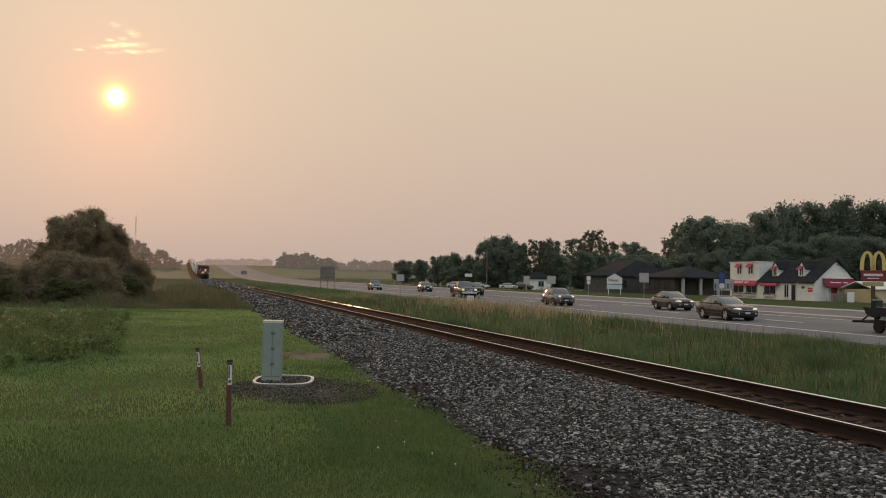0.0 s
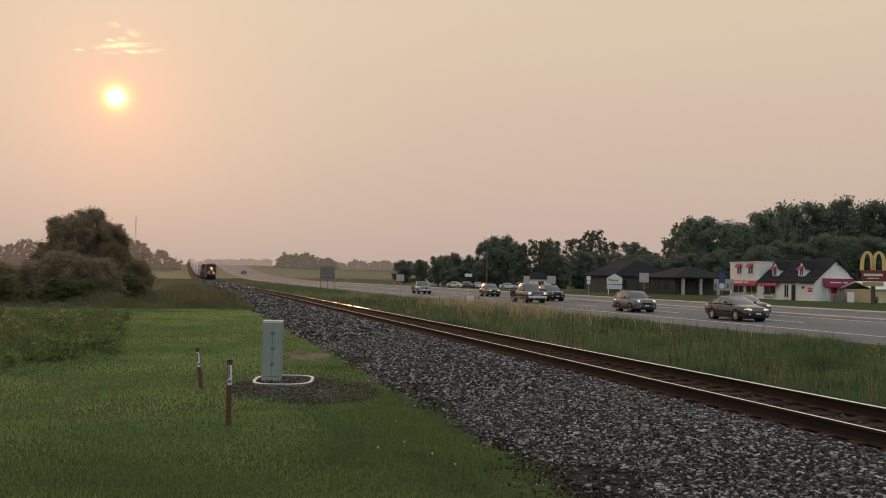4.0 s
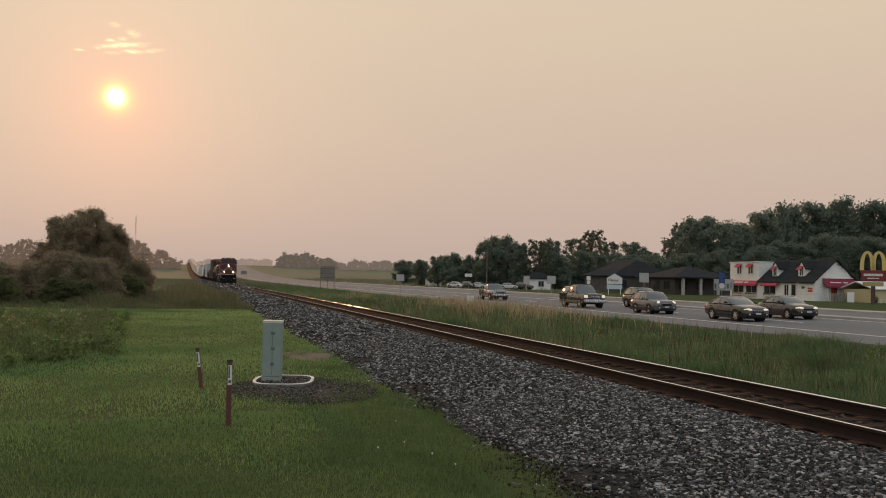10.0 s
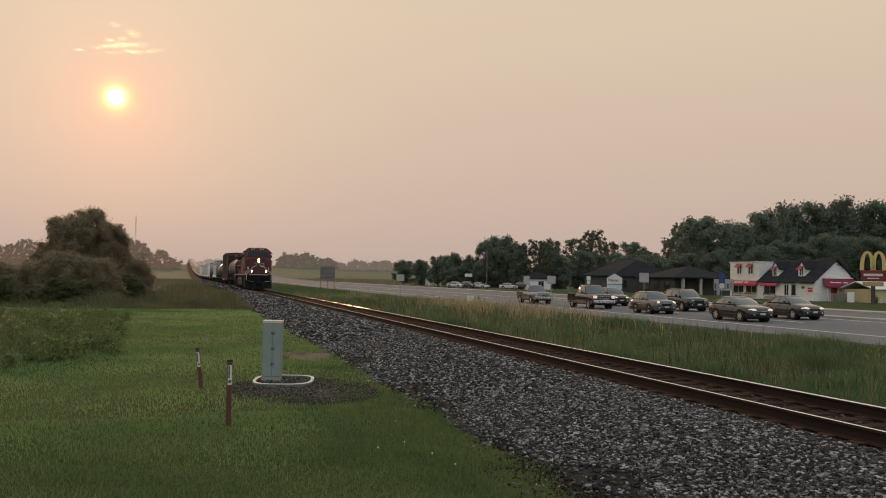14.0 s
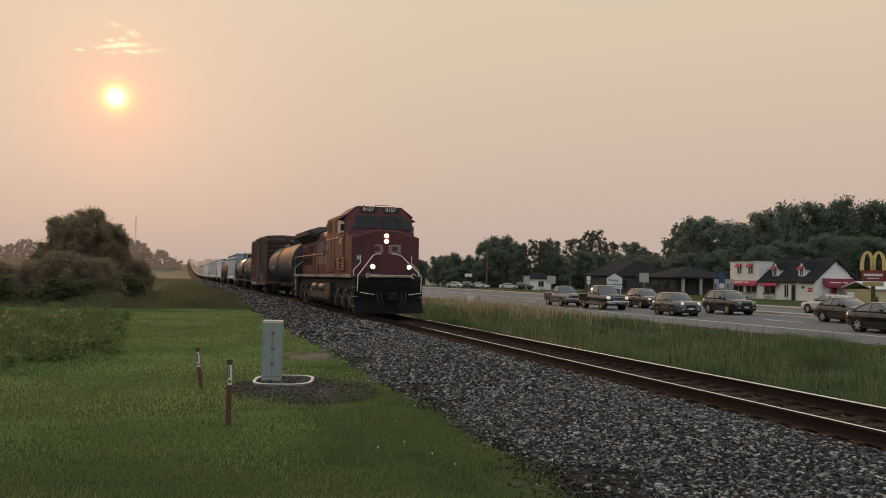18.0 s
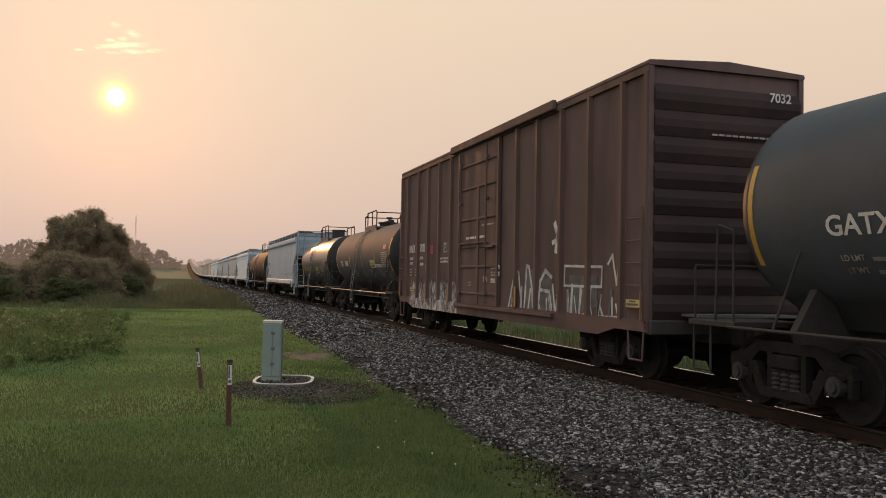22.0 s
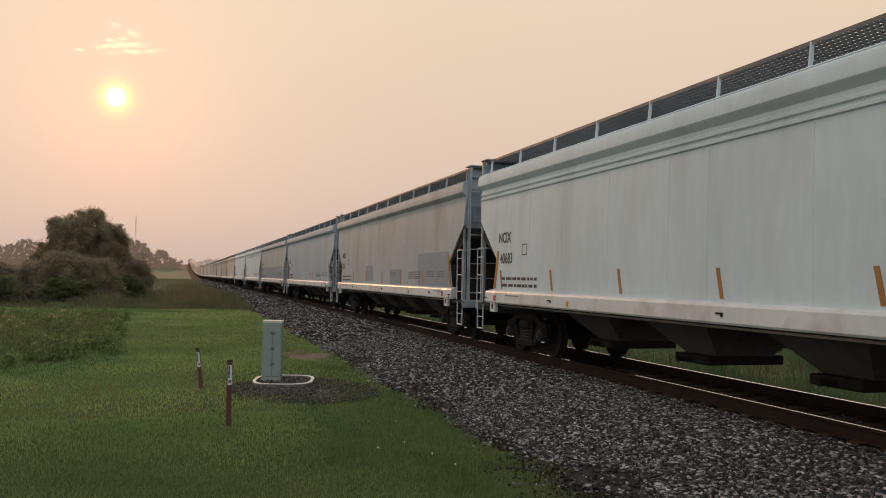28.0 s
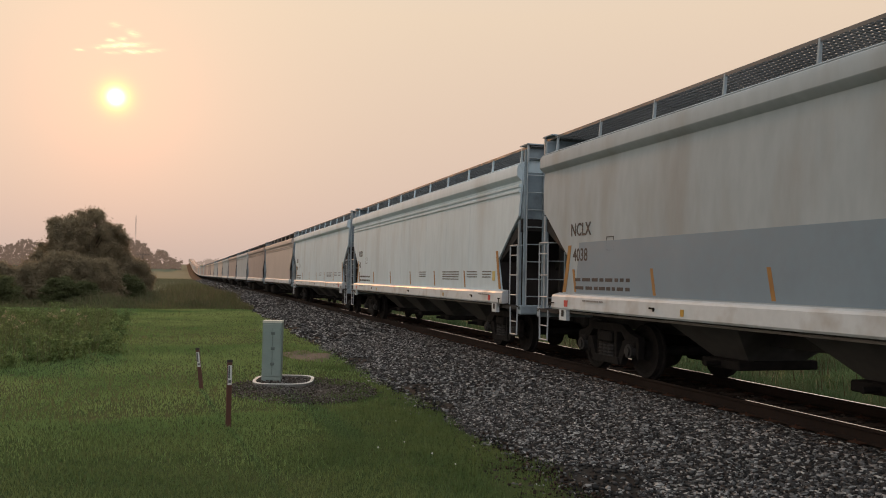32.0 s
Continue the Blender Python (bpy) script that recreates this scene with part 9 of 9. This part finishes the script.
def build_car(name, label, paint, L, W, H, hood, cowl, roof0, roof1, tail, deck, r=0.33, clear=0.24, lit=False, bed=None, rails=False, grille=M_TRIM, boxy=0.0, round_lamp=False, lower=None):
    """A road vehicle, nose towards -y, middle at the origin, on z = 0. hood, deck: heights; cowl, roof0, roof1, tail: where the glass starts and ends along y."""
    ca = thing(name, label, "pickup truck" if bed else "car")
    L, W, H, hood, cowl, roof0, roof1, tail, deck, r, clear = (0.93 * v for v in (L, W, H, hood, cowl, roof0, roof1, tail, deck, r, clear))
    bed = bed * 0.93 if bed else None
    f, b, w = -L / 2, L / 2, W / 2
    belt = deck if not bed else hood + 0.06
    k = boxy

    def ring(y, hw, z0, z1, crown=0.035):
        d = z1 - z0
        half = [(0.90, 0.0), (0.965, 0.06), (0.995, 0.22), (1.0, 0.45), (0.985, 0.72), (0.95, 0.88), (0.88, 0.965), (0.72, 1.0)]
        pts = [(hw * a, z0 + d * q) for a, q in half] + [(hw * 0.35, z1 + crown)]
        return [(-x, y, z) for x, z in pts] + [(x, y, z) for x, z in reversed(pts)]
    rings = [ring(f, w * (0.72 + 0.16 * k), clear + 0.14, hood - 0.30 + 0.16 * k, 0.0), ring(f + 0.04, w * (0.82 + 0.11 * k), clear + 0.05, hood - 0.21 + 0.13 * k, 0.01),
             ring(f + 0.13, w * (0.90 + 0.07 * k), clear, hood - 0.135 + 0.09 * k, 0.02), ring(f + 0.32, w * 0.965, clear - 0.01, hood - 0.075 + 0.05 * k), ring(f + 0.65, w * 0.99, clear, hood - 0.025 + 0.015 * k),
             ring(cowl - 0.1, w, clear, hood + 0.02), ring(cowl + 0.5, w, clear, belt - 0.03), ring((cowl + tail) / 2, w, clear, belt - 0.01), ring(b - 0.75, w, clear, deck), ring(b - 0.32, w * 0.975, clear + 0.03, deck - 0.01),
             ring(b - 0.12, w * 0.93, clear + 0.08, deck - 0.03), ring(b - 0.03, w * (0.86 + 0.08 * k), clear + 0.14, deck - 0.09), ring(b, w * (0.78 + 0.14 * k), clear + 0.2, deck - 0.18)]
    if bed:
        rings = [q for q in rings if q[0][1] < bed - 0.05] + [ring(bed, w, clear, belt)]
    part("body", Shape().loft(rings), paint, ca, smooth=50)
    if bed:
        bd = part("bed", Shape().box(-w + 0.03, w - 0.03, bed + 0.02, b - 0.1, clear + 0.06, clear + 0.38), paint, ca)
        part("bed_side", Shape().box(-w, -w + 0.09, bed + 0.03, b, clear + 0.12, deck, 0.03), paint, bd)
        part("bed_side", Shape().box(w - 0.09, w, bed + 0.03, b, clear + 0.12, deck, 0.03), paint, bd)
        part("tailgate", Shape().box(-w + 0.1, w - 0.1, b - 0.09, b, clear + 0.2, deck, 0.02), paint, bd)
        part("bumper", Shape().box(-w * 0.97, w * 0.97, f - 0.1, f + 0.12, clear + 0.06, clear + 0.30, 0.05), M_CHROME, ca, "chrome front bumper")
    if lower:
        for s in (-1, 1):
            part("lower_cladding", Shape().box(s * (w - 0.05), s * (w + 0.008), f + 0.3, b - 0.05, clear - 0.01, clear + 0.2, 0.02), lower, ca)
    # glasshouse: bowed outward between the belt and the roof
    wb, wr = w * 0.92, w * 0.73
    zr = H - 0.05

    def belt_ring(c0, t0, hw, z):
        return [(-hw * 0.62, c0, z), (hw * 0.62, c0, z), (hw * 0.93, c0 + 0.12, z), (hw, c0 + 0.4, z), (hw, t0 - 0.3, z), (hw * 0.92, t0 - 0.08, z), (hw * 0.6, t0, z), (-hw * 0.6, t0, z), (-hw * 0.92, t0 - 0.08, z), (-hw, t0 - 0.3, z), (-hw, c0 + 0.4, z), (-hw * 0.93, c0 + 0.12, z)]
    levels = []
    for q in (0.0, 0.35, 0.7, 1.0):
        e = q ** 1.25
        levels.append(belt_ring(cowl + (roof0 - cowl) * e, tail + (roof1 - tail) * e, wb + (wr - wb) * q ** 1.6, belt - 0.05 + (zr - belt + 0.05) * q))
    part("glass", Shape().loft(levels), M_CARGLASS, ca, "dark car windows", smooth=40)
    mid = (roof0 + roof1) / 2
    rf = [[(x * q, mid + (y - mid) * q, z + dz) for x, y, z in levels[3]] for q, dz in ((1.03, -0.05), (1.035, -0.02), (0.97, 0.02), (0.8, 0.042), (0.35, 0.05))]
    part("roof", Shape().loft(rf), paint, ca, smooth=50)

    def on_side(ya, yb, q, s):
        e = q ** 1.25
        return Vector((s * (wb + (wr - wb) * q ** 1.6), ya + (yb - ya) * e, belt - 0.05 + (zr - belt + 0.05) * q))
    for s in (-1, 1):
        for (yl, yt, t) in ((cowl + 0.24, roof0 + 0.18, 0.045), ((cowl + tail) / 2 + 0.05, mid + 0.05, 0.03), (tail - 0.22, roof1 - 0.2, 0.10 if not bed else 0.06)):
            prs = []
            for q in (0.0, 0.35, 0.7, 1.0):
                p = on_side(yl, yt, q, s)
                prs.append([(p.x - s * 0.05, p.y - t, p.z), (p.x + s * 0.012, p.y - t, p.z), (p.x + s * 0.012, p.y + t, p.z), (p.x - s * 0.05, p.y + t, p.z)])
            part("pillar", Shape().loft(prs), paint, ca)
        part("mirror", pod((s * (w + 0.10), cowl + 0.50, belt + 0.07), 0.11, 0.07, 0.075), paint, ca, smooth=60)
        part("window_trim", Shape().box(s * (wb - 0.01), s * (wb + 0.02), cowl + 0.3, tail - 0.25, belt - 0.03, belt + 0.0), M_CHROME if grille is M_CHROME else M_TRIM, ca)
        part("sill", Shape().box(s * (w - 0.08), s * (w - 0.002), f + 1.2, b - 1.2, clear - 0.05, clear + 0.06, 0.02), M_TRIM, ca)
        for y in ((cowl + tail) / 2 + 0.08, cowl + 0.35, tail - 0.35):
            part("door_seam", Shape().box(s * (w * 0.99), s * (w + 0.004), y - 0.007, y + 0.007, clear + 0.12, belt - 0.25), M_TRIM, ca)
        for y in ((cowl + tail) / 2 - 0.15, (cowl + tail) / 2 + 0.85):
            if y < tail - 0.3:
                part("door_handle", Shape().box(s * w * 0.97, s * (w * 0.985 + 0.02), y - 0.09, y + 0.09, belt - 0.2, belt - 0.165, 0.008), M_TRIM, ca)
        lm = M_LAMP if lit else M_LAMP_OFF
        lb = "lit headlight" if lit else "clear headlight"
        if round_lamp:
            hs = part("headlight", pod((s * w * 0.66, f + 0.10, hood - 0.20), 0.15, 0.10, 0.13, s * -0.3), lm, ca, lb, smooth=60)
        elif bed:
            hs = part("headlight", Shape().box(s * w * 0.62, s * w * 0.93, f - 0.02, f + 0.2, hood - 0.34, hood - 0.12, 0.03), lm, ca, lb)
        else:
            hs = part("headlight", pod((s * w * 0.66, f + 0.13, hood - 0.215), 0.24, 0.11, 0.075, s * 0.5), lm, ca, lb, smooth=60)
        part("tail_lamp", Shape().box(s * w * 0.66, s * w * 0.90, b - 0.18, b + 0.002, deck - 0.34, deck - 0.18, 0.03), M_TAIL, ca)
        part("fog_lamp", Shape().rod((s * w * 0.62, f - 0.01, clear + 0.2), (s * w * 0.62, f + 0.1, clear + 0.2), 0.05, 10), M_LAMP_OFF, ca)
    gr = part("grille", Shape().box(-w * 0.44, w * 0.44, f - 0.015, f + 0.1, clear + 0.30, hood - 0.24 + 0.06 * k, 0.02), M_TRIM, ca)
    for q in range(3 if bed else 1):
        z = hood - 0.26 + 0.06 * k - q * 0.11
        part("grille_bar", Shape().box(-w * 0.46, w * 0.46, f - 0.03, f + 0.02, z - 0.025, z + 0.01, 0.006), grille, gr)
    part("lower_intake", Shape().box(-w * 0.55, w * 0.55, f - 0.006, f + 0.1, clear + 0.05, clear + 0.17, 0.02), M_TRIM, ca)
    part("plate", Shape().box(-0.16, 0.16, f - 0.035, f - 0.01, clear + 0.18, clear + 0.29), M_PLATE, ca)
    part("underbody", Shape().box(-w * 0.85, w * 0.85, f + 0.4, b - 0.4, clear - 0.06, clear + 0.1), M_TRIM, ca)
    if rails:
        for s in (-1, 1):
            part("roof_rail", Shape().pipe([(s * wr * 0.95, roof0 + 0.2, zr), (s * wr * 0.95, roof0 + 0.35, zr + 0.09), (s * wr * 0.95, roof1 - 0.35, zr + 0.09), (s * wr * 0.95, roof1 - 0.2, zr)], 0.02), M_TRIM, ca)
    wheels = []
    for y in (f + 0.90, b - 0.93):
        for s in (-1, 1):
            rings = [[(s * (w - 0.06) + s * dx, y + (r + 0.07) * q * math.cos(math.pi * i / 14), r + (r + 0.07) * q * math.sin(math.pi * i / 14)) for i in range(15)] for dx, q in ((0.0, 1.0), (0.066, 1.0), (0.066, 0.88), (0.0, 0.88))]
            part("wheel_arch", Shape().loft(rings + [rings[0]], False), M_TRIM, ca)
            part("wheel_well", Shape().rod((s * (w - 0.3), y, r + 0.02), (s * (w + 0.002), y, r + 0.02), r + 0.05, 18), M_TRIM, ca)
            prof = [(-0.10, r * 0.6), (-0.10, r * 0.92), (-0.07, r), (0.07, r), (0.10, r * 0.93), (0.095, r * 0.72), (0.06, r * 0.70), (0.06, 0.02)]
            tyre = Shape().loft([[(s * dx, q * math.cos(2 * math.pi * i / 20), q * math.sin(2 * math.pi * i / 20)) for i in range(20)] for dx, q in prof])
            wh = part("wheel", tyre, M_TYRE, ca, smooth=40)
            wh.matrix_basis = Matrix.Translation((s * (w - 0.085), y, r))
            rim = Shape().rod((s * 0.066, 0, 0), (s * 0.092, 0, 0), 0.07, 10).rod((s * 0.05, 0, 0), (s * 0.066, 0, 0), r * 0.70, 18)
            for q in range(7):
                t = 2 * math.pi * q / 7
                c, sn = math.cos(t), math.sin(t)
                rim.add([(s * x, c * a - sn * e, sn * a + c * e) for x in (0.068, 0.088) for a, e in ((0.03, -0.03), (r * 0.72, -0.04), (r * 0.72, 0.04), (0.03, 0.03))],
                        [(0, 1, 2, 3), (7, 6, 5, 4), (0, 4, 5, 1), (1, 5, 6, 2), (2, 6, 7, 3), (3, 7, 4, 0)])
            part("rim", rim, M_RIM, wh)
            wheels.append(wh)
    return ca, wheels, r


def road_z(x):
    return lerp_list(ROAD_TOP, x)


NEAR, FAR, AWAY = 30.4, 34.5, 43.0
DRIVES = []


def drive(car, lane, rows, heading=radians(-2.5)):
    ob, wheels, r = car
    DRIVES.append((ob, wheels, r, lane, rows, heading))
    ob.matrix_basis = Matrix.Translation((lane, rows[0][1], road_z(lane) + 0.006)) @ Euler((0, 0, heading)).to_matrix().to_4x4()


K1, K2 = 30.4 / 29.3, 34.5 / 33.2
P_BROWN = car_paint("dark_brown_car_paint", (0.009, 0.009, 0.010))
P_TAUPE = car_paint("taupe_car_paint", (0.030, 0.030, 0.030))
P_SILVER = car_paint("dark_silver_car_paint", (0.085, 0.088, 0.092))
P_BLACK = car_paint("black_car_paint", (0.009, 0.010, 0.010))
P_DKBROWN = car_paint("dark_bronze_truck_paint", (0.020, 0.015, 0.012))
P_TAN = car_paint("tan_two_tone_paint", (0.16, 0.13, 0.10))
P_GREY = car_paint("faded_grey_truck_paint", (0.15, 0.135, 0.13))
P_DKGREEN = car_paint("dark_green_grey_paint", (0.025, 0.026, 0.023))
P_WHITE = car_paint("white_car_paint", (0.50, 0.50, 0.49))

sedan_a = build_car("sedan", "dark brown sedan with lit headlights waiting in traffic", P_BROWN, 4.5, 1.84, 1.49, 0.95, -0.98, -0.12, 0.95, 1.95, 1.05, 0.34, lit=True, grille=M_CHROME)
drive(sedan_a, NEAR, [(t, y * K1) for t, y in ((0, 40.9), (2, 40.2), (3.5, 40.0), (6, 40.0), (12, 40.0), (13, 39.9), (14.3, 39.5), (16.5, 35.6), (17.2, 32.9), (18, 29.2), (20, 16), (24, -14), (32, -70))])
sedan_c = build_car("sedan", "taupe compact sedan with amber-lit headlights", P_TAUPE, 4.15, 1.72, 1.47, 0.94, -0.98, -0.2, 0.85, 1.72, 1.02, 0.31, lit=True)
drive(sedan_c, FAR, [(t, y * K2) for t, y in ((0, 52.6), (2, 48.5), (3.5, 45.5), (6, 41.4), (7.5, 40.7), (9, 40.6), (12.5, 40.6), (14.3, 40.0), (16.5, 38.5), (18, 36.0), (18.6, 33.6), (20, 26), (24, 0), (32, -60))])
mini = build_car("compact_suv", "dark silver compact crossover with roof rails and lit lamps", P_SILVER, 3.95, 1.82, 1.58, 1.02, -0.95, -0.42, 1.45, 1.85, 1.05, 0.34, 0.26, True, None, True, M_CHROME, 0.5, True, M_TRIM)
drive(mini, NEAR, [(t, y * K1) for t, y in ((0, 63.4), (2, 55.8), (3.5, 51.9), (6, 48.9), (7.5, 48.7), (14.5, 48.7), (16.5, 48.3), (17.2, 47.5), (18, 46.0), (18.6, 44.4), (19.3, 41.7), (22, 28), (26, 0), (32, -50))])
pick = build_car("pickup_truck", "dark bronze crew cab pickup truck with chrome grille", P_DKBROWN, 5.3, 1.98, 1.93, 1.22, -1.2, -0.65, 0.70, 0.95, 1.22, 0.40, 0.40, True, 0.98, False, M_CHROME, 1.0, False, P_TAN)
drive(pick, NEAR, [(t, y * K1) for t, y in ((0, 88.1), (2, 77.5), (3.5, 71.4), (6, 64.3), (7.5, 61.6), (9, 59.7), (12, 58.2), (14.3, 57.5), (16.5, 56.8), (17.2, 56.3), (18, 55.6), (18.6, 54.6), (19, 53.6), (22, 42), (26, 16), (32, -36))])
silver = build_car("pickup_truck", "faded grey old pickup truck with an open bed", P_GREY, 5.0, 1.92, 1.78, 1.14, -0.85, -0.40, 0.35, 0.60, 1.15, 0.37, 0.38, False, 0.62, False, M_CHROME, 1.0)
drive(silver, NEAR, [(t, y * K1) for t, y in ((0, 133.6), (2, 118.7), (3.5, 108.4), (6, 94.2), (7.5, 87.5), (9, 81.8), (12, 72.8), (14.3, 67.8), (16.5, 64.8), (17.2, 63.8), (18, 62.3), (18.6, 61.2), (22, 52), (26, 30), (32, -16))])
hatch = build_car("hatchback", "dark green-grey hatchback car with lit headlights", P_DKGREEN, 4.05, 1.80, 1.60, 0.98, -1.1, -0.45, 1.3, 1.85, 1.05, 0.33, 0.24, True, None, False, M_TRIM, 0.2)
drive(hatch, FAR, [(t, y * K2) for t, y in ((0, 117.5), (2, 102.6), (3.5, 93.1), (6, 80.3), (7.5, 74.9), (9, 70.3), (12, 64.8), (14.3, 61.1), (16.5, 58.8), (17.2, 58.0), (18, 56.5), (18.6, 55.0), (19, 53.9), (22, 44), (26, 20), (32, -28))])
dsuv = build_car("suv", "black sport utility vehicle in slow traffic", P_BLACK, 4.3, 1.87, 1.68, 1.06, -1.1, -0.45, 1.5, 1.95, 1.12, 0.36, 0.28, False, None, True, M_TRIM, 0.4)
drive(dsuv, FAR, [(t, y * K2) for t, y in ((0, 95.9), (2, 84.9), (3.5, 76.1), (6, 65.5), (7.5, 61.3), (9, 58.8), (12, 52.8), (14.3, 50.8), (16.5, 48.1), (17.2, 47.1), (18, 46.1), (18.6, 45.2), (19.3, 43.5), (22, 34), (26, 8), (32, -44))])
opp = build_car("sedan", "white sedan driving away on the far carriageway", P_WHITE, 4.7, 1.8, 1.46, 0.92, -1.05, -0.15, 1.0, 2.0, 1.04, 0.33)
drive(opp, AWAY, [(0, -215.0), (16, 16.5), (17.4, 40.2), (18.0, 48.2), (18.6, 56.6), (19, 65.0), (21, 95), (25, 150), (32, 245)], math.pi)

# parked cars by the trees
for k, (x, y, rz, src) in enumerate(((56.2, 174, 0.5, opp), (58.3, 172, 0.45, hatch), (60.4, 170, 0.5, opp), (64.4, 163, 0.9, opp), (66.6, 161, 0.6, dsuv))):
    ob = copy_thing(src[0], Matrix.Translation((x, y, ground_z(x, y) + 0.02)) @ Euler((0, 0, rz)).to_matrix().to_4x4())
    ob.name = "parked_car"
    tagged(ob, "pale parked car under the roadside trees" if src is opp else "dark parked car under the roadside trees", "car", "parked cars")


def build_boat_trailer():
    bt = thing("boat_trailer", "dark boat on a trailer with an outboard motor", "boat trailer")
    rings = []
    for y, w, z in ((-3.0, 0.1, 1.25), (-2.2, 0.6, 1.2), (-0.8, 0.95, 1.15), (1.6, 1.0, 1.15)):
        rings.append([(-w, y, z), (-w * 0.75, y, 0.75), (0, y, 0.58 + 0.2 * (y < -2)), (w * 0.75, y, 0.75), (w, y, z)])
    part("hull", Shape().loft(rings), P_BROWN, bt)
    part("outboard_motor", Shape().box(-0.2, 0.2, 1.65, 2.05, 1.0, 1.5, 0.06).box(-0.08, 0.08, 1.75, 1.95, 0.35, 1.0, 0.02), P_TAUPE, bt)
    for s in (-1, 1):
        part("frame_rail", Shape().box(s * 0.62 - 0.04, s * 0.62 + 0.04, -3.4, 2.2, 0.42, 0.52), M_TRIM, bt)
    part("rear_bar", Shape().box(-1.05, 1.05, 2.1, 2.2, 0.42, 0.52), M_TRIM, bt)
    part("strut", Shape().rod((-0.6, 2.1, 0.5), (-0.6, 1.2, 1.1), 0.04, 6), M_TRIM, bt)
    part("tongue", Shape().box(-0.05, 0.05, -4.6, -3.0, 0.42, 0.52), M_TRIM, bt)
    wheels = []
    for s in (-1, 1):
        wh = part("wheel", Shape().loft([[(s * dx, q * math.cos(2 * math.pi * i / 18), q * math.sin(2 * math.pi * i / 18)) for i in range(18)] for dx, q in ((-0.09, 0.15), (-0.09, 0.28), (0.0, 0.31), (0.09, 0.28), (0.09, 0.05))]), M_TYRE, bt)
        wh.matrix_basis = Matrix.Translation((s * 0.98, 0.6, 0.31))
        wheels.append(wh)
    return bt, wheels, 0.31


drive(build_boat_trailer(), NEAR, [(0, 29.4), (1, 29.0), (2, 28.6), (3.5, 27.6), (5, 25.0), (7, 19.0), (10, 4.0), (14, -20), (32, -160)])
# ---------- what moves ----------
def drive_at(rows, t):
    """Where along the road: a smooth curve through the rows, never overshooting."""
    for i in range(len(rows) - 1):
        (t0, a), (t1, b) = rows[i], rows[i + 1]
        if t <= t1:
            h = t1 - t0
            d = (b - a) / h
            d0 = (a - rows[i - 1][1]) / (t0 - rows[i - 1][0]) if i > 0 else d
            d1 = (rows[i + 2][1] - b) / (rows[i + 2][0] - t1) if i + 2 < len(rows) else d
            m0 = 0.0 if d0 * d <= 0 else 2 * d0 * d / (d0 + d)
            m1 = 0.0 if d1 * d <= 0 else 2 * d1 * d / (d1 + d)
            u = (t - t0) / h
            return (2 * u ** 3 - 3 * u * u + 1) * a + (u ** 3 - 2 * u * u + u) * h * m0 + (-2 * u ** 3 + 3 * u * u) * b + (u ** 3 - u * u) * h * m1
    return rows[-1][1]


def motions():
    for ob, u in ROLLING:
        walk(ob, [(float(t), track_pose(front_at(t) + u)) for t in range(0, 33)])
    for ob, wheels, r, lane, rows, heading in DRIVES:
        times = [0.5 * k for k in range(65)]
        turn = Euler((0, 0, heading)).to_matrix().to_4x4()
        walk(ob, [(t, Matrix.Translation((lane, drive_at(rows, t), road_z(lane) + 0.006)) @ turn) for t in times])
        # the wheels roll with the way covered
        sgn = 1.0 if abs(heading) < 1.0 else -1.0
        start = drive_at(rows, 0.0)
        spins, last = [(0.0, 0.0)], 0.0
        for k in range(1, FPS * 32 + 1):
            t = k / FPS
            a = sgn * (start - drive_at(rows, t)) / r
            nxt = sgn * (start - drive_at(rows, min(32.0, t + 1 / FPS))) / r
            if abs(nxt - last) > 1.35 or t - spins[-1][0] > 2.0 or k == FPS * 32:
                spins.append((t, a))
                last = a
        for wh in wheels:
            base = wh.matrix_basis.translation.copy()
            walk(wh, [(t, Matrix.Translation(base) @ Euler((a, 0, 0)).to_matrix().to_4x4()) for t, a in spins])


motions()
